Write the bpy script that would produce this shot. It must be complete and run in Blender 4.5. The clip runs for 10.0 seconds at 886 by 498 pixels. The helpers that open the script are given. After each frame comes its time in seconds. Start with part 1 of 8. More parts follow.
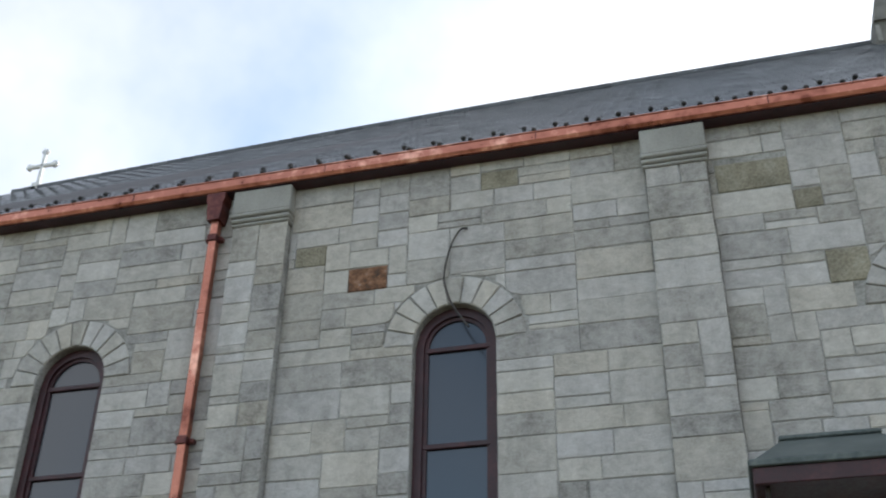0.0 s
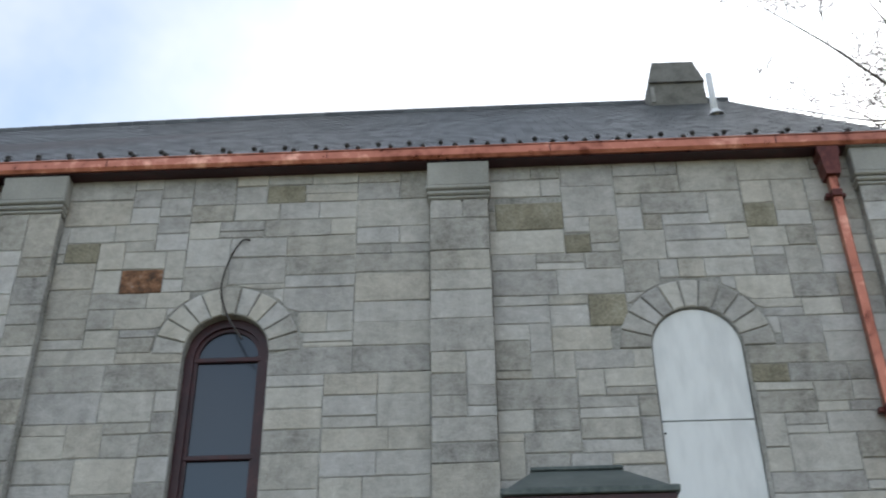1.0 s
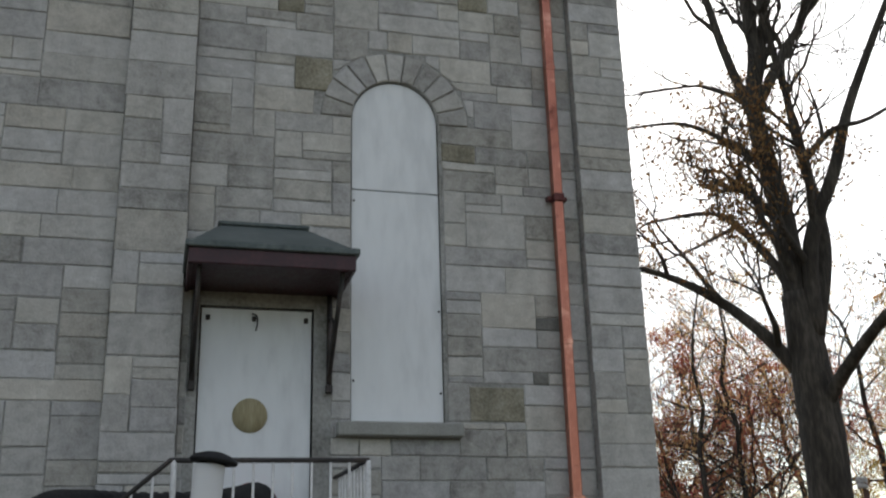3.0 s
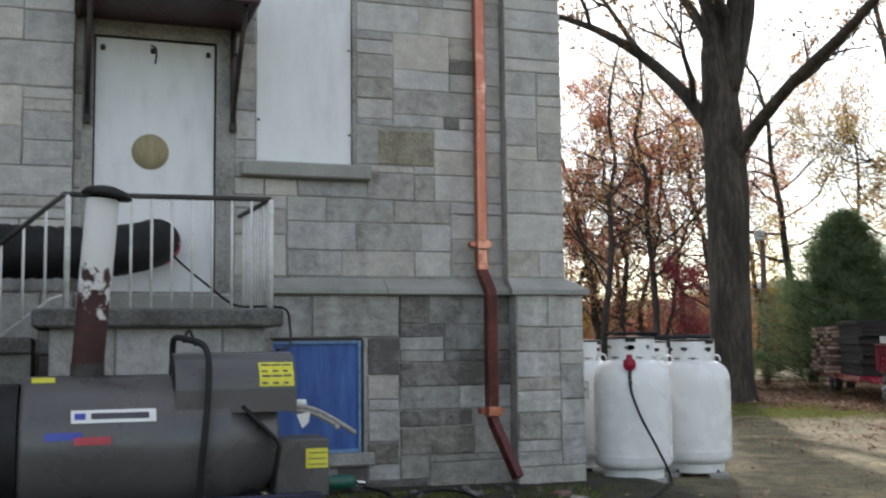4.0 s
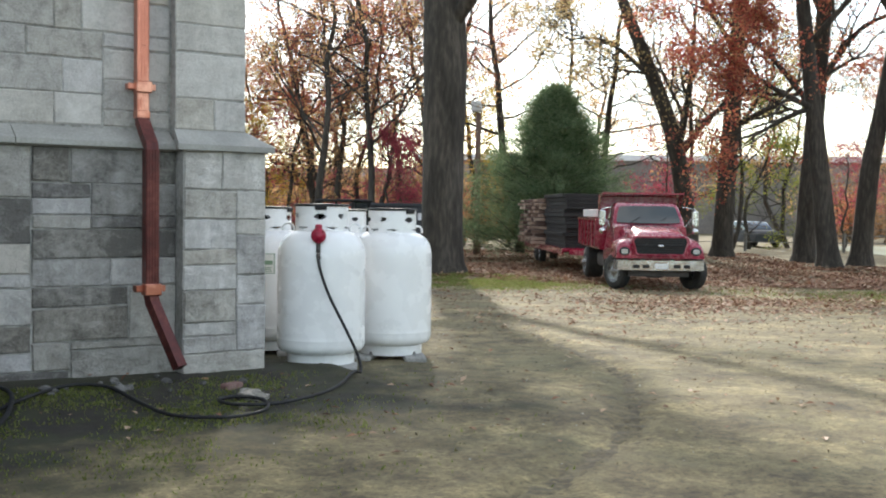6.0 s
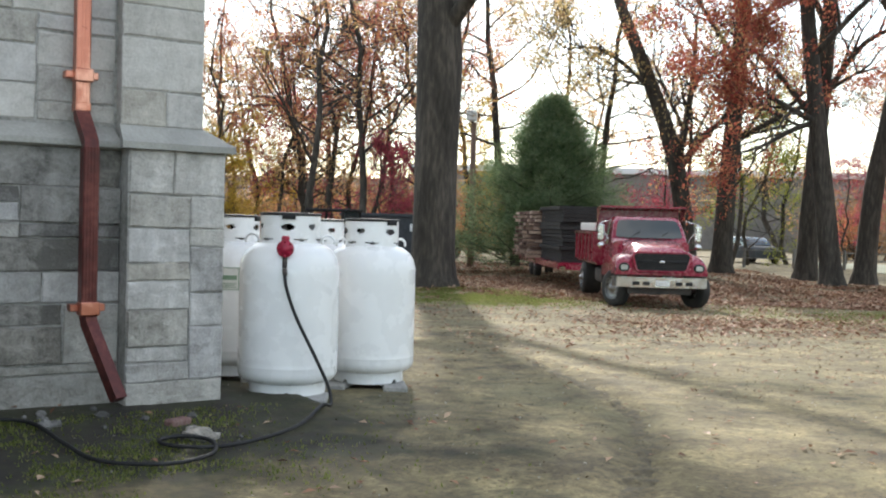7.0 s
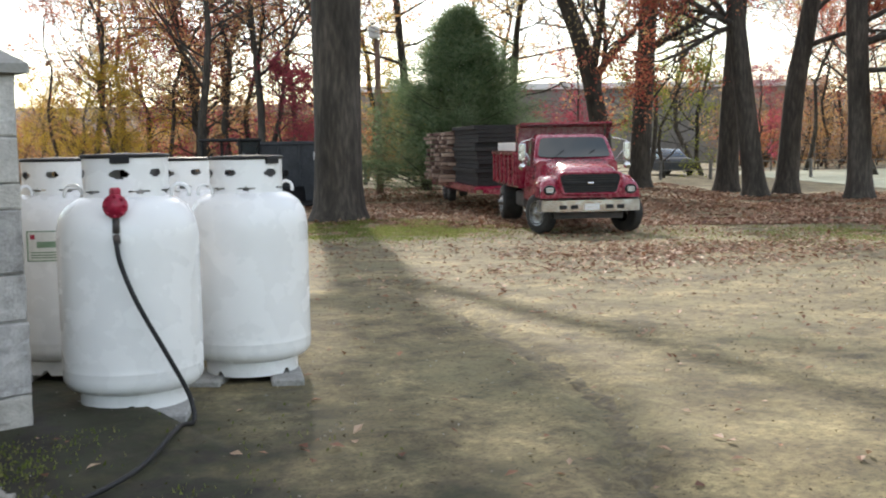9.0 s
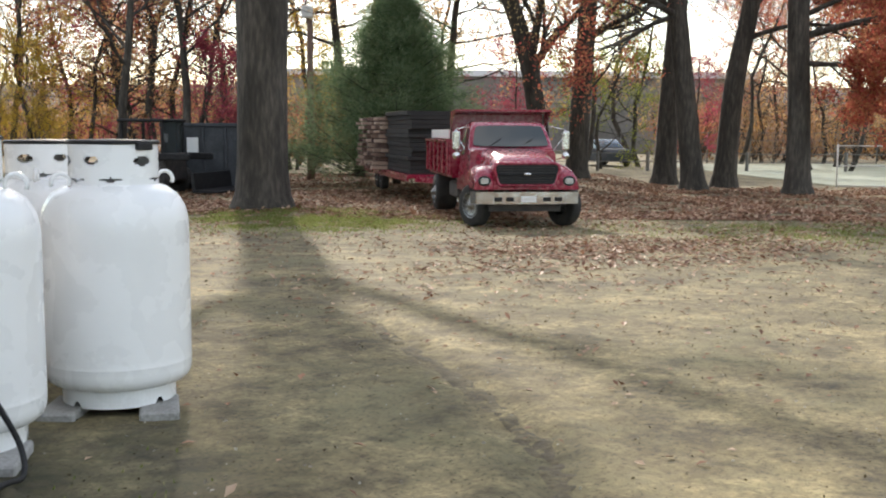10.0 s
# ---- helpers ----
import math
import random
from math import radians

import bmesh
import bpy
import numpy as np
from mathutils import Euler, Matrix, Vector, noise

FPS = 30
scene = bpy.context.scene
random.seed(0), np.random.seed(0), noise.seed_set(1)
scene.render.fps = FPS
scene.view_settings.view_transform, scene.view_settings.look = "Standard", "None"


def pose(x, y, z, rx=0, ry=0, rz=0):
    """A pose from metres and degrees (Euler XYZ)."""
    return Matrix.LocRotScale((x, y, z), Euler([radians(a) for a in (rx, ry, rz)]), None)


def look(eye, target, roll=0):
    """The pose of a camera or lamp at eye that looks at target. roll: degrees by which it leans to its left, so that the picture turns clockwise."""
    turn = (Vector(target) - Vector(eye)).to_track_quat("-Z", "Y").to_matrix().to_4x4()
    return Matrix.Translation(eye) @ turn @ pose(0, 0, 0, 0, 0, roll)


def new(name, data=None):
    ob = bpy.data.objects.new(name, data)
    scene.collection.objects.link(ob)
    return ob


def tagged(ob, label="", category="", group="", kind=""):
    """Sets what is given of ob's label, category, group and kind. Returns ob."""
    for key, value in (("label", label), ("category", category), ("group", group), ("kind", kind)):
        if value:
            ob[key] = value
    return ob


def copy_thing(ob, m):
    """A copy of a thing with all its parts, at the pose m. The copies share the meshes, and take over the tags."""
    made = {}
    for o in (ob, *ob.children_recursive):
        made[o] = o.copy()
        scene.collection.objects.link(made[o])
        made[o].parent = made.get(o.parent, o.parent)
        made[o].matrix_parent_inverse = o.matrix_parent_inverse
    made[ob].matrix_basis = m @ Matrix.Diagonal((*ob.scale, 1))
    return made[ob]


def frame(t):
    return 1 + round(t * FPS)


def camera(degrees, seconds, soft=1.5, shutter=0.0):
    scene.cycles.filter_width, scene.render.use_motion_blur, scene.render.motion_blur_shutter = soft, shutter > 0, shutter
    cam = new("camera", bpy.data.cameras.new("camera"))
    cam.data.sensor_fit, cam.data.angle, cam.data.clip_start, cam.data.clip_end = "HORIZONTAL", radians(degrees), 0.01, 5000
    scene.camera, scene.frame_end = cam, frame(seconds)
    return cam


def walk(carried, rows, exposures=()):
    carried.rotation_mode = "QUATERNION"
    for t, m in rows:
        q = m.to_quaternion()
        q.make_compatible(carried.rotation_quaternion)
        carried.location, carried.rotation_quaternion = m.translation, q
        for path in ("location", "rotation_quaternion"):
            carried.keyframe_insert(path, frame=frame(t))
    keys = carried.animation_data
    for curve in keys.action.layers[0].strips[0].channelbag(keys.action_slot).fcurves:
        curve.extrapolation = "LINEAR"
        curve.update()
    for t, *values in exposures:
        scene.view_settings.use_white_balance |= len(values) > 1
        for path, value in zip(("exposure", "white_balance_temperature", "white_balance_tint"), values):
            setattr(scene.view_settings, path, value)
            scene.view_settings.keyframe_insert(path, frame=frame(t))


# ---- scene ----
cam = camera(45.2, 10.0, soft=2.0, shutter=0.2)
PATH = [
    (0, (-4.864, -9.347, 1.464), (-5.337, -7.706, 2.505), 1.0),
    (0.5, (-4.886, -9.422, 1.463), (-5.173, -7.75, 2.522), 2.0),
    (1, (-4.906, -9.497, 1.462), (-4.963, -7.804, 2.524), -0.9),
    (1.5, (-4.921, -9.569, 1.459), (-4.739, -7.884, 2.52), -0.4),
    (2, (-4.928, -9.629, 1.455), (-4.526, -7.972, 2.501), -1.0),
    (2.1, (-4.927, -9.636, 1.455), (-4.49, -7.972, 2.476), -1.4),
    (2.2, (-4.924, -9.638, 1.455), (-4.477, -7.95, 2.43), -0.9),
    (3.3, (-4.855, -9.599, 1.455), (-4.326, -7.74, 1.97), -2.1),
    (3.5, (-4.833, -9.578, 1.455), (-4.281, -7.702, 1.873), -2.1),
    (3.6, (-4.817, -9.56, 1.455), (-4.246, -7.679, 1.825), -1.6),
    (4, (-4.729, -9.457, 1.453), (-4.069, -7.578, 1.632), -0.6),
    (4.1, (-4.702, -9.423, 1.453), (-4.005, -7.554, 1.608), -0.4),
    (4.5, (-4.572, -9.248, 1.453), (-3.707, -7.447, 1.54), -0.7),
    (5, (-4.379, -8.975, 1.457), (-3.323, -7.277, 1.449), -1.0),
    (5.2, (-4.277, -8.846, 1.457), (-3.147, -7.195, 1.426), -1.6),
    (6.3, (-3.567, -8.026, 1.466), (-2.45, -6.368, 1.39), 1.0),
    (6.5, (-3.434, -7.863, 1.467), (-2.277, -6.233, 1.431), -0.9),
    (6.8, (-3.232, -7.603, 1.467), (-2.053, -5.988, 1.432), -0.5),
    (7, (-3.101, -7.422, 1.469), (-1.969, -5.774, 1.419), 1.5),
    (7.5, (-2.793, -6.953, 1.48), (-1.656, -5.314, 1.329), 0.2),
    (8, (-2.491, -6.5, 1.501), (-1.301, -4.901, 1.335), -3.1),
    (8.5, (-2.148, -6.073, 1.519), (-0.925, -4.501, 1.34), -1.1),
    (9, (-1.807, -5.657, 1.531), (-0.547, -4.116, 1.336), -1.0),
    (9.5, (-1.419, -5.271, 1.535), (-0.086, -3.796, 1.32), 0.0),
    (10, (-0.999, -4.898, 1.542), (0.35, -3.438, 1.32), 0.3),
]
EXPOSURES = [(0.0, 0.89, 6450, 10), (1.0, 0.85, 6450, 10), (1.5, 0.56, 6450, 10), (2.0, -0.06, 6450, 10), (2.2, -0.24, 6450, 11), (3.3, 0.42, 6600, 12), (4.0, 0.81, 6600, 12), (4.5, 1.07, 6550, 11), (5.0, 1.28, 6500, 8), (6.4, 1.36, 6550, 9), (8.0, 1.32, 6600, 10), (10.0, 1.27, 6700, 12)]
walk(cam, [(t, look(eye, target, roll)) for t, eye, target, roll in PATH], EXPOSURES)

# ---------------------------------------------------------------- daylight
SUN = Vector((0.4576, 0.7355, 0.4985)).normalized()
world = bpy.data.worlds.new("sky")
scene.world = world
world.use_nodes = True
wn = world.node_tree.nodes
sky = wn.new("ShaderNodeTexSky")
sky.sky_type = "NISHITA"
sky.sun_disc = False
sky.sun_elevation = math.asin(SUN.z)
sky.sun_rotation = math.atan2(SUN.x, SUN.y)
sky.air_density, sky.dust_density, sky.ozone_density = 1.0, 0.35, 1.0
wn["Background"].inputs["Strength"].default_value = 0.15
# a veil of thin bright cloud over the blue
veil, cloud, cramp, coord = wn.new("ShaderNodeMix"), wn.new("ShaderNodeTexNoise"), wn.new("ShaderNodeMapRange"), wn.new("ShaderNodeTexCoord")
veil.data_type = "RGBA"
cloud.inputs["Scale"].default_value, cloud.inputs["Detail"].default_value = 2.2, 6
cramp.inputs[1].default_value, cramp.inputs[2].default_value, cramp.inputs[3].default_value, cramp.inputs[4].default_value = 0.38, 0.66, 0.08, 0.78
wl = world.node_tree.links.new
wl(coord.outputs["Generated"], cloud.inputs["Vector"])
wl(cloud.outputs["Fac"], cramp.inputs[0])
clean = wn.new("ShaderNodeMix")
clean.data_type, clean.blend_type = "RGBA", "MULTIPLY"
clean.inputs[0].default_value = 1.0
clean.inputs[7].default_value = (1.0, 1.015, 0.94, 1)
wl(sky.outputs[0], clean.inputs[6])
wl(clean.outputs[2], veil.inputs[6])
veil.inputs[7].default_value = (5.5, 5.36, 5.3, 1)
# the bright haze round the sun
ray, toward, near_sun, glow, add = wn.new("ShaderNodeVectorMath"), wn.new("ShaderNodeVectorMath"), wn.new("ShaderNodeMath"), wn.new("ShaderNodeMath"), wn.new("ShaderNodeMix")
ray.operation, toward.operation, near_sun.operation, glow.operation = "NORMALIZE", "DOT_PRODUCT", "POWER", "MULTIPLY"
wl(coord.outputs["Generated"], ray.inputs[0])
wl(ray.outputs[0], toward.inputs[0])
toward.inputs[1].default_value = SUN
clip = wn.new("ShaderNodeMath")
clip.operation = "MAXIMUM"
clip.inputs[1].default_value = 0.0
wl(toward.outputs["Value"], clip.inputs[0])
wl(clip.outputs[0], near_sun.inputs[0])
near_sun.inputs[1].default_value = 20
wl(near_sun.outputs[0], glow.inputs[0])
thin, thick = wn.new("ShaderNodeMapRange"), wn.new("ShaderNodeMath")
thin.inputs[1].default_value, thin.inputs[2].default_value, thin.inputs[3].default_value, thin.inputs[4].default_value = 0.78, 0.97, 0.88, 1.0
thick.operation = "MULTIPLY"
wl(clip.outputs[0], thin.inputs[0])
wl(thin.outputs[0], thick.inputs[0])
wl(cramp.outputs[0], thick.inputs[1])
wl(thick.outputs[0], veil.inputs[0])
glow.inputs[1].default_value = 1.0
add.data_type, add.blend_type, add.clamp_result = "RGBA", "ADD", False
wl(glow.outputs[0], add.inputs[0])
wl(veil.outputs[2], add.inputs[6])
add.inputs[7].default_value = (6.5, 6.4, 6.1, 1)
wl(add.outputs[2], wn["Background"].inputs["Color"])
sun_data = bpy.data.lights.new("sun", "SUN")
sun_data.energy, sun_data.angle, sun_data.color = 2.5, radians(1.5), (1.0, 0.93, 0.82)
sun = new("sun", sun_data)
sun.matrix_world = look(tuple(SUN * 60), (0, 0, 0))


# ---------------------------------------------------------------- mesh helpers
class Shape:
    """Collects vertices and faces of one mesh."""

    def __init__(self):
        self.v, self.f, self.smooth = [], [], []

    def add(self, verts, faces, smooth=False, m=None):
        n = len(self.v)
        self.v += [tuple(m @ Vector(p)) for p in verts] if m else [tuple(p) for p in verts]
        self.f += [tuple(i + n for i in f) for f in faces]
        self.smooth += [smooth] * len(faces)
        return self

    def box(self, x0, x1, y0, y1, z0, z1, b=0.0, m=None):
        """A box, its edges chamfered by b."""
        if b <= 0:
            vs = [(x, y, z) for x in (x0, x1) for y in (y0, y1) for z in (z0, z1)]
            return self.add(vs, [(0, 1, 3, 2), (4, 6, 7, 5), (0, 4, 5, 1), (2, 3, 7, 6), (0, 2, 6, 4), (1, 5, 7, 3)], m=m)
        lo, hi = (x0, y0, z0), (x1, y1, z1)
        vs, at = [], {}
        for i in range(8):
            s = [(i >> a) & 1 for a in range(3)]
            for a in range(3):
                p = [(hi[k] - (b if k != a else 0)) if s[k] else (lo[k] + (b if k != a else 0)) for k in range(3)]
                at[i, a] = len(vs)
                vs.append(p)
        fs = []
        for a in range(3):
            u, w = (a + 1) % 3, (a + 2) % 3
            for side in (0, 1):
                q = [(side << a) | (p << u) | (r << w) for p, r in ((0, 0), (1, 0), (1, 1), (0, 1))]
                fs.append(tuple(at[i, a] for i in (q if side else q[::-1])))
            for p in (0, 1):
                for r in (0, 1):
                    i = (p << u) | (r << w)
                    j = i | (1 << a)
                    f = (at[i, u], at[j, u], at[j, w], at[i, w])
                    fs.append(f if p == r else f[::-1])
        for i in range(8):
            t = (at[i, 0], at[i, 1], at[i, 2])
            fs.append(t if bin(i).count("1") % 2 else t[::-1])
        return self.add(vs, fs, m=m)

    def lathe(self, profile, n=24, m=None, smooth=True, arc=1.0):
        """Turns (r, z) points round the z axis."""
        vs, fs = [], []
        full = arc >= 1.0
        steps = n if full else n + 1
        for k in range(steps):
            a = 2 * math.pi * arc * k / n
            vs += [(r * math.cos(a), r * math.sin(a), z) for r, z in profile]
        p = len(profile)
        for k in range(n):
            k2 = (k + 1) % steps
            fs += [(k * p + i, k2 * p + i, k2 * p + i + 1, k * p + i + 1) for i in range(p - 1)]
        return self.add(vs, fs, smooth, m)

    def tube(self, points, radius, n=8, caps=True, smooth=True, flat=1.0, m=None):
        """A round bar along points; radius: one number or one for each point."""
        pts = [Vector(p) for p in points]
        rs = radius if hasattr(radius, "__len__") else [radius] * len(pts)
        t0 = (pts[1] - pts[0]).normalized()
        side = t0.orthogonal().normalized()
        if abs(t0.z) < 0.99:
            side = t0.cross(Vector((0, 0, 1))).normalized()
        vs, fs = [], []
        for k, p in enumerate(pts):
            t = (pts[min(k + 1, len(pts) - 1)] - pts[max(k - 1, 0)]).normalized()
            side = side - t * side.dot(t)
            side = side.normalized() if side.length > 1e-6 else t.orthogonal().normalized()
            up = t.cross(side)
            for j in range(n):
                a = 2 * math.pi * j / n + (math.pi / 4 if n == 4 else 0)
                vs.append(p + side * (rs[k] * math.cos(a)) + up * (rs[k] * flat * math.sin(a)))
        for k in range(len(pts) - 1):
            fs += [(k * n + j, k * n + (j + 1) % n, (k + 1) * n + (j + 1) % n, (k + 1) * n + j) for j in range(n)]
        if caps:
            fs += [tuple(range(n))[::-1], tuple(range((len(pts) - 1) * n, len(pts) * n))]
        return self.add(vs, fs, smooth and n > 4, m)

    def prism(self, outline, axis, a, b, m=None):
        """A flat outline of (u, w) pushed along an axis from a to b: x takes (y, z), y takes (x, z), z takes (x, y)."""
        put = {"x": lambda u, w, d: (d, u, w), "y": lambda u, w, d: (u, d, w), "z": lambda u, w, d: (u, w, d)}[axis]
        n = len(outline)
        vs = [put(u, w, a) for u, w in outline] + [put(u, w, b) for u, w in outline]
        area = sum(outline[i][0] * outline[(i + 1) % n][1] - outline[(i + 1) % n][0] * outline[i][1] for i in range(n))
        fs = [(i, (i + 1) % n, n + (i + 1) % n, n + i) for i in range(n)] + [tuple(range(n))[::-1], tuple(range(n, 2 * n))]
        if (area < 0) ^ (b < a) ^ (axis == "y"):
            fs = [f[::-1] for f in fs]
        return self.add(vs, fs, m=m)

    def mesh(self, name, material):
        me = bpy.data.meshes.new(name)
        me.from_pydata(self.v, [], self.f)
        if any(self.smooth):
            me.polygons.foreach_set("use_smooth", self.smooth)
        if material:
            me.materials.append(material)
        me.update()
        return me


def part(name, shape, material, parent, label="", kind=""):
    """One mesh object under a thing or a part."""
    me = shape.mesh(name, material) if isinstance(shape, Shape) else shape
    ob = new(name, me)
    ob.parent = parent
    return tagged(ob, label, kind=kind)


def thing(name, label, category, group="", m=None, shape=None, material=None, kind=""):
    """A top-level thing: an Empty at its base, or one mesh."""
    ob = new(name, shape.mesh(name, material) if shape else None)
    if m is not None:
        ob.matrix_world = m
    return tagged(ob, label, category, group, kind)


# ---------------------------------------------------------------- materials
def material(name, colours, rough=0.8, metal=0.0, scale=3.0, fine=40.0, bump=0.2, spread=0.5, depth=0.01, stretch=(1, 1, 1), random_tint=0.0, island=False, spec=0.5, coat=0.0, stain=0.0):
    """A surface with variation at two scales in world measure; colours: two or three, from low to high."""
    ma = bpy.data.materials.new(name)
    ma.use_nodes = True
    nt = ma.node_tree
    N, L = nt.nodes, nt.links.new
    bsdf = N["Principled BSDF"]
    geo = N.new("ShaderNodeNewGeometry")
    mapping = N.new("ShaderNodeMapping")
    mapping.inputs["Scale"].default_value = stretch
    L(geo.outputs["Position"], mapping.inputs["Vector"])
    big, small = N.new("ShaderNodeTexNoise"), N.new("ShaderNodeTexNoise")
    big.inputs["Scale"].default_value, small.inputs["Scale"].default_value = scale, fine
    big.inputs["Detail"].default_value, small.inputs["Detail"].default_value = 5, 6
    L(mapping.outputs[0], big.inputs["Vector"])
    L(mapping.outputs[0], small.inputs["Vector"])
    mix = N.new("ShaderNodeMix")
    mix.data_type = "FLOAT"
    mix.inputs[0].default_value = spread
    L(big.outputs["Fac"], mix.inputs[2])
    L(small.outputs["Fac"], mix.inputs[3])
    value = mix.outputs[0]
    if random_tint:
        if island:
            source = geo.outputs["Random Per Island"]
        else:
            info = N.new("ShaderNodeObjectInfo")
            source = info.outputs["Random"]
        shift = N.new("ShaderNodeMath")
        shift.operation = "MULTIPLY_ADD"
        L(source, shift.inputs[0])
        shift.inputs[1].default_value = random_tint
        total = N.new("ShaderNodeMath")
        total.operation = "ADD"
        shift.inputs[2].default_value = -random_tint / 2
        L(value, total.inputs[0])
        L(shift.outputs[0], total.inputs[1])
        value = total.outputs[0]
    ramp = N.new("ShaderNodeValToRGB")
    L(value, ramp.inputs[0])
    e = ramp.color_ramp.elements
    span = 0.3 + 0.85 * random_tint
    lo, hi = 0.5 - span / 2, 0.5 + span / 2
    e[0].position, e[1].position = lo, hi
    e[0].color, e[1].color = (*colours[0], 1), (*colours[-1], 1)
    for i, c in enumerate(colours[1:-1]):
        x = e.new(lo + (hi - lo) * (i + 1) / (len(colours) - 1))
        x.color = (*c, 1)
    colour = ramp.outputs[0]
    if stain:
        run, wide, tone = N.new("ShaderNodeTexNoise"), N.new("ShaderNodeMapping"), N.new("ShaderNodeMapRange")
        wide.inputs["Scale"].default_value = (1.0, 1.0, 0.45)
        run.inputs["Scale"].default_value, run.inputs["Detail"].default_value, run.inputs["Roughness"].default_value = 1.3, 8, 0.65
        L(geo.outputs["Position"], wide.inputs["Vector"])
        L(wide.outputs[0], run.inputs["Vector"])
        L(run.outputs["Fac"], tone.inputs[0])
        tone.inputs[1].default_value, tone.inputs[2].default_value = 0.35, 0.62
        tone.inputs[3].default_value, tone.inputs[4].default_value = 1 - stain, 1.0
        wash = N.new("ShaderNodeMix")
        wash.data_type, wash.blend_type = "RGBA", "MULTIPLY"
        wash.inputs[0].default_value = 1.0
        L(colour, wash.inputs[6])
        L(tone.outputs[0], wash.inputs[7])
        colour = wash.outputs[2]
    L(colour, bsdf.inputs["Base Color"])
    bsdf.inputs["Metallic"].default_value = metal
    bsdf.inputs["Specular IOR Level"].default_value = spec
    bsdf.inputs["Coat Weight"].default_value = coat
    rr = N.new("ShaderNodeMapRange")
    rr.inputs[1].default_value, rr.inputs[2].default_value = 0.3, 0.7
    rr.inputs[3].default_value, rr.inputs[4].default_value = max(0.02, rough - 0.1), min(1, rough + 0.1)
    L(small.outputs["Fac"], rr.inputs[0])
    L(rr.outputs[0], bsdf.inputs["Roughness"])
    if bump:
        bp = N.new("ShaderNodeBump")
        bp.inputs["Strength"].default_value, bp.inputs["Distance"].default_value = bump, depth
        L(small.outputs["Fac"], bp.inputs["Height"])
        L(bp.outputs[0], bsdf.inputs["Normal"])
    return ma




def stone_material(name, island, dark=1.0, wear=1.0, range_=0.4):
    """Weathered granite: each block its own tone and warmth, mottled, with run-down stains and a pitted face."""
    ma = bpy.data.materials.new(name)
    ma.use_nodes = True
    nt = ma.node_tree
    N, L = nt.nodes, nt.links.new
    bsdf, geo = N["Principled BSDF"], N.new("ShaderNodeNewGeometry")

    def fractal(scale, detail, roughness, stretch=(1, 1, 1), twist=0.0, own=None):
        mp, nz = N.new("ShaderNodeMapping"), N.new("ShaderNodeTexNoise")
        mp.inputs["Scale"].default_value = stretch
        nz.inputs["Scale"].default_value, nz.inputs["Detail"].default_value, nz.inputs["Roughness"].default_value, nz.inputs["Distortion"].default_value = scale, detail, roughness, twist
        L(geo.outputs["Position"], mp.inputs["Vector"])
        if own:  # each block cut from its own place in the rock
            far = N.new("ShaderNodeVectorMath")
            far.operation = "MULTIPLY_ADD"
            far.inputs[1].default_value, far.inputs[2].default_value = (37, 61, 83), (0, 0, 0)
            L(own, far.inputs[0])
            L(far.outputs[0], mp.inputs["Location"])
        L(mp.outputs[0], nz.inputs["Vector"])
        return nz.outputs["Fac"]

    def calc(op, a, b, c=None):
        n = N.new("ShaderNodeMath")
        n.operation = op
        for k, v in enumerate((a, b, c)):
            if v is None:
                continue
            if isinstance(v, (int, float)):
                n.inputs[k].default_value = v
            else:
                L(v, n.inputs[k])
        return n.outputs[0]

    rand = geo.outputs["Random Per Island"] if island else N.new("ShaderNodeObjectInfo").outputs["Random"]
    cloudy, grain, streak = fractal(8, 9, 0.68, (1, 1, 1.3), 0.5, rand), fractal(60, 5, 0.6), fractal(2.2, 7, 0.6, (1.6, 1.6, 0.5), 0.4)
    value = calc("MULTIPLY_ADD", rand, range_, 0.5 - range_ / 2)
    value = calc("ADD", value, calc("MULTIPLY_ADD", cloudy, 1.1 * wear, -0.55 * wear))
    value = calc("ADD", value, calc("MULTIPLY_ADD", grain, 0.5, -0.25))
    value = calc("ADD", value, calc("MULTIPLY_ADD", streak, 0.95 * wear, -0.5 * wear))
    ramp = N.new("ShaderNodeValToRGB")
    L(value, ramp.inputs[0])
    e = ramp.color_ramp.elements
    e[0].position, e[1].position = 0.05, 0.98
    e[0].color, e[1].color = (*(dark * v for v in (0.15, 0.145, 0.137)), 1), (*(dark * v for v in (0.57, 0.562, 0.545)), 1)
    for p, c in ((0.3, (0.28, 0.274, 0.26)), (0.55, (0.38, 0.373, 0.357)), (0.78, (0.46, 0.454, 0.438))):
        e.new(p).color = (*(dark * v for v in c), 1)
    hue = N.new("ShaderNodeValToRGB")
    L(calc("FRACT", calc("MULTIPLY", rand, 7.37), 0.0), hue.inputs[0])
    h = hue.color_ramp.elements
    h[0].color, h[1].color = (1.0, 0.99, 1.01, 1), (1.05, 1.0, 0.93, 1)
    h.new(0.5).color = (1.02, 1.0, 0.98, 1)
    h.new(0.85).color = (1.03, 1.0, 0.95, 1)
    tint = N.new("ShaderNodeMix")
    tint.data_type, tint.blend_type = "RGBA", "MULTIPLY"
    tint.inputs[0].default_value = 1.0
    L(ramp.outputs[0], tint.inputs[6])
    L(hue.outputs[0], tint.inputs[7])
    L(tint.outputs[2], bsdf.inputs["Base Color"])
    bsdf.inputs["Roughness"].default_value = 0.92
    bsdf.inputs["Specular IOR Level"].default_value = 0.25
    bp = N.new("ShaderNodeBump")
    bp.inputs["Strength"].default_value, bp.inputs["Distance"].default_value = 0.7, 0.02 * wear
    L(calc("ADD", calc("MULTIPLY", grain, 0.5), cloudy), bp.inputs["Height"])
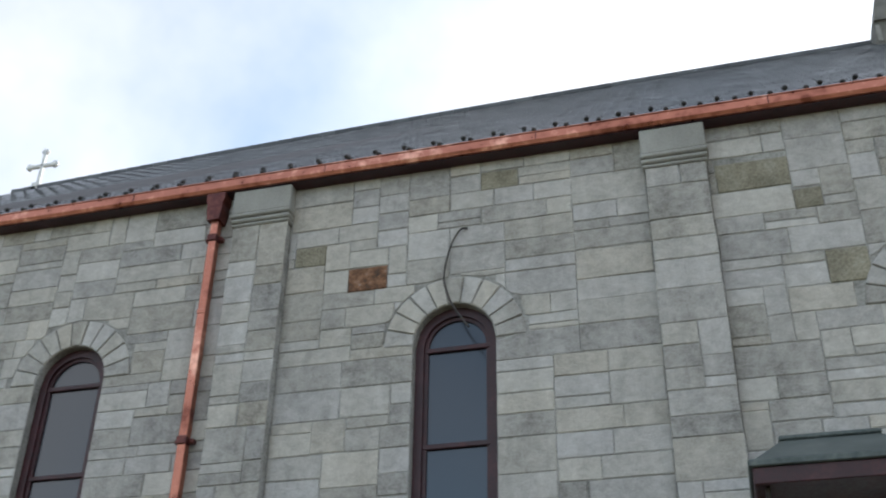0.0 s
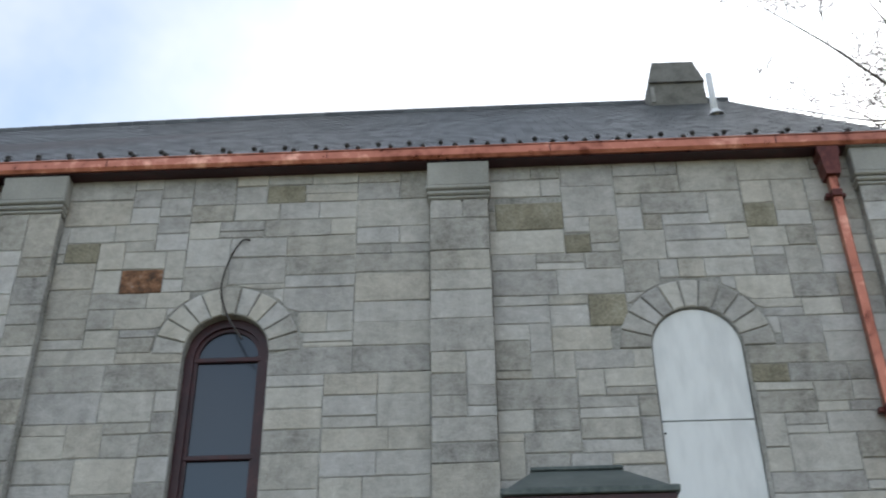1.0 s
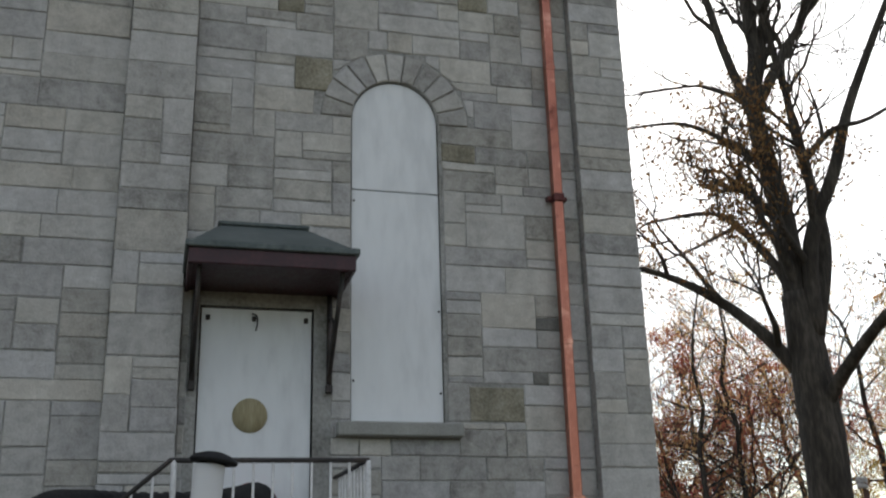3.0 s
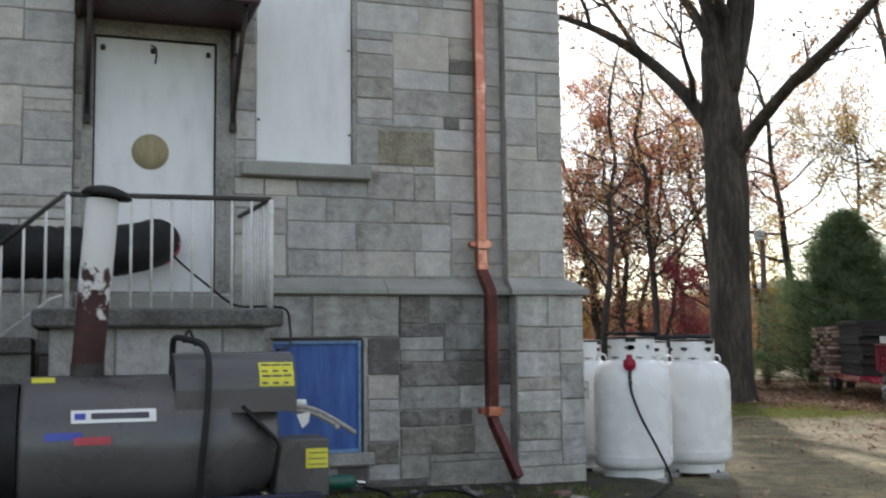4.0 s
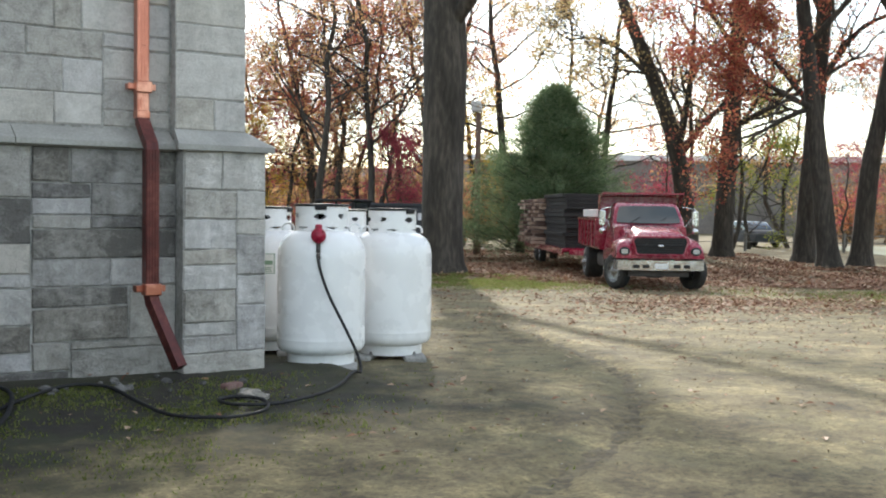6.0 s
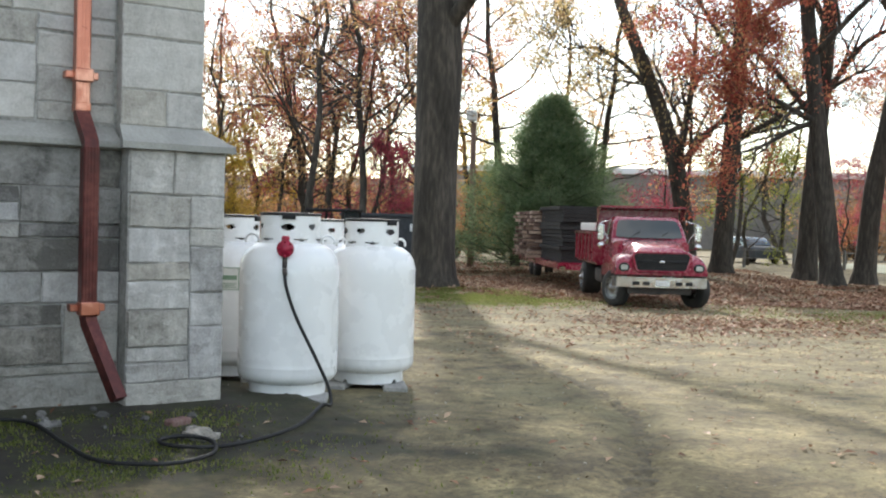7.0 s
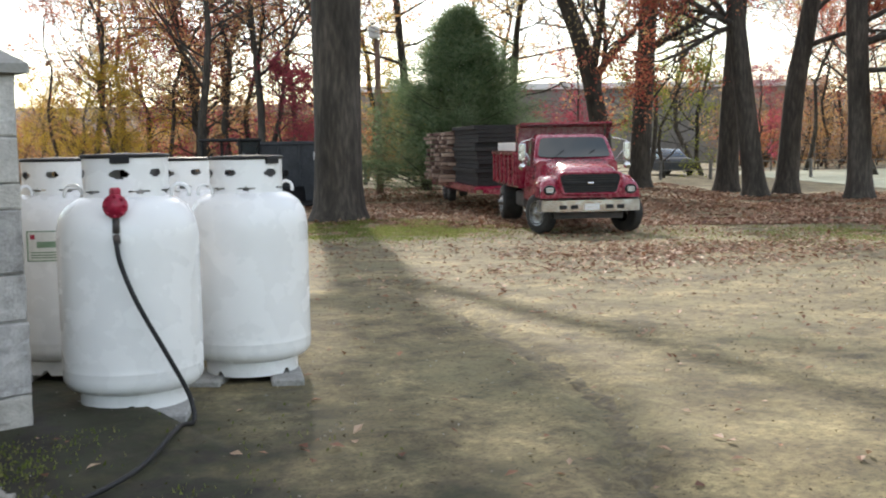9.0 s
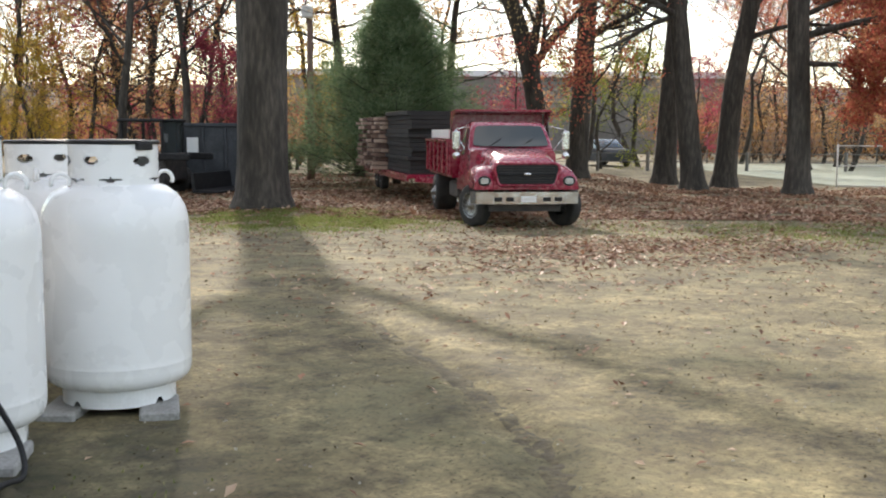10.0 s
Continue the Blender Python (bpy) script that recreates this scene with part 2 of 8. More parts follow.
    L(bp.outputs[0], bsdf.inputs["Normal"])
    return ma


m_stone = stone_material("granite_block", False, 1.2, 0.8)
m_stone_far = stone_material("granite_blocks_joined", True, 1.2, 0.8)
m_stone_worn = stone_material("worn_granite_block", False, 1.05, 1.3, 0.7)
m_stone_sooty = stone_material("sooty_granite_block", False, 0.8, 1.3, 0.85)
m_stone_sooty_far = stone_material("sooty_granite_joined", True, 0.8, 1.3, 0.85)
m_rust = material("rusty_brown_stone", [(0.05, 0.032, 0.026), (0.13, 0.065, 0.036), (0.26, 0.13, 0.07), (0.3, 0.23, 0.19)], 0.9, scale=9, fine=30, bump=0.5, spread=0.35)
m_ochre = material("ochre_stone", [(0.2, 0.178, 0.13), (0.31, 0.282, 0.21), (0.42, 0.395, 0.32)], 0.9, scale=5, fine=40, bump=0.45, stain=0.4)
m_darkstone = material("dark_stone", [(0.1, 0.1, 0.09), (0.16, 0.155, 0.14), (0.22, 0.215, 0.2)], 0.9, scale=4, fine=40, bump=0.35)
m_mortar = material("mortar", [(0.2, 0.195, 0.178), (0.36, 0.352, 0.33), (0.47, 0.46, 0.435)], 0.95, scale=3, fine=30, bump=0.3, stain=0.35)
m_dressed = material("dressed_limestone", [(0.26, 0.255, 0.23), (0.36, 0.355, 0.33), (0.45, 0.445, 0.42)], 0.85, scale=1.2, fine=50, bump=0.3, stain=0.3, random_tint=0.2)
m_slate = material("slate", [(0.035, 0.04, 0.045), (0.075, 0.082, 0.09), (0.13, 0.14, 0.145)], 0.42, scale=1.5, fine=25, bump=0.2, random_tint=0.5, island=True)
m_slate_piece = material("slate_single", [(0.035, 0.04, 0.045), (0.075, 0.082, 0.09), (0.13, 0.14, 0.145)], 0.42, scale=1.5, fine=25, bump=0.2, random_tint=0.5)
m_copper = material("new_copper", [(0.2, 0.07, 0.05), (0.42, 0.165, 0.115), (0.5, 0.2, 0.14), (0.85, 0.46, 0.34)], 0.36, 1.0, scale=1.6, fine=9, bump=0.12, spread=0.4)
m_copper_dark = material("browned_copper", [(0.06, 0.017, 0.015), (0.105, 0.028, 0.024), (0.18, 0.06, 0.048)], 0.45, 0.5, scale=3, fine=18, bump=0.1)
m_whiteboard = material("white_painted_board", [(0.66, 0.67, 0.68), (0.76, 0.77, 0.78), (0.8, 0.81, 0.82)], 0.6, scale=0.9, fine=9, bump=0.05, stretch=(1, 1, 0.3))
m_maroon = material("maroon_paint", [(0.028, 0.008, 0.011), (0.042, 0.011, 0.015), (0.07, 0.02, 0.024)], 0.5, scale=5, fine=30, bump=0.1)
m_whitesteel = material("white_tank_paint", [(0.74, 0.745, 0.745), (0.78, 0.783, 0.783), (0.8, 0.803, 0.803)], 0.27, scale=1.2, fine=5, bump=0.02)
m_black = material("black_rubber", [(0.006, 0.006, 0.007), (0.012, 0.012, 0.013), (0.026, 0.026, 0.027)], 0.6, scale=8, fine=60, bump=0.1, spec=0.3)
m_iron = material("dark_iron", [(0.02, 0.018, 0.017), (0.045, 0.04, 0.038), (0.09, 0.07, 0.06)], 0.6, 0.3, scale=6, fine=50, bump=0.2)
m_concrete = material("concrete", [(0.2, 0.195, 0.18), (0.3, 0.295, 0.28), (0.4, 0.395, 0.38)], 0.92, scale=3, fine=50, bump=0.25)
m_redplastic = material("red_cap", [(0.22, 0.006, 0.025), (0.33, 0.01, 0.04), (0.42, 0.02, 0.06)], 0.4, scale=8, fine=40, bump=0.05)
m_redpaint = material("red_truck_paint", [(0.2, 0.008, 0.026), (0.28, 0.013, 0.042), (0.33, 0.024, 0.056)], 0.27, scale=1.5, fine=12, bump=0.02, coat=0.8)
m_chrome = material("chrome", [(0.5, 0.5, 0.5), (0.65, 0.65, 0.65), (0.75, 0.75, 0.75)], 0.2, 1.0, scale=4, fine=20, bump=0.03)
m_bark = material("grey_brown_bark", [(0.019, 0.016, 0.012), (0.049, 0.042, 0.034), (0.105, 0.09, 0.074)], 0.95, scale=2.5, fine=14, bump=0.9, depth=0.04, stretch=(1, 1, 0.22))


# ---------------------------------------------------------------- ground
def ground_z(x, y):
    """Height of the ground: it falls gently away from the church."""
    s = 0.75 * x + 0.66 * y
    z = 0.1 - 0.0195 * min(max(s, 0), 24) + 0.01 * max(min(s, 0), -9)
    if x < 0.5:
        z += (0.07 + 0.05 / (1 + math.exp(3 * (x + 1.6)))) * math.exp(-(((y + 0.3) / 0.8) ** 2))
    z += 0.15 * math.exp(-((x - 11.7) ** 2 + (y - 13.9) ** 2) / 3.2)  # the mound round the oak's foot
    return z + 0.012 * noise.noise((x * 0.7, y * 0.7, 3.1)) + 0.02 * noise.noise((x * 0.2, y * 0.2, 7.7))


RUT = [(5.6, 4.4), (4.5, 2.0), (4.0, 1.05), (3.35, -0.35), (2.65, -1.6), (2.25, -2.12), (1.5, -2.9), (0.9, -3.4), (-0.3, -4.1), (-2.0, -4.7)]


def rut_depth(x, y):
    best = 9.0
    for (ax, ay), (bx, by) in zip(RUT, RUT[1:]):
        t = max(0, min(1, ((x - ax) * (bx - ax) + (y - ay) * (by - ay)) / ((bx - ax) ** 2 + (by - ay) ** 2)))
        best = min(best, math.hypot(x - ax - t * (bx - ax), y - ay - t * (by - ay)))
    churned = 1 + 0.9 * noise.noise((x * 9, y * 9, 4.0)) + 0.6 * noise.noise((x * 19, y * 19, 8.0))
    return 0.026 * churned * math.exp(-((best / 0.15) ** 2)) - 0.01 * math.exp(-(((best - 0.26) / 0.1) ** 2))


def grid_steps(near0, near1, step, far0, far1):
    out = list(np.arange(near0, near1, step))
    a, d = near0, step
    while a > far0:
        d *= 1.35
        a -= d
        out.insert(0, a)
    b, d = out[-1], step
    while b < far1:
        d *= 1.35
        b += d
        out.append(b)
    return out


gx, gy = grid_steps(-5, 8.5, 0.055, -600, 900), grid_steps(-5.5, 7.5, 0.055, -500, 900)
gv = [(x, y, ground_z(x, y) - (rut_depth(x, y) if -4 < x < 7 and -6 < y < 6 else 0) + (0.007 * noise.noise((x * 4, y * 4, 0)) + 0.005 * noise.noise((x * 9, y * 9, 2)) + 0.003 * noise.noise((x * 17, y * 17, 5)) if -6 < x < 9 and -7 < y < 8 else 0)) for y in gy for x in gx]
nx = len(gx)
gf = [(j * nx + i, j * nx + i + 1, (j + 1) * nx + i + 1, (j + 1) * nx + i) for j in range(len(gy) - 1) for i in range(nx - 1)]
m_ground = material("bare_earth", [(0.036, 0.028, 0.014), (0.112, 0.088, 0.043), (0.195, 0.158, 0.078), (0.34, 0.28, 0.145)], 0.97, scale=1.3, fine=16, bump=0.35, depth=0.01, spread=0.5, stain=0.3)
nt = m_ground.node_tree
N, L = nt.nodes, nt.links.new
for n in N:
    if n.type == "TEX_NOISE":
        n.inputs["Detail"].default_value, n.inputs["Roughness"].default_value = 12, 0.7
pos = next(n for n in N if n.type == "NEW_GEOMETRY")
moss, moss_amount, tint = N.new("ShaderNodeTexNoise"), N.new("ShaderNodeMapRange"), N.new("ShaderNodeMix")
moss.inputs["Scale"].default_value, moss.inputs["Detail"].default_value, moss.inputs["Roughness"].default_value = 0.55, 9, 0.7
L(pos.outputs["Position"], moss.inputs["Vector"])
L(moss.outputs["Fac"], moss_amount.inputs[0])
moss_amount.inputs[1].default_value, moss_amount.inputs[2].default_value, moss_amount.inputs[4].default_value = 0.5, 0.66, 0.75
tint.data_type = "RGBA"
bs = N["Principled BSDF"]
old = bs.inputs["Base Color"].links[0].from_socket
L(moss_amount.outputs[0], tint.inputs[0])
L(old, tint.inputs[6])
tint.inputs[7].default_value = (0.125, 0.112, 0.055, 1)
clods, specks = N.new("ShaderNodeTexNoise"), N.new("ShaderNodeTexNoise")
colour = tint.outputs[2]
for nz, sc, lo, hi, least in ((clods, 4.5, 0.5, 0.66, 0.58), (specks, 42, 0.53, 0.66, 0.42)):
    nz.inputs["Scale"].default_value, nz.inputs["Detail"].default_value, nz.inputs["Roughness"].default_value = sc, 8, 0.62
    L(pos.outputs["Position"], nz.inputs["Vector"])
    amount, layer = N.new("ShaderNodeMapRange"), N.new("ShaderNodeMix")
    amount.inputs[1].default_value, amount.inputs[2].default_value, amount.inputs[3].default_value, amount.inputs[4].default_value = lo, hi, 1.12, least
    layer.data_type, layer.blend_type = "RGBA", "MULTIPLY"
    layer.inputs[0].default_value = 1.0
    L(nz.outputs["Fac"], amount.inputs[0])
    L(colour, layer.inputs[6])
    L(amount.outputs[0], layer.inputs[7])
    colour = layer.outputs[2]
# damp mossy soil along the church wall, with painted-in shade, thinning out unevenly into the bare earth
def ground_math(op, a, b, clamp=False):
    n_ = N.new("ShaderNodeMath")
    n_.operation, n_.use_clamp = op, clamp
    for k_, v_ in enumerate((a, b)):
        if isinstance(v_, (int, float)):
            n_.inputs[k_].default_value = v_
        else:
            L(v_, n_.inputs[k_])
    return n_.outputs[0]


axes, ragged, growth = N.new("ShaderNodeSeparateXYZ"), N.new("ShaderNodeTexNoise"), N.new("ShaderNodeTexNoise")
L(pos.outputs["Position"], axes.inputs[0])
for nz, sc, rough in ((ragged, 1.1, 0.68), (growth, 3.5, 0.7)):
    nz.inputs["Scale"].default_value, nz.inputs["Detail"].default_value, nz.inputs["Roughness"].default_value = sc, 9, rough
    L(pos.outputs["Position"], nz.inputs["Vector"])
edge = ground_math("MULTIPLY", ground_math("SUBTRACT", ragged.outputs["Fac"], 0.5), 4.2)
# along and across stretch the dark to paint in church and tank shade
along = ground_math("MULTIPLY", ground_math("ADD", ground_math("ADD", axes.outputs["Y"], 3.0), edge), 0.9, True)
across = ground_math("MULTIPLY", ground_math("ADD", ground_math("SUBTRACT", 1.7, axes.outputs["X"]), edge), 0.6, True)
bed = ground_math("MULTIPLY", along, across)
# moss and soil tones, darkened to carry that shade
mossy_shade = N.new("ShaderNodeValToRGB")
L(growth.outputs["Fac"], mossy_shade.inputs[0])
me_ = mossy_shade.color_ramp.elements
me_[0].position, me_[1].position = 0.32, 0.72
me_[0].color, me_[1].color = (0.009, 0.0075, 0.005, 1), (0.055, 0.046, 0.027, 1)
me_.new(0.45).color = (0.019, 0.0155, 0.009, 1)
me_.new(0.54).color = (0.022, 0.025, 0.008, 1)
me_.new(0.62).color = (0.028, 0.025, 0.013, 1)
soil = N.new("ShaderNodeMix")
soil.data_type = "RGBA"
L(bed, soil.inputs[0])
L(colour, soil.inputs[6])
L(mossy_shade.outputs[0], soil.inputs[7])
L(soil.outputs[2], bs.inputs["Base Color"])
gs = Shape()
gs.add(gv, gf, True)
ground = thing("ground", "bare trodden earth, moss and painted-in shade along the church wall", "ground", shape=gs, material=m_ground, kind="structure")


def curve_points(pts, n=8):
    """A smooth line through points."""
    P = [Vector(p) for p in pts]
    out = []
    for i in range(len(P) - 1):
        p0, p1, p2, p3 = P[max(i - 1, 0)], P[i], P[i + 1], P[min(i + 2, len(P) - 1)]
        for k in range(n):
            t = k / n
            out.append(0.5 * ((2 * p1) + (p2 - p0) * t + (2 * p0 - 5 * p1 + 4 * p2 - p3) * t * t + (3 * p1 - p0 - 3 * p2 + p3) * t ** 3))
    return out + [P[-1]]


def on_ground(x, y, r=0.0):
    return (x, y, ground_z(x, y) + r)


# the curved wheel track, damp churned earth
m_damp = material("damp_churned_earth", [(0.05, 0.04, 0.023), (0.095, 0.077, 0.043), (0.18, 0.148, 0.08)], 0.95, scale=5, fine=24, bump=0.7, depth=0.02, spread=0.55)
s = Shape()
line = curve_points([(x, y, 0) for x, y in RUT[1:]], 24)
vs = []
for k, p in enumerate(line):
    d = (line[min(k + 1, len(line) - 1)] - line[max(k - 1, 0)]).normalized()
    w = d.cross(Vector((0, 0, 1)))
    fade = min(1, k / 20, (len(line) - 1 - k) / 20)
    half = fade * (0.085 + 0.09 * noise.noise((k * 0.16, 0, 0)) + 0.03 * noise.noise((k * 0.45, 4, 0)))
    for j in range(5):
        q = p + w * half * (j / 2 - 1) + w * 0.03 * noise.noise((k * 0.3, j * 3, 9))
        vs.append((q.x, q.y, ground_z(q.x, q.y) - rut_depth(q.x, q.y) + 0.007 * noise.noise((q.x * 4, q.y * 4, 0)) + 0.005 * noise.noise((q.x * 9, q.y * 9, 2)) + (0.004 + 0.01 * noise.noise((q.x * 7, q.y * 7, 3)) if 0 < j < 4 else -0.01)))
s.add(vs, [(5 * k + j, 5 * k + j + 1, 5 * k + j + 6, 5 * k + j + 5) for k in range(len(line) - 1) for j in range(4)], True)
thing("wheel_track", "curved dark wheel track pressed into the earth", "track", shape=s, material=m_damp, kind="structure")


# ---------------------------------------------------------------- church
rnd = random.Random(4)
EAVE, LEDGE = 8.44, 1.93
DARK_1, DARK_2, BOARDED = (-7.86, -6.99, 3.1, 6.71), (-12.3, -11.43, 3.1, 6.74), (-3.18, -2.28, 3.1, 6.63)
DOOR = (-4.57, -3.53, 1.9, 4.16)
BLUE = (-3.03, -2.23, 0.5, 1.5)
ARCHED = (DARK_1, DARK_2, BOARDED)


def arch_top(o, x):
    """The height of an arched opening's head at x."""
    r, c = (o[1] - o[0]) / 2, (o[0] + o[1]) / 2
    return o[3] - r + math.sqrt(max(0, r * r - (x - c) ** 2))


def wall_core(shape, x0, x1, z0, z1, y0, y1, openings):
    """A wall with rectangular and arched holes through it."""
    cuts = sorted({x0, x1, *(v for o, _ in openings for v in o[:2])})
    for a, b in zip(cuts, cuts[1:]):
        hole = next(((o, arched) for o, arched in openings if o[0] <= a and b <= o[1]), None)
        if not hole:
            shape.box(a, b, y0, y1, z0, z1)
            continue
        o, arched = hole
        if o[2] > z0:
            shape.box(a, b, y0, y1, z0, o[2])
        if not arched:
            shape.box(a, b, y0, y1, o[3], z1)
            continue
        n = 20
        for k in range(n):
            c, d = o[0] + (o[1] - o[0]) * k / n, o[0] + (o[1] - o[0]) * (k + 1) / n
            shape.prism([(c, arch_top(o, c)), (d, arch_top(o, d)), (d, z1), (c, z1)], "y", y0, y1)


core = Shape()
wall_core(core, -18.6, -0.2, LEDGE, EAVE + 0.25, 0.007, 0.55, [(o, True) for o in ARCHED] + [(DOOR, False)])
core.box(-0.85, -0.2, 0.55, 12.0, LEDGE, EAVE + 0.25)
core.prism([(-0.2, EAVE), (12.2, EAVE), (6.0, 13.85)], "x", -0.85, -0.2)
core.box(-18.6, -18.0, 0.55, 12.0, LEDGE, EAVE + 0.25)
core.prism([(-0.2, EAVE), (12.2, EAVE), (6.0, 13.85)], "x", -18.6, -18.0)
core.box(-18.6, -0.2, 12.0, 12.5, LEDGE, EAVE + 0.25)
wall = thing("wall_south", "grey random-coursed granite ashlar church wall", "wall", shape=core, material=m_mortar, kind="structure")
plinth_core = Shape()
wall_core(plinth_core, -18.6, -0.2, -0.4, LEDGE, -0.093, 0.55, [(BLUE, False)])
plinth_core.box(-0.8, -0.08, 0.55, 12.0, -0.4, LEDGE)
plinth_core.box(-0.78, -0.085, -0.252, -0.093, -0.4, LEDGE)
plinth = thing("wall_plinth", "projecting lower wall of rough grey granite blocks", "wall", shape=plinth_core, material=m_mortar, kind="structure")
pil_core = Shape()
for a, b in ((-0.8, -0.2), (-5.36, -4.73), (-10.03, -9.35)):
    pil_core.box(a + 0.012, b - 0.012, -0.113, 0.007, LEDGE, EAVE - 0.5)
pilaster = thing("wall_pilasters", "shallow granite pilasters between the windows", "pilaster", shape=pil_core, material=m_mortar, kind="structure")
inside = Shape()
inside.box(-17.9, -1.0, 0.6, 0.7, 0, EAVE)
thing("wall_inside", "dark plain wall inside the church", "wall", shape=inside, material=m_iron, kind="structure")

SPECIAL = [(-8.62, -8.17, 7.0, 7.29, m_rust), (-4.66, -3.93, 7.62, 7.97, m_ochre), (-3.94, -3.67, 7.32, 7.55, m_ochre), (-2.04, -1.49, 3.13, 3.47, m_ochre), (-1.39, -1.23, 3.5, 3.62, m_darkstone), (-1.33, -1.04, 4.05, 4.18, m_darkstone), (-2.25, -1.89, 5.78, 5.98, m_ochre), (-9.27, -8.9, 7.39, 7.64, m_ochre), (-7.14, -6.72, 8.08, 8.31, m_ochre), (-3.76, -3.37, 6.45, 6.82, m_ochre), (-2.02, -1.69, 7.57, 7.87, m_ochre)]
stones = []  # outline of (x, z), y of the face, how far it stands out, material or None


def ring(o, extra):
    """The centre and outer radius of the arch stones round an opening."""
    r = (o[1] - o[0]) / 2
    return (o[0] + o[1]) / 2, o[3] - r, r + extra


def pack(x0, x1, z0, z1, y, holes, arches=(), cell=0.118, big=1.0, fixed=()):
    """Fills an upright rectangle with stones of uneven sizes, as a mason would, round holes and arches."""
    xs, zs = [x0], [z0]
    while xs[-1] < x1 - cell * 0.6:
        xs.append(min(x1, xs[-1] + cell * rnd.uniform(0.8, 1.25)))
    xs[-1] = x1
    while zs[-1] < z1 - cell * 0.5:
        zs.append(min(z1, zs[-1] + cell * rnd.uniform(0.75, 1.2)))
    zs[-1] = z1
    for lines, edges in ((xs, [v for h in holes for v in h[:2]]), (zs, [v for h in holes for v in h[2:]])):
        for v in edges:
            k = min(range(len(lines)), key=lambda q_: abs(lines[q_] - v))
            if 0 < k < len(lines) - 1 and lines[k - 1] + 0.02 < v < lines[k + 1] - 0.02:
                lines[k] = v
    nx_, nz_ = len(xs) - 1, len(zs) - 1
    taken = np.zeros((nz_, nx_), bool)

    def blocked(x, z):
        if any(a < x < b and c < z < d for a, b, c, d in holes):
            return True
        return any(z > cz and math.hypot(x - cx, z - cz) < r for cx, cz, r in arches)

    for j in range(nz_):
        for i in range(nx_):
            taken[j, i] = blocked((xs[i] + xs[i + 1]) / 2, (zs[j] + zs[j + 1]) / 2)
    for j in range(nz_):
        i = 0
        while i < nx_:
            if taken[j, i]:
                i += 1
                continue
            run = 0
            while i + run < nx_ and not taken[j, i + run]:
                run += 1
            h = rnd.choice((1, 1, 2, 2, 2, 2, 2, 3, 3)) if big <= 1 else rnd.choice((1, 2, 2, 3, 3))
            w = int(rnd.choice((2, 3, 4, 4, 5, 5, 6, 6, 7)) * (0.8 if h == 1 else 1) * big)
            if h > 2 and rnd.random() < 0.1:
                w = 2
            if h == 1:
                w = max(3, w)
            w = max(2, min(w, run))
            w = min(w, run)
            if run - w == 1:
                w = run if run <= 7 * big else w - 1
            h = min(h, nz_ - j)
            if nz_ - j - h == 1:
                h += 1
            while h > 1 and taken[j : j + h, i : i + w].any():
                h -= 1
            taken[j : j + h, i : i + w] = True
            stones.append(([xs[i], xs[i + w], zs[j], zs[j + h]], y, None, holes, arches))
            i += w
    for a, b, c, d, ma in fixed:
        stones.append(([a, b, c, d], y, ma, (), ()))


def opening_holes(extra=0.0):
    return [(o[0] - extra, o[1] + extra, o[2] - 0.14, o[3] - (o[1] - o[0]) / 2) for o in ARCHED] + [(DOOR[0] - 0.12, DOOR[1] + 0.12, DOOR[2], DOOR[3] + 0.16)]


rings = [ring(o, 0.33) for o in (DARK_1, DARK_2, BOARDED)]
for a, b in ((-0.8 - 0.0, -0.2), (-5.36, -4.73), (-10.03, -9.35)):
    pack(a, b, LEDGE + 0.15, EAVE - 0.47, -0.12, [], cell=0.12, big=1.0)
for k, (a, b) in enumerate(((-4.73, -0.8), (-9.35, -5.36), (-14.6, -10.03), (-18.6, -14.6))):
    mine = [s for s in SPECIAL if a <= s[0] and s[1] <= b]
    pack(a, b, LEDGE + 0.15, EAVE + 0.02, 0.0, opening_holes() + [s[:4] for s in mine], rings, fixed=mine)
pack(-0.78, -0.08, 0.0, LEDGE - 0.02, -0.26, [], cell=0.115, big=1.02)
pack(-8.0, -0.78, 0.0, LEDGE - 0.02, -0.1, [(BLUE[0] - 0.05, BLUE[1] + 0.05, BLUE[2] - 0.12, BLUE[3] + 0.02)], cell=0.125)


def stone_outline(rect, holes, arches, gap):
    x0, x1, z0, z1 = rect
    x0, x1, z0, z1 = x0 + gap, x1 - gap, z0 + gap, z1 - gap
    near = [c for c in arches if any(math.hypot(x - c[0], z - c[1]) < c[2] + 0.01 and z > c[1] - 0.3 for x in (x0, x1, (x0 + x1) / 2) for z in (z0, z1, (z0 + z1) / 2))]
    if not near:
        j = [rnd.uniform(-0.006, 0.006) for _ in range(8)]
        return [(x0 + j[0], z0 + j[1]), (x1 + j[2], z0 + j[3]), (x1 + j[4], z1 + j[5]), (x0 + j[6], z1 + j[7])]
    c, n, pts = near[0], 4, []
    for (ax, az), (bx, bz) in (((x0, z0), (x1, z0)), ((x1, z0), (x1, z1)), ((x1, z1), (x0, z1)), ((x0, z1), (x0, z0))):
        pts += [(ax + (bx - ax) * k / n, az + (bz - az) * k / n) for k in range(n)]
    out = []
    for x, z in pts:
        d = math.hypot(x - c[0], z - c[1])
        if d < c[2] + gap and z > c[1]:
            x, z = c[0] + (x - c[0]) * (c[2] + gap) / max(d, 1e-3), c[1] + (z - c[1]) * (c[2] + gap) / max(d, 1e-3)
        out.append((x, z))
    return out


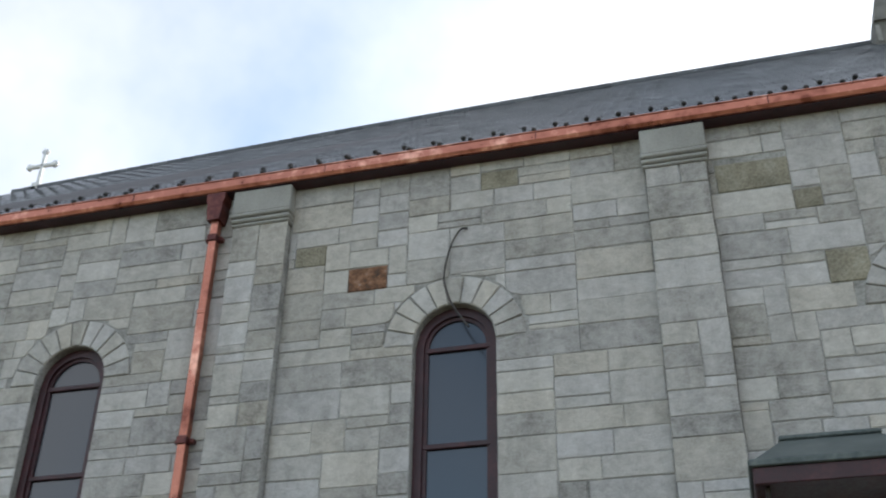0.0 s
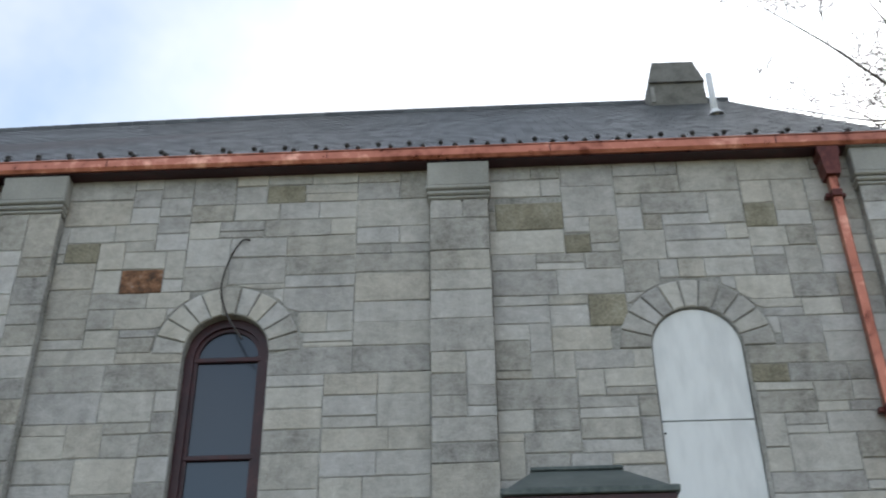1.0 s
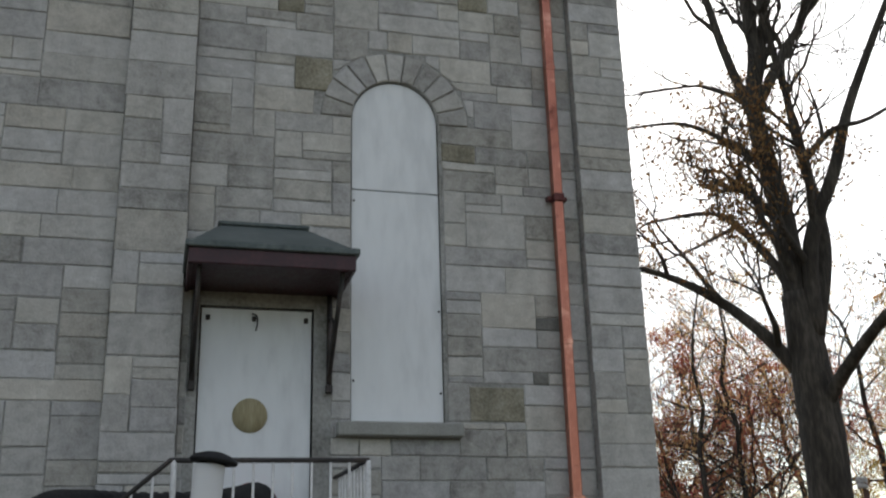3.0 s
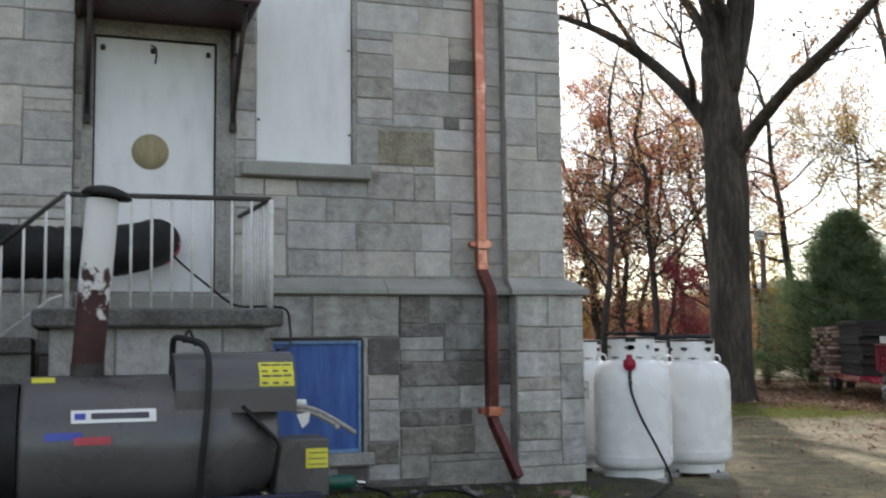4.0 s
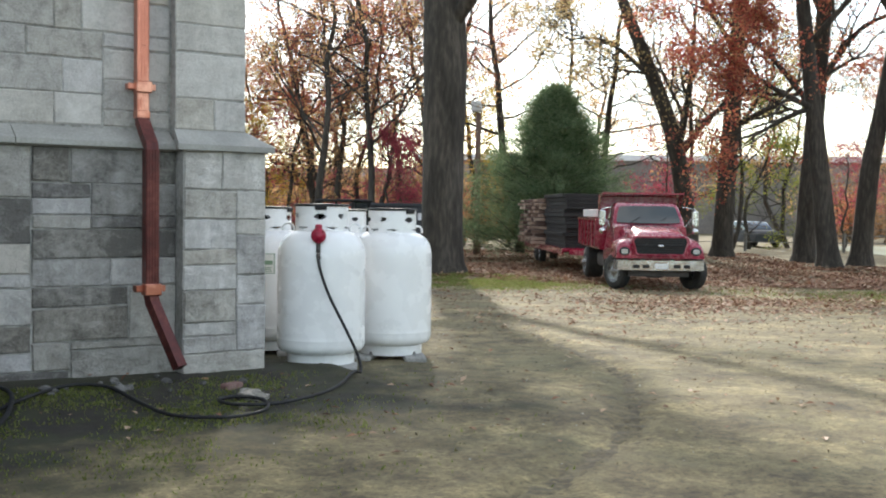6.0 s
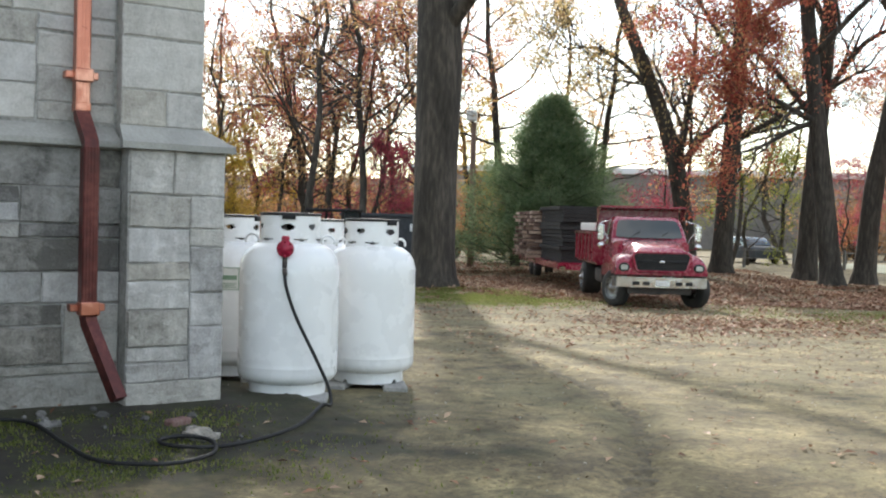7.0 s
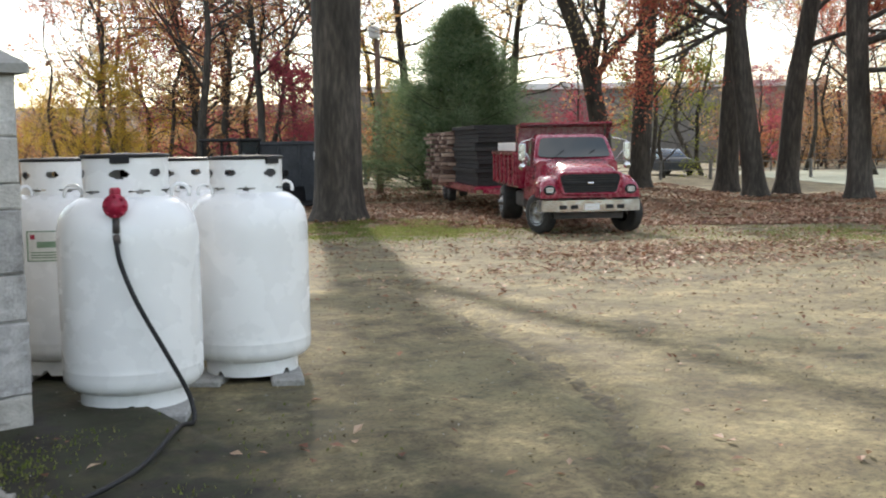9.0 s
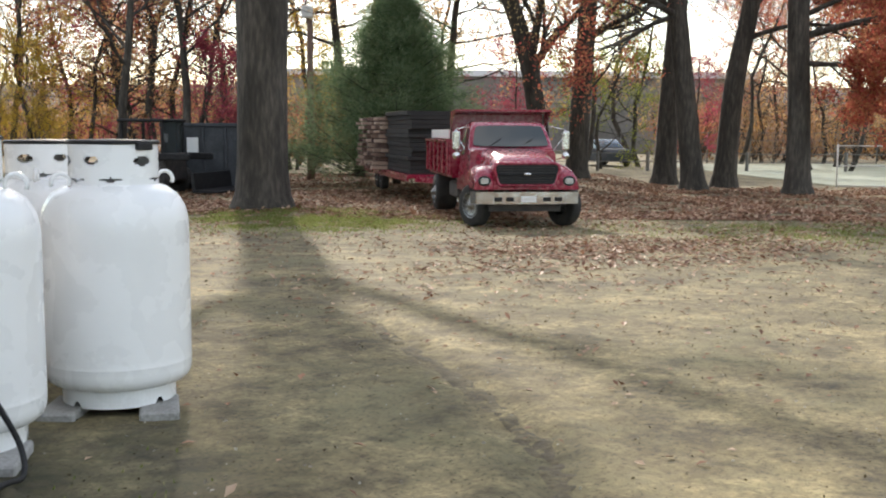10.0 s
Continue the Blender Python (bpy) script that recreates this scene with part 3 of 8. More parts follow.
def add_stone(shape, pts, y, proud, edge=0.012, rough=False):
    """A hewn block: the outline at the joint, an uneven face standing out of it."""
    cx, cz = sum(p[0] for p in pts) / len(pts), sum(p[1] for p in pts) / len(pts)
    n = len(pts)
    ex = max(0.05, max(p[0] for p in pts) - min(p[0] for p in pts))
    ez = max(0.05, max(p[1] for p in pts) - min(p[1] for p in pts))
    seed = rnd.uniform(0, 90)
    hew = proud * 0.9
    if n != 4:
        inner = [(cx + (x - cx) * (1 - 2 * edge / ex), cz + (z - cz) * (1 - 2 * edge / ez)) for x, z in pts]
        vs = [(x, y + 0.012, z) for x, z in pts] + [(x, y - proud * 0.4, z) for x, z in pts] + [(x, y - proud + hew * 0.5 * noise.noise((x * 6, seed, z * 6)), z) for x, z in inner] + [(cx, y - proud * 1.2, cz)]
        fs = [(i, (i + 1) % n, n + (i + 1) % n, n + i) for i in range(n)] + [(n + i, n + (i + 1) % n, 2 * n + (i + 1) % n, 2 * n + i) for i in range(n)] + [(2 * n + i, 2 * n + (i + 1) % n, 3 * n) for i in range(n)]
        return shape.add(vs, fs)
    gx_, gz_ = (4, 3) if ex > ez else (3, 4)
    if rough:
        gx_, gz_ = max(5, min(14, int(ex / 0.035))), max(4, min(10, int(ez / 0.035)))
    a, b, c, d = pts
    vs, fs = [], []
    for j in range(gz_ + 1):
        for i in range(gx_ + 1):
            u, w = i / gx_, j / gz_
            x = (a[0] * (1 - u) + b[0] * u) * (1 - w) + (d[0] * (1 - u) + c[0] * u) * w
            z = (a[1] * (1 - u) + b[1] * u) * (1 - w) + (d[1] * (1 - u) + c[1] * u) * w
            rim = i in (0, gx_) or j in (0, gz_)
            if rim:
                x += (0.009 if rough else 0.005) * noise.noise((x * 11, seed, z * 11))
                z += (0.009 if rough else 0.005) * noise.noise((x * 11, seed + 5, z * 11))
            f = y + 0.004 if rim else y - proud + hew * noise.noise((x * 5, seed, z * 5))
            if rough and not rim:
                f += 0.008 * noise.noise((x * 14, seed, z * 14)) + 0.006 * noise.noise((x * 28, seed, z * 28))
            if not rim:
                if rough:
                    x += 0.008 * noise.noise((x * 9, seed + 3, z * 9)) if 1 < i < gx_ - 1 else 0.0
                if i == 1:
                    x = x - ex / gx_ + edge * 0.8
                if i == gx_ - 1:
                    x = x + ex / gx_ - edge * 0.8
                if j == 1:
                    z = z - ez / gz_ + edge * 0.8
                if j == gz_ - 1:
                    z = z + ez / gz_ - edge * 0.8
            vs.append((x, f, z))
    for j in range(gz_):
        for i in range(gx_):
            k = j * (gx_ + 1) + i
            fs.append((k, k + 1, k + gx_ + 2, k + gx_ + 1))
    return shape.add(vs, fs)


# arch stones
voussoirs = []
for o in ARCHED:
    cx, cz, r1 = ring(o, 0.31)
    r0 = (o[1] - o[0]) / 2 + 0.005
    n = 11
    for k in range(n):
        a, b = math.pi * k / n + 0.015, math.pi * (k + 1) / n - 0.015
        steps = [a + (b - a) * i / 3 for i in range(4)]
        pts = [(cx + r1 * math.cos(t), cz + r1 * math.sin(t)) for t in steps] + [(cx + r0 * math.cos(t), cz + r0 * math.sin(t)) for t in reversed(steps)]
        voussoirs.append((pts, o))

# ---------------------------------------------------------------- roof, gutter
RIDGE = 14.22
SLOPE = (RIDGE - EAVE - 0.15) / 6.18


def sag(x):
    """How far the old ridge has sunk towards its far gable."""
    return 0.0011 * max(0.0, -x - 4.0) ** 2


roof = thing("roof", "steep dark grey slate roof", "roof", kind="structure")
deck = Shape()
for s in (1, -1):
    y0, y1 = (-0.18, 6.0) if s > 0 else (12.18, 6.0)
    deck.add([(-18.7, y0, EAVE + 0.15), (-0.15, y0, EAVE + 0.15), (-0.15, y1, RIDGE), (-18.7, y1, RIDGE - sag(-18.7)), (-18.7, y0, EAVE + 0.06), (-0.15, y0, EAVE + 0.06), (-0.15, y1, RIDGE - 0.12), (-18.7, y1, RIDGE - 0.12 - sag(-18.7))], [(0, 1, 2, 3), (7, 6, 5, 4), (0, 4, 5, 1), (1, 5, 6, 2), (3, 2, 6, 7), (0, 3, 7, 4)])
part("roof_deck", deck, m_iron, roof)
ridge_cap = Shape()
x = -18.7
while x < -0.3:
    ridge_cap.box(x + 0.001, x + 0.299, 5.9, 6.1, RIDGE - 0.08 - sag(x), RIDGE + 0.022 - sag(x), 0.008)
    x += 0.3
part("ridge", ridge_cap, m_slate, roof, "clay-grey ridge tiles in a row")

gutter_body = Shape()
x0, x1 = -18.6, -0.2
gutter_body.prism([(-0.21, EAVE + 0.165), (-0.215, EAVE + 0.06), (-0.195, EAVE + 0.02), (-0.12, EAVE + 0.02), (-0.02, EAVE + 0.03), (-0.02, EAVE + 0.05), (-0.18, EAVE + 0.055), (-0.195, EAVE + 0.165)], "x", x0, x1)
gutter = thing("gutter", "shiny new copper box gutter along the eave", "gutter")
part("trough", gutter_body, m_copper, gutter)
bead = Shape()
bead.tube([(x0, -0.212, EAVE + 0.165), (x1, -0.212, EAVE + 0.165)], 0.01, 6)
part("rolled_edge", bead, m_copper, gutter)
endcap = Shape()
endcap.box(x1, x1 + 0.006, -0.222, -0.02, EAVE + 0.015, EAVE + 0.175)
part("end_cap", endcap, m_copper_dark, gutter)
for k in range(7):
    sx = -1.6 - k * 2.44
    seams = Shape()
    seams.box(sx, sx + 0.012, -0.218, -0.214, EAVE + 0.06, EAVE + 0.15)
    part("seam_strip", seams, m_copper_dark, gutter)
soffit = Shape()
soffit.box(-18.6, -0.2, -0.17, 0.0, EAVE + 0.008, EAVE + 0.017)
thing("trim_soffit", "dark board under the eave", "soffit", shape=soffit, material=m_maroon, kind="structure")

# snow guards: two staggered rows of small dark lugs
guard_shape = Shape()
guard_shape.lathe([(0.0, 0.065), (0.02, 0.062), (0.034, 0.046), (0.036, 0.02), (0.026, 0.0)], 8, Matrix.Rotation(radians(90), 4, "X"))
guard_shape.box(-0.03, 0.03, -0.07, 0.07, 0.0, 0.012)
guard_mesh = guard_shape.mesh("snow_guard", m_iron)
n = 0
for row, (dy, off) in enumerate(((0.1, 0.0), (0.42, 0.17))):
    for k in range(50):
        gx_ = -0.75 - off - k * 0.36
        gy_ = -0.18 + dy
        g = new("snow_guard", guard_mesh)
        g.matrix_world = Matrix.Translation((gx_, gy_, EAVE + 0.15 + dy * SLOPE + 0.055)) @ Matrix.Rotation(math.atan(SLOPE), 4, "X") @ Matrix.Scale(0.85, 4)
        tagged(g, "small dark cast snow guard on the slates", "snow guard", "snow guards along the eave")

# chimney on the ridge
chimney = thing("chimney", "tapered grey stone chimney on the ridge", "chimney")
def frustum(shape, x0, x1, y0, y1, z0, z1, tx, ty):
    vs = [(x0, y0, z0), (x1, y0, z0), (x1, y1, z0), (x0, y1, z0), (x0 + tx, y0 + ty, z1), (x1 - tx, y0 + ty, z1), (x1 - tx, y1 - ty, z1), (x0 + tx, y1 - ty, z1)]
    return shape.add(vs, [(3, 2, 1, 0), (4, 5, 6, 7), (0, 1, 5, 4), (1, 2, 6, 5), (2, 3, 7, 6), (3, 0, 4, 7)])
cs = Shape()
frustum(cs, -1.65, -0.63, 5.4, 6.6, 13.4, 14.2, 0.015, 0.02)
part("shaft", cs, m_darkstone, chimney)
cs = Shape()
frustum(cs, -1.62, -0.63, 5.37, 6.63, 14.2, 14.8, 0.12, 0.16)
part("cap_block", cs, m_darkstone, chimney)
cs = Shape()
cs.box(-1.62, -1.55, 5.385, 5.4, 13.75, 14.1)
part("flashing", cs, m_concrete, chimney, "pale metal flashing")
vent = Shape()
vent.tube([(-1.24, 3.0, 11.3), (-1.24, 3.0, 12.28)], 0.05, 12)
vent.lathe([(0.13, 0.0), (0.06, 0.12)], 12, Matrix.Translation((-1.24, 3.0, 11.46)))
thing("vent_pipe", "pale grey plastic vent pipe through the slates", "pipe", shape=vent, material=m_whiteboard)

cross = Shape()
cross.box(-18.25, -18.05, 5.9, 6.1, 14.15, 14.4, 0.02)
cross.box(-18.19, -18.11, 5.96, 6.04, 14.4, 15.2, 0.015)
cross.box(-18.45, -17.85, 5.96, 6.04, 14.82, 14.9, 0.015)
for a, b in ((-18.45, 14.86), (-17.85, 14.86), (-18.15, 15.22)):
    cross.lathe([(0.0, -0.04), (0.08, -0.03), (0.08, 0.03), (0.0, 0.04)], 10, Matrix.Translation((a, 6.0, b)) @ Matrix.Rotation(radians(90), 4, "X"))
thing("gable_cross", "small pale stone cross on the far gable", "cross", m=pose(0, 0, -0.28), shape=cross, material=m_whiteboard)

# pilaster caps
for a, b in ((-0.82, -0.19), (-5.38, -4.71), (-10.05, -9.33)):
    cap = thing("pilaster_cap", "carved pale stone cap of a pilaster", "capital", "pilaster caps")
    s = Shape()
    s.box(a, b, -0.16, 0.0, EAVE - 0.31, EAVE + 0.006, 0.012)
    part("block", s, m_dressed, cap)
    s = Shape()
    s.box(a - 0.015, b + 0.015, -0.185, 0.0, EAVE - 0.37, EAVE - 0.315, 0.015)
    s.box(a - 0.005, b + 0.005, -0.165, 0.0, EAVE - 0.43, EAVE - 0.375, 0.015)
    s.box(a + 0.005, b - 0.005, -0.145, 0.0, EAVE - 0.475, EAVE - 0.435, 0.012)
    part("moulding", s, m_dressed, cap)


# ---------------------------------------------------------------- door, canopy, landing
m_ply = material("bare_plywood", [(0.24, 0.2, 0.11), (0.34, 0.29, 0.17), (0.42, 0.37, 0.24)], 0.8, scale=2, fine=20, bump=0.08, stretch=(5, 1, 0.6))
m_rail = material("white_rail_paint", [(0.5, 0.49, 0.47), (0.66, 0.65, 0.63), (0.74, 0.73, 0.71)], 0.6, scale=6, fine=40, bump=0.15)
m_canopy = material("weathered_green_copper", [(0.06, 0.075, 0.073), (0.1, 0.12, 0.115), (0.15, 0.168, 0.16)], 0.6, 0.2, scale=2.5, fine=20, bump=0.1)
m_slab = material("stained_concrete", [(0.055, 0.053, 0.049), (0.11, 0.107, 0.1), (0.2, 0.195, 0.185)], 0.92, scale=3, fine=40, bump=0.3, stain=0.3)
d = DOOR
door = thing("door_1", "doorway closed with a white board with a round patch", "door", kind="structure")
s = Shape()
s.box(d[0] + 0.015, d[1] - 0.015, 0.05, 0.08, d[2] + 0.01, d[3] - 0.015)
part("board", s, m_whiteboard, door)
s = Shape()
s.box(d[0] - 0.1, d[0], 0.02, 0.2, d[2], d[3] + 0.12, 0.008)
s.box(d[1], d[1] + 0.1, 0.02, 0.2, d[2], d[3] + 0.12, 0.008)
s.box(d[0], d[1], 0.02, 0.2, d[3], d[3] + 0.12, 0.008)
part("door_frame", s, m_dressed, door, "grimy stone surround")
s = Shape()
s.box(d[0] - 0.002, d[1] + 0.002, 0.085, 0.2, d[2], d[3])
part("reveal", s, m_iron, door)
s = Shape()
s.lathe([(0.0, 0.012), (0.155, 0.012), (0.157, 0.0)], 32, Matrix.Translation((-4.09, 0.05, 3.157)) @ Matrix.Rotation(radians(90), 4, "X"))
part("round_patch", s, m_ply, door, "round bare plywood patch")
for x in (-4.5, -4.08, -3.6):
    s = Shape()
    s.box(x - 0.02, x + 0.02, 0.03, 0.05, 4.03, 4.08, 0.006)
    part("clip", s, m_iron, door)
s = Shape()
s.tube(curve_points([(-4.1, 0.03, 4.1), (-4.06, 0.02, 4.08), (-4.05, 0.02, 4.02), (-4.06, 0.035, 3.94)], 4), 0.007, 6)
part("cord", s, m_black, door)
s = Shape()
s.box(d[0] - 0.1, d[1] + 0.1, -0.14, 0.2, d[2] - 0.13, d[2], 0.01)
part("door_sill", s, m_dressed, door)

canopy = thing("door_canopy", "small maroon door canopy with a grey-green metal hip roof", "canopy")
x0, x1, y0, zt = -4.72, -3.29, -0.9, 4.46
s = Shape()
vs = [(x0, y0, zt), (x1, y0, zt), (x1, 0.02, zt), (x0, 0.02, zt), (-4.43, -0.3, 4.84), (-3.66, -0.3, 4.84), (-3.66, 0.02, 4.84), (-4.43, 0.02, 4.84)]
s.add(vs, [(0, 1, 5, 4), (1, 2, 6, 5), (0, 4, 7, 3), (4, 5, 6, 7), (3, 2, 1, 0)])
s.box(-4.46, -3.63, -0.34, 0.02, 4.83, 4.87, 0.01)
part("hip_roof", s, m_canopy, canopy, "grey-green sheet metal hip roof")
s = Shape()
s.box(x0 - 0.03, x1 + 0.03, y0 - 0.03, y0 + 0.05, zt - 0.05, zt + 0.012, 0.01)
s.box(x0 - 0.03, x0 + 0.05, y0 + 0.05, 0.0, zt - 0.05, zt + 0.012, 0.01)
s.box(x1 - 0.05, x1 + 0.03, y0 + 0.05, 0.0, zt - 0.05, zt + 0.012, 0.01)
part("drip_edge", s, m_canopy, canopy)
s = Shape()
s.box(x0, x1, y0, y0 + 0.04, zt - 0.19, zt - 0.05, 0.008)
s.box(x0, x0 + 0.04, y0 + 0.04, 0.0, zt - 0.19, zt - 0.05, 0.008)
s.box(x1 - 0.04, x1, y0 + 0.04, 0.0, zt - 0.19, zt - 0.05, 0.008)
part("fascia", s, m_maroon, canopy)
s = Shape()
s.prism([(y0 + 0.04, zt - 0.17), (0.0, zt - 0.17), (0.0, zt - 0.1), (y0 + 0.04, zt - 0.1)], "x", x0 + 0.04, x1 - 0.04)
part("soffit", s, m_maroon, canopy)
for x in (x0 + 0.1, x1 - 0.1):
    s = Shape()
    s.tube([(x, -0.78, zt - 0.18), (x, -0.06, 3.52)], 0.022, 8)
    s.tube([(x, -0.045, zt - 0.18), (x, -0.045, 3.38)], 0.026, 8)
    s.tube(curve_points([(x, -0.045, 3.7), (x, -0.18, 3.78), (x, -0.3, 3.95), (x, -0.12, 4.05), (x, -0.045, 4.0)], 5), 0.012, 6)
    s.box(x - 0.03, x + 0.03, -0.07, -0.0, 3.36, 3.44, 0.008)
    part("bracket", s, m_iron, canopy, "rusty iron scroll bracket")

landing = thing("landing", "stone-faced landing with a concrete slab before the door", "landing", kind="structure")
s = Shape()
s.box(-4.86, -3.34, -1.436, -0.1, -0.2, 1.6)
part("core", s, m_mortar, landing)
s = Shape()
s.box(-4.98, -3.22, -1.56, -0.1, 1.6, 1.735, 0.018)
part("slab", s, m_slab, landing)
pack(-4.86, -3.34, 0.02, 1.6, -1.45, [], cell=0.13)
s = Shape()
s.box(-3.34, -3.12, -0.4, -0.11, 1.5, 1.75, 0.015)
part("end_block", s, m_dressed, landing)
for k in range(7):
    s = Shape()
    xa = -4.98 - 0.3 * k
    zt2 = 1.735 - 0.2 * (k + 1)
    s.box(xa - 0.32, xa, -1.5, -0.25, zt2 - 0.12, zt2, 0.018)
    part("step", s, m_slab, landing)
    s = Shape()
    s.box(xa - 0.3, xa, -1.46, -0.28, -0.2, zt2 - 0.12)
    part("riser", s, m_darkstone, landing)

railing = thing("porch_railing", "thin white-painted iron railing round the landing", "railing")
yf = -1.5
top = [(-5.33, yf, 2.06), (-4.78, yf, 2.545), (-3.31, yf, 2.56)]
s = Shape()
s.tube(top, 0.02, 8)
part("handrail", s, m_iron, railing, "dark worn handrail")
s = Shape()
s.tube([(-3.31, yf, 2.56), (-3.33, -0.05, 2.6)], 0.02, 8)
part("handrail", s, m_iron, railing, "dark worn handrail")
s = Shape()
s.tube([(-5.33, yf, 1.42), (-4.86, yf, 1.8), (-4.78, yf, 1.83)], 0.009, 6)
part("bottom_rail", s, m_rail, railing)
def rail_z(x):
    return float(np.interp(x, [p[0] for p in top], [p[2] for p in top]))
for k in range(15):
    x = -3.31 - 0.1443 * k
    foot = 1.735 if x > -4.86 else 1.15 if k == 14 else float(np.interp(x, [-5.33, -4.86], [1.42, 1.8]))
    s = Shape()
    s.tube([(x, yf, foot), (x, yf, rail_z(x))], 0.022 if k in (0, 10, 14) else 0.0105, 6)
    part("post" if k in (0, 10, 14) else "baluster", s, m_rail, railing)
for k in range(1, 10):
    y = yf + k * 0.146
    s = Shape()
    s.tube([(-3.31, y, 1.735), (-3.312, y, 2.56 + 0.004 * k)], 0.0105, 6)
    part("baluster", s, m_rail, railing)

# black duct from the heater into the doorway
s = Shape()
line = curve_points([(-5.42, -2.5, 0.6), (-5.5, -2.3, 1.2), (-5.55, -2.05, 1.8), (-5.58, -1.7, 2.08), (-5.4, -1.25, 2.16), (-5.0, -1.0, 2.17), (-4.5, -0.8, 2.2), (-4.2, -0.4, 2.28), (-4.02, -0.02, 2.36)], 12)
rr = [0.19 + (0.014 if k % 2 else 0.0) for k in range(len(line))]
s.tube(line, rr, 18)
duct = thing("air_duct", "fat black ribbed flexible air duct into the doorway", "duct")
part("hose", s, m_black, duct)
s = Shape()
s.lathe([(0.2, -0.05), (0.215, -0.02), (0.215, 0.02), (0.2, 0.05)], 20, Matrix.Translation((-4.05, -0.1, 2.35)) @ Matrix.Rotation(radians(70), 4, "X"))
part("collar", s, m_redplastic, duct, "dull red end collar")
s = Shape()
for k in range(6):
    a = k * 1.05
    s.tube(curve_points([(-3.95, -0.12, 2.34), (-3.95 + 0.1 * math.cos(a), -0.16, 2.34 + 0.1 * math.sin(a)), (-3.92 + 0.16 * math.cos(a + 0.6), -0.12, 2.3 + 0.14 * math.sin(a + 0.6))], 4), 0.004, 5)
part("tie_wire", s, m_rail, duct)
s = Shape()
s.tube(curve_points([(-3.98, -0.15, 2.32), (-3.85, -0.35, 2.15), (-3.65, -0.7, 1.93), (-3.5, -1.0, 1.78), (-3.33, -1.4, 1.755), (-3.21, -1.57, 1.73), (-3.19, -1.64, 1.62), (-3.28, -2.1, 1.46), (-3.46, -2.6, 1.43)], 6), 0.0095, 7)
thing("power_cable", "black power cable from the doorway to the heater", "cable", shape=s, material=m_black)


# ---------------------------------------------------------------- windows
def arch_path(x0, x1, z0, z1, inset=0.0, n=18):
    """The outline of an arched opening, from the foot of its left side over the head to the right."""
    r, c = (x1 - x0) / 2, (x0 + x1) / 2
    r2 = r - inset
    return [(c - r2, z0)] + [(c - r2 * math.cos(math.pi * k / n), z1 - r + r2 * math.sin(math.pi * k / n)) for k in range(n + 1)] + [(c + r2, z0)]


def arch_band(shape, o, inner, outer, y0, y1):
    a, b = arch_path(*o, inset=outer), arch_path(*o, inset=inner)
    for (p, q), (r, s) in zip(zip(a, a[1:]), zip(b, b[1:])):
        shape.prism([p, q, s, r], "y", y0, y1)
    return shape


m_glass = bpy.data.materials.new("window_glass")
m_glass.use_nodes = True
gb = m_glass.node_tree.nodes["Principled BSDF"]
gb.inputs["Base Color"].default_value = (0.03, 0.035, 0.045, 1)
gb.inputs["Roughness"].default_value = 0.12
gb.inputs["Specular IOR Level"].default_value = 0.8


def arched_window(o, name):
    w = thing(name, "tall round-headed window with maroon frame and dull glass", "window", kind="structure")
    part("window_frame", arch_band(Shape(), o, 0.09, 0.0, 0.1, 0.2), m_maroon, w)
    part("inner_frame", arch_band(Shape(), o, 0.13, 0.075, 0.13, 0.19), m_maroon, w)
    for z in (o[3] - 0.45, o[3] - 1.49, o[3] - 2.5):
        s = Shape()
        s.box(o[0] + 0.09, o[1] - 0.09, 0.12, 0.18, z - 0.025, z + 0.025, 0.006)
        part("glazing_bar", s, m_maroon, w)
    s = Shape()
    for za, zb in ((o[2], o[3] - 2.53), (o[3] - 2.47, o[3] - 1.52), (o[3] - 1.46, o[3] - 0.48)):
        g = Shape()
        g.box(o[0] + 0.1, o[1] - 0.1, 0.155, 0.163, za, zb)
        part("pane", g, m_glass, w)
    outline = [p for p in arch_path(*o, inset=0.1) if p[1] > o[3] - 0.45]
    outline = [(o[0] + 0.1, o[3] - 0.42)] + outline + [(o[1] - 0.1, o[3] - 0.42)]
    g = Shape()
    g.prism(outline[::-1], "y", 0.155, 0.163)
    part("pane", g, m_glass, w)
    s = Shape()
    s.box(o[0] - 0.14, o[1] + 0.14, -0.05, 0.2, o[2] - 0.13, o[2], 0.012)
    part("window_sill", s, m_dressed, w)
    return w


arched_window(DARK_1, "window_1")
arched_window(DARK_2, "window_2")

boarded = thing("window_3", "round-headed window closed with two white boards", "window", kind="structure")
o, seam = BOARDED, 5.42
s = Shape()
s.prism([(o[0] + 0.01, o[2]), (o[1] - 0.01, o[2]), (o[1] - 0.01, seam - 0.006), (o[0] + 0.01, seam - 0.006)], "y", 0.035, 0.055)
part("board", s, m_whiteboard, boarded)
s = Shape()
head = [p for p in arch_path(*o, inset=0.012) if p[1] > seam]
s.prism(([(o[0] + 0.012, seam + 0.006)] + head + [(o[1] - 0.012, seam + 0.006)])[::-1], "y", 0.03, 0.05)
part("board", s, m_whiteboard, boarded)
part("window_frame", arch_band(Shape(), o, 0.03, -0.002, 0.056, 0.2), m_iron, boarded)
s = Shape()
s.box(-3.32, -2.13, -0.12, 0.1, o[2] - 0.13, o[2], 0.012)
part("window_sill", s, m_dressed, boarded)
for bx, bz in ((o[0] + 0.03, 3.5), (o[0] + 0.03, 5.3), (o[1] - 0.03, 4.2), (o[1] - 0.03, 3.4)):
    s = Shape()
    s.lathe([(0, 0.004), (0.012, 0.002), (0.012, -0.004)], 8, Matrix.Translation((bx, 0.032, bz)) @ Matrix.Rotation(radians(90), 4, "X"))
    part("bolt", s, m_iron, boarded)

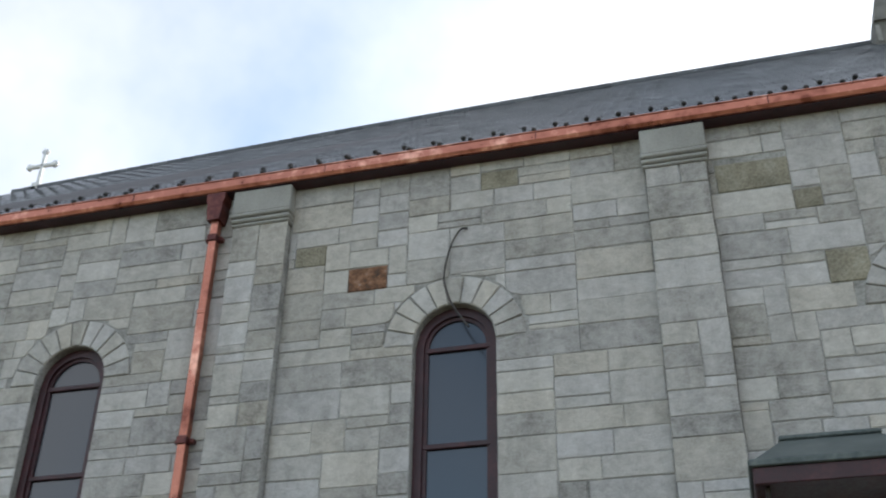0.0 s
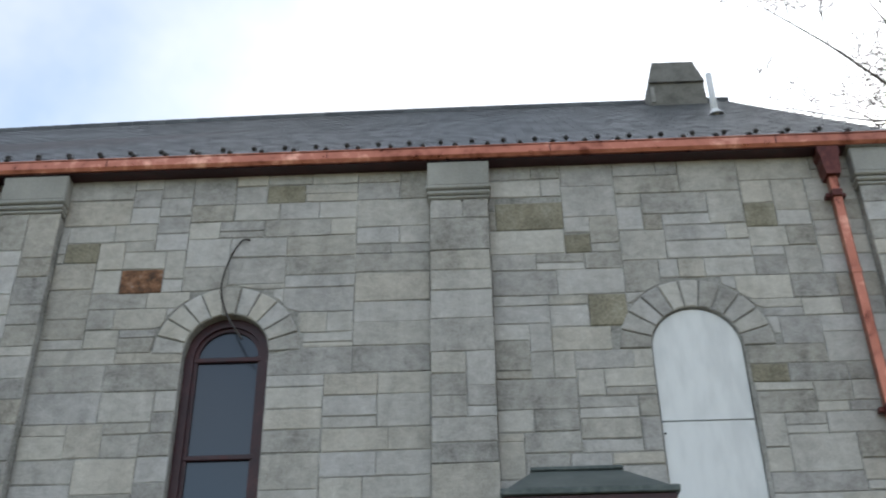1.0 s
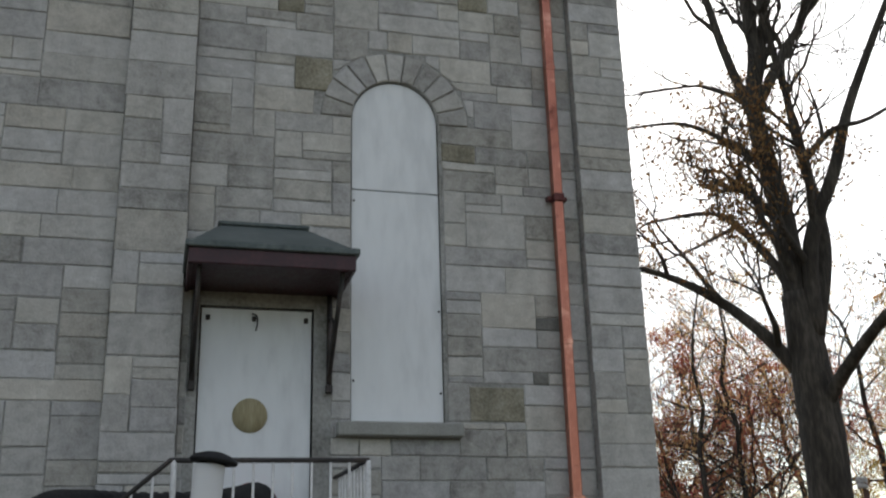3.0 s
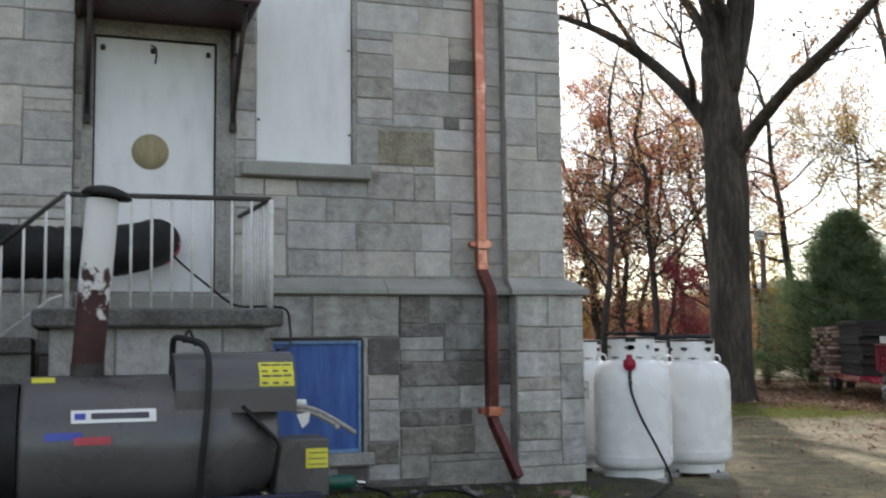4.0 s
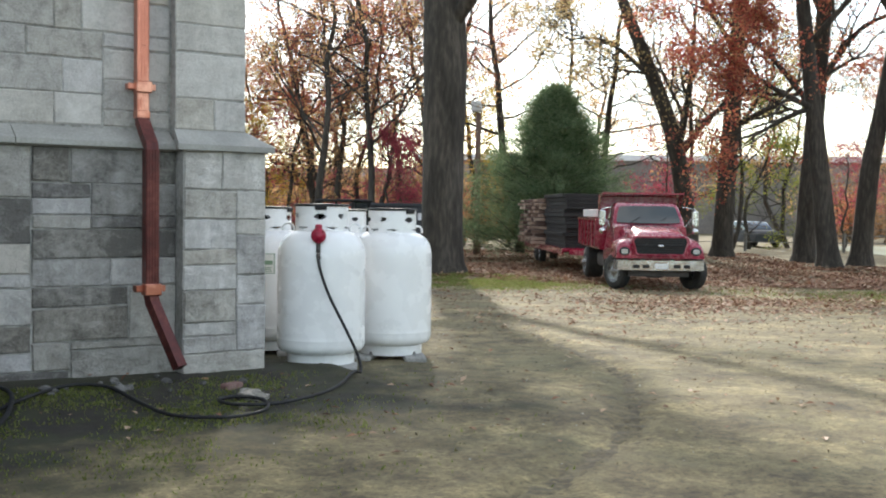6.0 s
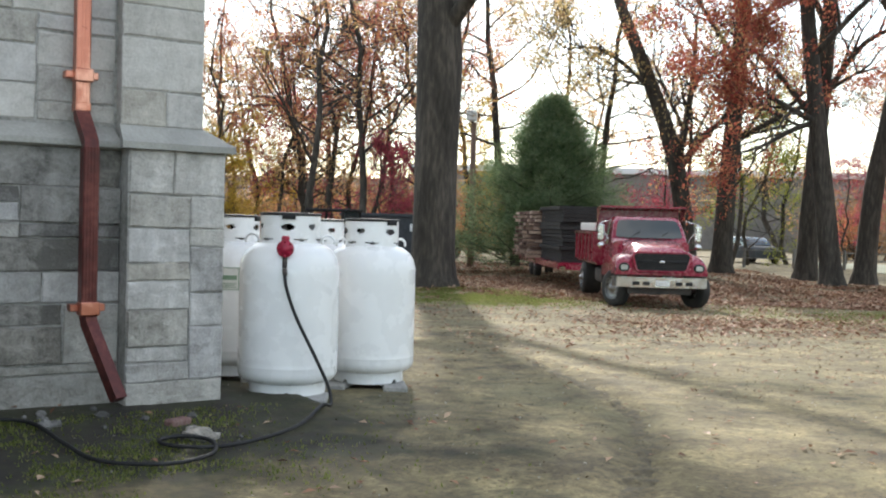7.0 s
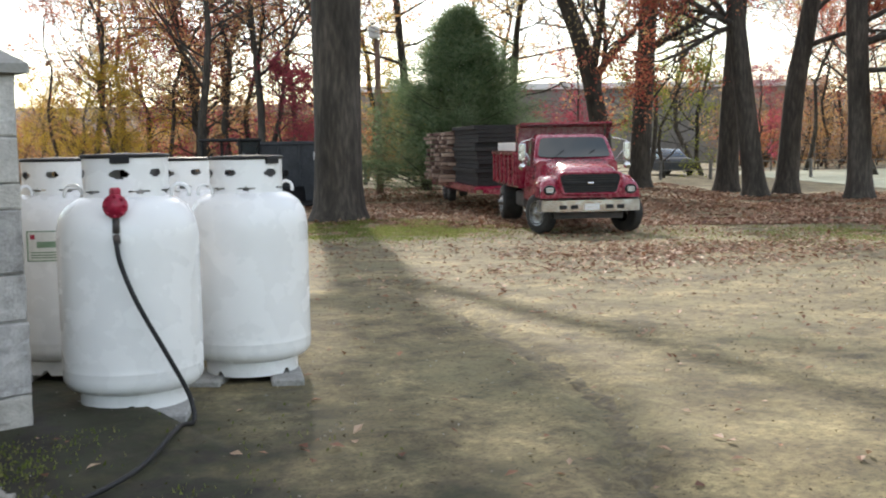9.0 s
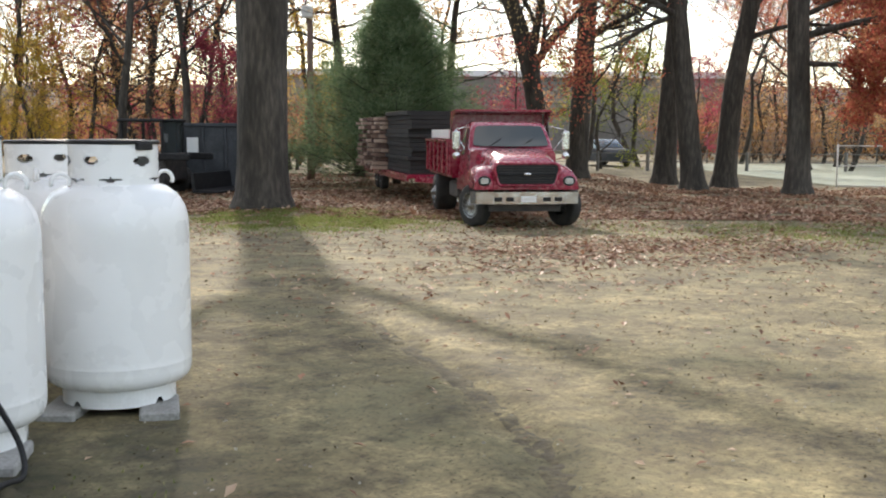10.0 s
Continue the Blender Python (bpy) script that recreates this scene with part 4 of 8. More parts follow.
m_bluepaint = material("blue_painted_board", [(0.018, 0.065, 0.25), (0.03, 0.1, 0.35), (0.055, 0.15, 0.42)], 0.45, scale=2, fine=9, bump=0.06, stretch=(4, 1, 0.5))
blue = thing("window_4", "low cellar opening closed by a bright blue board", "window", kind="structure")
b = BLUE
s = Shape()
s.box(b[0], b[1], -0.06, -0.03, b[2], b[3])
part("board", s, m_bluepaint, blue)
m_bluelight = material("worn_blue_edge", [(0.1, 0.2, 0.4), (0.16, 0.3, 0.52), (0.25, 0.4, 0.6)], 0.5, scale=5, fine=30, bump=0.1)
for a in ((b[0], b[1], b[2], b[2] + 0.03), (b[1] - 0.03, b[1], b[2] + 0.03, b[3] - 0.03), (b[0], b[1], b[3] - 0.03, b[3])):
    s = Shape()
    s.box(a[0], a[1], -0.085, -0.06, a[2], a[3], 0.005)
    part("window_frame", s, m_bluelight, blue)
s = Shape()
s.box(b[0] - 0.01, b[1] + 0.012, -0.095, -0.02, b[3], b[3] + 0.025, 0.004)
s.box(b[1], b[1] + 0.02, -0.095, -0.02, b[2], b[3])
part("gap_lining", s, m_iron, blue)
s = Shape()
s.box(b[0] - 0.2, b[1] + 0.1, -0.17, -0.05, b[2] - 0.11, b[2], 0.012)
part("window_sill", s, m_concrete, blue)

# stone water table on top of the plinth
ledge_pieces = []
def ledge_piece(a, b, y_in, y_out, z):
    s = Shape()
    s.prism([(y_in, z + 0.115), (y_out, z), (y_out - 0.004, z - 0.04), (y_out + 0.035, z - 0.055), (y_in, z - 0.055)], "x", a + 0.004, b - 0.004)
    return s
for a, b in ((-2.0, -0.8), (-3.18, -2.0), (-8.0, -6.6), (-6.6, -5.3)):
    ledge_pieces.append(ledge_piece(a, b, 0.02, -0.17, 1.96))
s = Shape()
zt, zb = 1.96 + 0.13, 1.96
vs = [(-0.8, -0.11, zt), (-0.2, -0.11, zt), (-0.2, 0.6, zt), (-0.84, -0.32, zb), (-0.03, -0.32, zb), (-0.03, 0.6, zb), (-0.84, -0.32, zb - 0.045), (-0.03, -0.32, zb - 0.045), (-0.03, 0.6, zb - 0.045), (-0.8, -0.11, zb - 0.045), (-0.2, -0.11, zb - 0.045)]
s.add(vs, [(3, 4, 1, 0), (4, 5, 2, 1), (6, 7, 4, 3), (7, 8, 5, 4), (9, 10, 7, 6), (0, 9, 6, 3)])
ledge_pieces.append(s)

# ---------------------------------------------------------------- downspouts
def strap(shape, x, z, y, w=0.17):
    shape.box(x - w / 2 - 0.05, x + w / 2 + 0.05, y - 0.02, y + 0.06, z - 0.02, z + 0.03, 0.006)
    shape.box(x - w / 2, x + w / 2, y - 0.085, y + 0.02, z - 0.045, z + 0.045, 0.008)


def ribbed(x, front, back, half):
    """The section of a square pipe with three folded ribs on its front."""
    out = [(x - half, back), (x - half, front + 0.01), (x - half + 0.01, front)]
    for k in (-0.022, 0.0, 0.022):
        out += [(x + k - 0.006, front), (x + k - 0.003, front - 0.003), (x + k + 0.003, front - 0.003), (x + k + 0.006, front)]
    return out + [(x + half - 0.01, front), (x + half, front + 0.01), (x + half, back)]


def downspout(x, z_low, label):
    d = thing("downspout", label, "downspout", "copper downspouts")
    s = Shape()
    s.prism([(x - 0.115, EAVE + 0.005), (x + 0.115, EAVE + 0.005), (x + 0.115, EAVE - 0.08), (x + 0.095, EAVE - 0.14), (x + 0.095, EAVE - 0.22), (x + 0.075, EAVE - 0.36), (x - 0.075, EAVE - 0.36), (x - 0.095, EAVE - 0.22), (x - 0.095, EAVE - 0.14), (x - 0.115, EAVE - 0.08)][::-1], "y", -0.2, -0.02)
    part("hopper", s, m_copper_dark, d, "dark copper hopper head")
    z1 = EAVE - 0.36
    lengths = [z1, 6.9, 5.42, 3.9, z_low] if z_low < 3 else [z1, 6.2, z_low]
    for a, b in zip(lengths, lengths[1:]):
        s = Shape()
        s.prism(ribbed(x, -0.155, -0.06, 0.047), "z", b + 0.004, a)
        part("pipe_length", s, m_copper, d)
        s = Shape()
        s.box(x - 0.051, x + 0.051, -0.161, -0.056, b - 0.02, b + 0.04, 0.006)
        part("collar", s, m_copper, d)
    for z in (EAVE - 0.58, 5.42 if z_low < 3 else 5.56):
        s = Shape()
        strap(s, x, z, -0.09, 0.11)
        part("strap", s, m_copper_dark, d)
    return d


down = downspout(-1.06, 2.17, "bright copper downspout turning dark near the ground")
s = Shape()
strap(s, -1.06, 2.39, -0.1, 0.12)
part("strap", s, m_copper, down)
s = Shape()
s.tube([(-1.06, -0.115, 2.19), (-1.06, -0.13, 2.12), (-1.05, -0.3, 1.93), (-1.055, -0.32, 1.86)], 0.066, 4, flat=0.8)
part("elbow", s, m_copper_dark, down)
s = Shape()
s.prism(ribbed(-1.058, -0.37, -0.275, 0.052), "z", 0.8, 1.9)
part("pipe_length", s, m_copper_dark, down, "brown dull copper pipe")
s = Shape()
strap(s, -1.058, 0.84, -0.31, 0.13)
part("strap", s, m_copper, down)
s = Shape()
s.tube([(-1.058, -0.32, 0.82), (-1.05, -0.34, 0.74), (-0.93, -0.56, 0.3), (-0.92, -0.58, 0.265)], 0.062, 4, flat=0.8)
part("shoe", s, m_copper_dark, down, "slanting brown outlet shoe")
downspout(-10.26, 2.2, "bright copper downspout on the church wall")

s = Shape()
s.tube(curve_points([(-7.28, -0.02, 7.6), (-7.36, -0.05, 7.57), (-7.46, -0.07, 7.35), (-7.52, -0.08, 7.0), (-7.45, -0.12, 6.72), (-7.35, -0.16, 6.52), (-7.22, -0.2, 6.32)], 6), 0.011, 6)
thing("loose_cable", "loose grey cable hanging over the window arch", "cable", shape=s, material=m_iron)


# ---------------------------------------------------------------- gas tanks
def gas_tank(label):
    """An upright gas tank, its foot ring at height 0."""
    t = thing("gas_tank", label, "gas tank", "white gas tanks at the church corner")
    s = Shape()
    s.lathe([(0.0, 0.085), (0.2, 0.087), (0.295, 0.095), (0.34, 0.109), (0.365, 0.131), (0.377, 0.16), (0.38, 0.19), (0.38, 0.222), (0.381, 0.226), (0.381, 0.232), (0.38, 0.236), (0.38, 0.27), (0.38, 0.96), (0.377, 1.02), (0.362, 1.085), (0.325, 1.15), (0.265, 1.195), (0.17, 1.222), (0.0, 1.235)], 48)
    part("shell", s, m_whitesteel, t)
    foot, seg = Shape(), 80
    low = [0.0 if k % 20 not in (0, 1) else 0.035 for k in range(seg)]
    high = [0.135 if k % 20 not in (8, 9, 10, 11, 12) else 0.1 for k in range(seg)]
    vs = [(r * math.cos(2 * math.pi * k / seg), r * math.sin(2 * math.pi * k / seg), z) for k in range(seg) for r, z in ((0.285, low[k]), (0.292, low[k]), (0.292, high[k]), (0.285, high[k]))]
    foot.add(vs, [(4 * k + i, 4 * ((k + 1) % seg) + i, 4 * ((k + 1) % seg) + (i + 1) % 4, 4 * k + (i + 1) % 4) for k in range(seg) for i in range(4)])
    part("foot_ring", foot, m_whitesteel, t)
    col, seg, nl = Shape(), 180, 22
    levels = [1.2 + 0.225 * k / (nl - 1) for k in range(nl)]
    vs = [(r * math.cos(2 * math.pi * k / seg), r * math.sin(2 * math.pi * k / seg), z) for r in (0.222, 0.228) for k in range(seg) for z in levels]

    def cut_out(k, z):
        """Eye-shaped hand holes and thin drain slots, three times round the collar."""
        a = ((k + 0.5) * 360 / seg) % 120
        for centre, half, high, mid in ((28, 0.054, 0.03, 1.335), (80, 0.044, 0.026, 1.34), (55, 0.062, 0.012, 1.237), (105, 0.062, 0.012, 1.237)):
            if abs(radians(a - centre) * 0.228 / half) + ((z - mid) / high) ** 2 < 1:
                return True
        return False

    fs = []
    for k in range(seg):
        k2 = (k + 1) % seg
        for l in range(nl - 1):
            if cut_out(k, (levels[l] + levels[l + 1]) / 2):
                continue
            f = (k * nl + l, k2 * nl + l, k2 * nl + l + 1, k * nl + l + 1)
            fs += [f[::-1], tuple(i + seg * nl for i in f)]
        fs.append((k * nl + nl - 1, k2 * nl + nl - 1, k2 * nl + nl - 1 + seg * nl, k * nl + nl - 1 + seg * nl))
    col.add(vs, fs)
    part("collar", col, m_whitesteel, t, "white guard collar with cut-outs")
    rim = Shape()
    rim.lathe([(0.215, 1.425), (0.235, 1.425), (0.238, 1.44), (0.225, 1.448), (0.0, 1.455)], 36)
    rim.box(-0.05, 0.05, -0.245, -0.22, 1.395, 1.435, 0.004)
    part("lid", rim, m_black, t, "thin dark plastic lid")
    for a in (0, 180):
        lug = Shape()
        m = Matrix.Rotation(radians(a - 12), 4, "Z") @ Matrix.Translation((0.3, 0, 1.19))
        lug.tube([tuple(m @ Vector((0.05 * math.cos(k * math.pi / 8), 0, 0.05 * math.sin(k * math.pi / 8) + 0.03))) for k in range(-1, 10)], 0.011, 8)
        part("lifting_lug", lug, m_whitesteel, t)
    valve = Shape()
    valve.tube([(0, 0, 1.2), (0, 0, 1.36)], 0.03, 10)
    valve.tube([(0, 0, 1.33), (0.1, 0, 1.33)], 0.018, 8)
    part("valve", valve, m_chrome, t)
    return t


def concrete_block(x, y, z, rz):
    s = Shape()
    s.box(-0.2, 0.2, -0.1, 0.1, 0, 0.095, 0.01)
    b = thing("concrete_block", "flat grey concrete block under a gas tank", "concrete block", "blocks under the tanks", m=pose(x, y, z, rz=rz), shape=s, material=m_concrete)
    return b


m_tanklabel = material("paper_label", [(0.6, 0.6, 0.56), (0.68, 0.68, 0.64), (0.72, 0.72, 0.69)], 0.6, scale=8, fine=40, bump=0)
m_greenprint = material("green_print", [(0.12, 0.2, 0.12), (0.18, 0.28, 0.18), (0.24, 0.33, 0.24)], 0.6, scale=20, fine=60, bump=0)
TANKS = [(0.56, -0.02, -30), (1.54, 0.41, 15), (0.66, 1.3, 40), (1.62, 1.5, 70)]
first = gas_tank("white painted upright gas tank with dull rim on blocks")
for k, (x, y, rz) in enumerate(TANKS):
    z = ground_z(x, y)
    m = pose(x, y, z + 0.046, rz=rz) @ Matrix.Diagonal((1, 1, 0.95, 1))
    if k == 0:
        first.matrix_world = m
        tank = first
    else:
        tank = copy_thing(first, m)
        tank.matrix_world = m
    if k == 2:
        def band(r0, r1, u0, u1, z0, z1):
            """A curved strip on the tank's side, u from 0 to 6 along the label."""
            sh, vs, n = Shape(), [], 6
            for i in range(n + 1):
                q_ = radians(-142 - rz + 6.2 * (u0 + (u1 - u0) * i / n))
                vs += [(rr * math.cos(q_), rr * math.sin(q_), zz) for rr, zz in ((r0, z0), (r1, z0), (r1, z1), (r0, z1))]
            fs = [(4 * i + j, 4 * i + 4 + j, 4 * i + 4 + (j + 1) % 4, 4 * i + (j + 1) % 4) for i in range(n) for j in range(4)]
            sh.add(vs, fs + [(3, 2, 1, 0), (4 * n, 4 * n + 1, 4 * n + 2, 4 * n + 3)])
            return sh
        lb = part("warning_label", band(0.381, 0.384, 0, 6, 0.78, 0.98), m_tanklabel, tank, "pale label with green lines of print")
        for u0, u1, z0, z1 in ((0, 6, 0.78, 0.787), (0, 6, 0.973, 0.98), (0, 0.2, 0.787, 0.973), (5.8, 6, 0.787, 0.973)):
            part("label_border", band(0.3825, 0.3865, u0, u1, z0, z1), m_greenprint, lb)
        for u0, u1, z0, z1 in ((1.6, 5.5, 0.87, 0.91), (0.6, 5.4, 0.835, 0.842), (0.6, 5.2, 0.818, 0.825), (0.6, 5.4, 0.801, 0.808)):
            part("print_line", band(0.3825, 0.386, u0, u1, z0, z1), m_greenprint, lb)
        part("warning_mark", band(0.3825, 0.386, 0.6, 1.3, 0.925, 0.955), m_redplastic, lb, "small red warning mark")
    for s in (-1, 1):
        a = radians(-38)
        concrete_block(x + s * 0.24 * math.cos(a) - 0.11, y + s * 0.24 * math.sin(a) - 0.14, z - 0.045, 52 + s * 6 + k * 4)
front = first
m = pose(0, 0, 0, rz=-20)
cap = Shape()
q = Vector((-0.53, -0.85, 0)).normalized()
base = Vector((0.56, -0.02, ground_z(0.56, -0.02) + 0.07))
c = base + q * 0.36 + Vector((0, 0, 1.085))
reg = thing("gas_regulator", "red gas regulator on a tank with black hose", "regulator")
s = Shape()
rot = q.to_track_quat("Z", "Y").to_matrix().to_4x4() @ Matrix.Diagonal((0.85, 0.85, 0.85, 1))
s.lathe([(0.0, 0.06), (0.026, 0.058), (0.034, 0.045), (0.07, 0.036), (0.075, 0.025), (0.075, 0.0), (0.07, -0.015), (0.034, -0.03), (0.0, -0.035)], 16, Matrix.Translation(c) @ rot)
for k in range(8):
    a = k * math.pi / 4
    s.lathe([(0, 0.05), (0.012, 0.048), (0.012, 0.03)], 6, Matrix.Translation(c) @ rot @ Matrix.Translation((0.062 * math.cos(a), 0.062 * math.sin(a), 0)))
part("body", s, m_redplastic, reg)
s = Shape()
s.box(-0.026, 0.026, -0.024, 0.024, 0.04, 0.095, 0.01, m=Matrix.Translation(c))
part("bonnet", s, m_redplastic, reg)
s = Shape()
s.tube([c + Vector((0, 0, -0.05)), c + q * 0.03 + Vector((0, 0, -0.14))], 0.018, 8)
part("fitting", s, m_iron, reg)


side = Vector((0.85, -0.53, 0))
hose = [c + q * 0.03 + Vector((0, 0, -0.15)), c + q * 0.075 + side * 0.02 + Vector((0, 0, -0.28)), c + q * 0.085 + side * 0.1 + Vector((0, 0, -0.5)), c + q * 0.08 + side * 0.24 + Vector((0, 0, -0.78)), c + q * 0.06 + side * 0.34 + Vector((0, 0, -1.0))]
p = hose[-1]
hose += [on_ground(p.x - 0.02, p.y - 0.08, 0.03)] + [on_ground(x, y, 0.03) for x, y in ((0.42, -0.85), (0.05, -1.25), (-0.3, -1.47), (-0.62, -1.56), (-0.86, -1.45), (-0.9, -1.28), (-0.72, -1.24), (-0.62, -1.42), (-0.75, -1.72), (-1.05, -1.83), (-1.35, -1.6), (-1.42, -1.15), (-1.5, -0.7), (-1.75, -0.6), (-2.1, -0.85), (-2.45, -1.2), (-2.7, -1.35))]
s = Shape()
s.tube(curve_points(hose, 7), 0.0128, 8)
hose_thing = thing("gas_hose", "black rubber gas hose looped over the ground", "hose")
part("rubber_tube", s, m_black, hose_thing)
for a, b in ((hose[0], hose[1]), (hose[-1], hose[-2])):
    a, b = Vector(a), Vector(b)
    s = Shape()
    s.tube([a, a + (b - a).normalized() * 0.045], 0.019, 8)
    part("coupling", s, m_iron, hose_thing, "dull metal hose coupling")

m_rag = material("crumpled_paper", [(0.14, 0.13, 0.11), (0.26, 0.24, 0.21), (0.36, 0.34, 0.3)], 0.9, scale=20, fine=60, bump=0.4)
s = Shape()
s.lathe([(0.0, 0.06), (0.05, 0.055), (0.09, 0.03), (0.12, 0.01), (0.13, 0.0)], 12, smooth=False)
for v in range(len(s.v)):
    p = Vector(s.v[v])
    s.v[v] = tuple(p * (1 + 0.6 * noise.noise(p * 18)) + Vector((0, 0, 0.03 * noise.noise(p * 30))))
thing("crumpled_paper", "crumpled pale sheet of paper on the earth", "paper", m=pose(-0.6, -1.18, ground_z(-0.6, -1.18)), shape=s, material=m_rag)
m_brick = material("worn_brick", [(0.09, 0.05, 0.045), (0.16, 0.085, 0.075), (0.22, 0.15, 0.13)], 0.95, scale=12, fine=50, bump=0.4)
s = Shape()
s.box(-0.085, 0.085, -0.045, 0.045, -0.02, 0.035, 0.01)
thing("brick", "half-sunk red brick beside the wall", "brick", m=pose(-0.62, -0.85, ground_z(-0.62, -0.85), rz=25), shape=s, material=m_brick)


# ---------------------------------------------------------------- heater in front of the landing
m_greypaint = material("grey_enamel", [(0.075, 0.072, 0.073), (0.084, 0.081, 0.082), (0.098, 0.094, 0.095)], 0.3, scale=1.2, fine=3, bump=0.0)
m_bluedark = material("dark_blue_steel", [(0.004, 0.006, 0.02), (0.006, 0.01, 0.034), (0.015, 0.02, 0.06)], 0.5, scale=4, fine=30, bump=0.1)
m_yellow = material("yellow_label", [(0.55, 0.5, 0.03), (0.68, 0.62, 0.05), (0.72, 0.68, 0.1)], 0.5, scale=4, fine=30, bump=0)
m_label = material("white_label", [(0.68, 0.68, 0.68), (0.75, 0.75, 0.75), (0.78, 0.78, 0.78)], 0.4, scale=4, fine=30, bump=0)
m_print = material("dark_print", [(0.03, 0.03, 0.04), (0.05, 0.05, 0.06), (0.07, 0.07, 0.08)], 0.5, scale=4, fine=30, bump=0)
m_blueprint = material("blue_print", [(0.03, 0.05, 0.3), (0.05, 0.07, 0.38), (0.06, 0.09, 0.42)], 0.5, scale=4, fine=30, bump=0)
m_redprint = material("red_print", [(0.35, 0.03, 0.05), (0.45, 0.05, 0.07), (0.5, 0.07, 0.1)], 0.5, scale=4, fine=30, bump=0)

m_flue = material("peeling_flue_paint", [(0.026, 0.007, 0.007), (0.045, 0.011, 0.01), (0.08, 0.026, 0.023)], 0.7, scale=3, fine=14, bump=0.3)
nt = m_flue.node_tree
N, L = nt.nodes, nt.links.new
pos, parts_, flakes, edge_, coat_ = N.new("ShaderNodeNewGeometry"), N.new("ShaderNodeSeparateXYZ"), N.new("ShaderNodeTexNoise"), N.new("ShaderNodeMath"), N.new("ShaderNodeMix")
flakes.inputs["Scale"].default_value, flakes.inputs["Detail"].default_value, flakes.inputs["Roughness"].default_value = 7, 9, 0.65
L(pos.outputs["Position"], parts_.inputs[0])
L(pos.outputs["Position"], flakes.inputs["Vector"])
edge_.operation = "MULTIPLY_ADD"
edge_.inputs[1].default_value = 1.6
L(flakes.outputs["Fac"], edge_.inputs[0])
L(parts_.outputs["Z"], edge_.inputs[2])
flake_on = N.new("ShaderNodeMapRange")
flake_on.inputs[1].default_value, flake_on.inputs[2].default_value = 2.6, 2.66
L(edge_.outputs[0], flake_on.inputs[0])
coat_.data_type = "RGBA"
bs = N["Principled BSDF"]
L(flake_on.outputs[0], coat_.inputs[0])
L(bs.inputs["Base Color"].links[0].from_socket, coat_.inputs[6])
coat_.inputs[7].default_value = (0.62, 0.61, 0.6, 1)
L(coat_.outputs[2], bs.inputs["Base Color"])

heater = thing("site_heater", "big grey drum-shaped site heater with stack and labels", "heater")
HC, HY, HR = 0.87, -2.62, 0.42
turn_x = Matrix.Translation((0, HY, HC)) @ Matrix.Rotation(radians(90), 4, "Y")
s = Shape()
s.lathe([(0.0, -5.0), (0.3, -5.0), (0.4, -4.98), (HR, -4.96), (HR, -3.86), (HR + 0.004, -3.85), (HR + 0.004, -3.82), (HR - 0.02, -3.8), (0.3, -3.52), (0.27, -3.5), (0.0, -3.5)], 40, turn_x)
part("drum", s, m_greypaint, heater)
s = Shape()
s.lathe([(0.37, -5.35), (0.38, -5.0)], 28, turn_x)
part("outlet", s, m_black, heater, "black outlet where the duct joins")
hood = Shape()
prof = [(HY - 0.36, 1.06)] + [(HY - 0.12 - 0.24 * math.cos(math.pi * k / 10), 1.2 + 0.22 * math.sin(math.pi * k / 10)) for k in range(11)] + [(HY + 0.12, 1.06)]
hood.prism(prof, "x", -4.13, -3.41)
part("burner_hood", hood, m_greypaint, heater)
s = Shape()
inner = [(HY - 0.12 - 0.22 * math.cos(math.pi * k / 10), 1.2 + 0.2 * math.sin(math.pi * k / 10)) for k in range(11)]
s.prism(inner, "x", -4.136, -4.132)
part("hood_mouth", s, m_black, heater)
s = Shape()
s.box(-3.52, -3.18, HY - 0.25, HY + 0.1, 0.52, 0.88, 0.012)
part("control_box", s, m_greypaint, heater)
s = Shape()
s.tube([(-3.74, HY - 0.35, 1.1), (-3.53, HY - 0.34, 0.89), (-3.51, HY - 0.34, 0.85), (-3.56, HY - 0.34, 0.58)], 0.028, 6, flat=0.5)
part("edge_strap", s, m_black, heater)
s = Shape()
s.tube(curve_points([(-4.12, HY - 0.05, 1.36), (-4.12, HY - 0.1, 1.5), (-4.06, HY - 0.28, 1.5), (-3.96, HY - 0.4, 1.44), (-3.95, HY - 0.44, 1.2), (-3.98, HY - 0.46, 0.85), (-4.0, HY - 0.42, 0.55)], 6), 0.02, 8)
part("guard_bar", s, m_black, heater, "bent black guard bar")
s = Shape()
s.tube(curve_points([(-4.06, HY - 0.1, 1.48), (-4.03, HY - 0.1, 1.56), (-3.99, HY - 0.12, 1.46)], 4), 0.01, 6)
part("lifting_eye", s, m_black, heater)
s = Shape()
s.lathe([(0.105, 1.24), (0.1, 1.27), (0.1, 1.36)], 20, Matrix.Translation((-4.62, HY, 0)))
part("flue_socket", s, m_iron, heater)
tilt = Matrix.Translation((-4.62, HY, 1.34)) @ Matrix.Rotation(radians(4), 4, "Y")
s = Shape()
s.lathe([(0.092, 0.0), (0.095, 0.02), (0.095, 0.44)], 20, tilt)
part("flue_pipe", s, m_flue, heater, "rusty red lower flue")
s = Shape()
s.lathe([(0.095, 0.44), (0.097, 0.45), (0.098, 1.02), (0.09, 1.03)], 20, tilt)
part("flue_pipe", s, m_flue, heater, "upper flue with peeling white paint")
s = Shape()
s.lathe([(0.0, 0.075), (0.06, 0.07), (0.13, 0.045), (0.155, 0.02), (0.15, 0.005), (0.09, 0.0)], 18, tilt @ Matrix.Translation((0.02, 0, 1.04)) @ Matrix.Rotation(radians(4), 4, "Y"))
part("flue_cap", s, m_black, heater, "flat black flue cap")
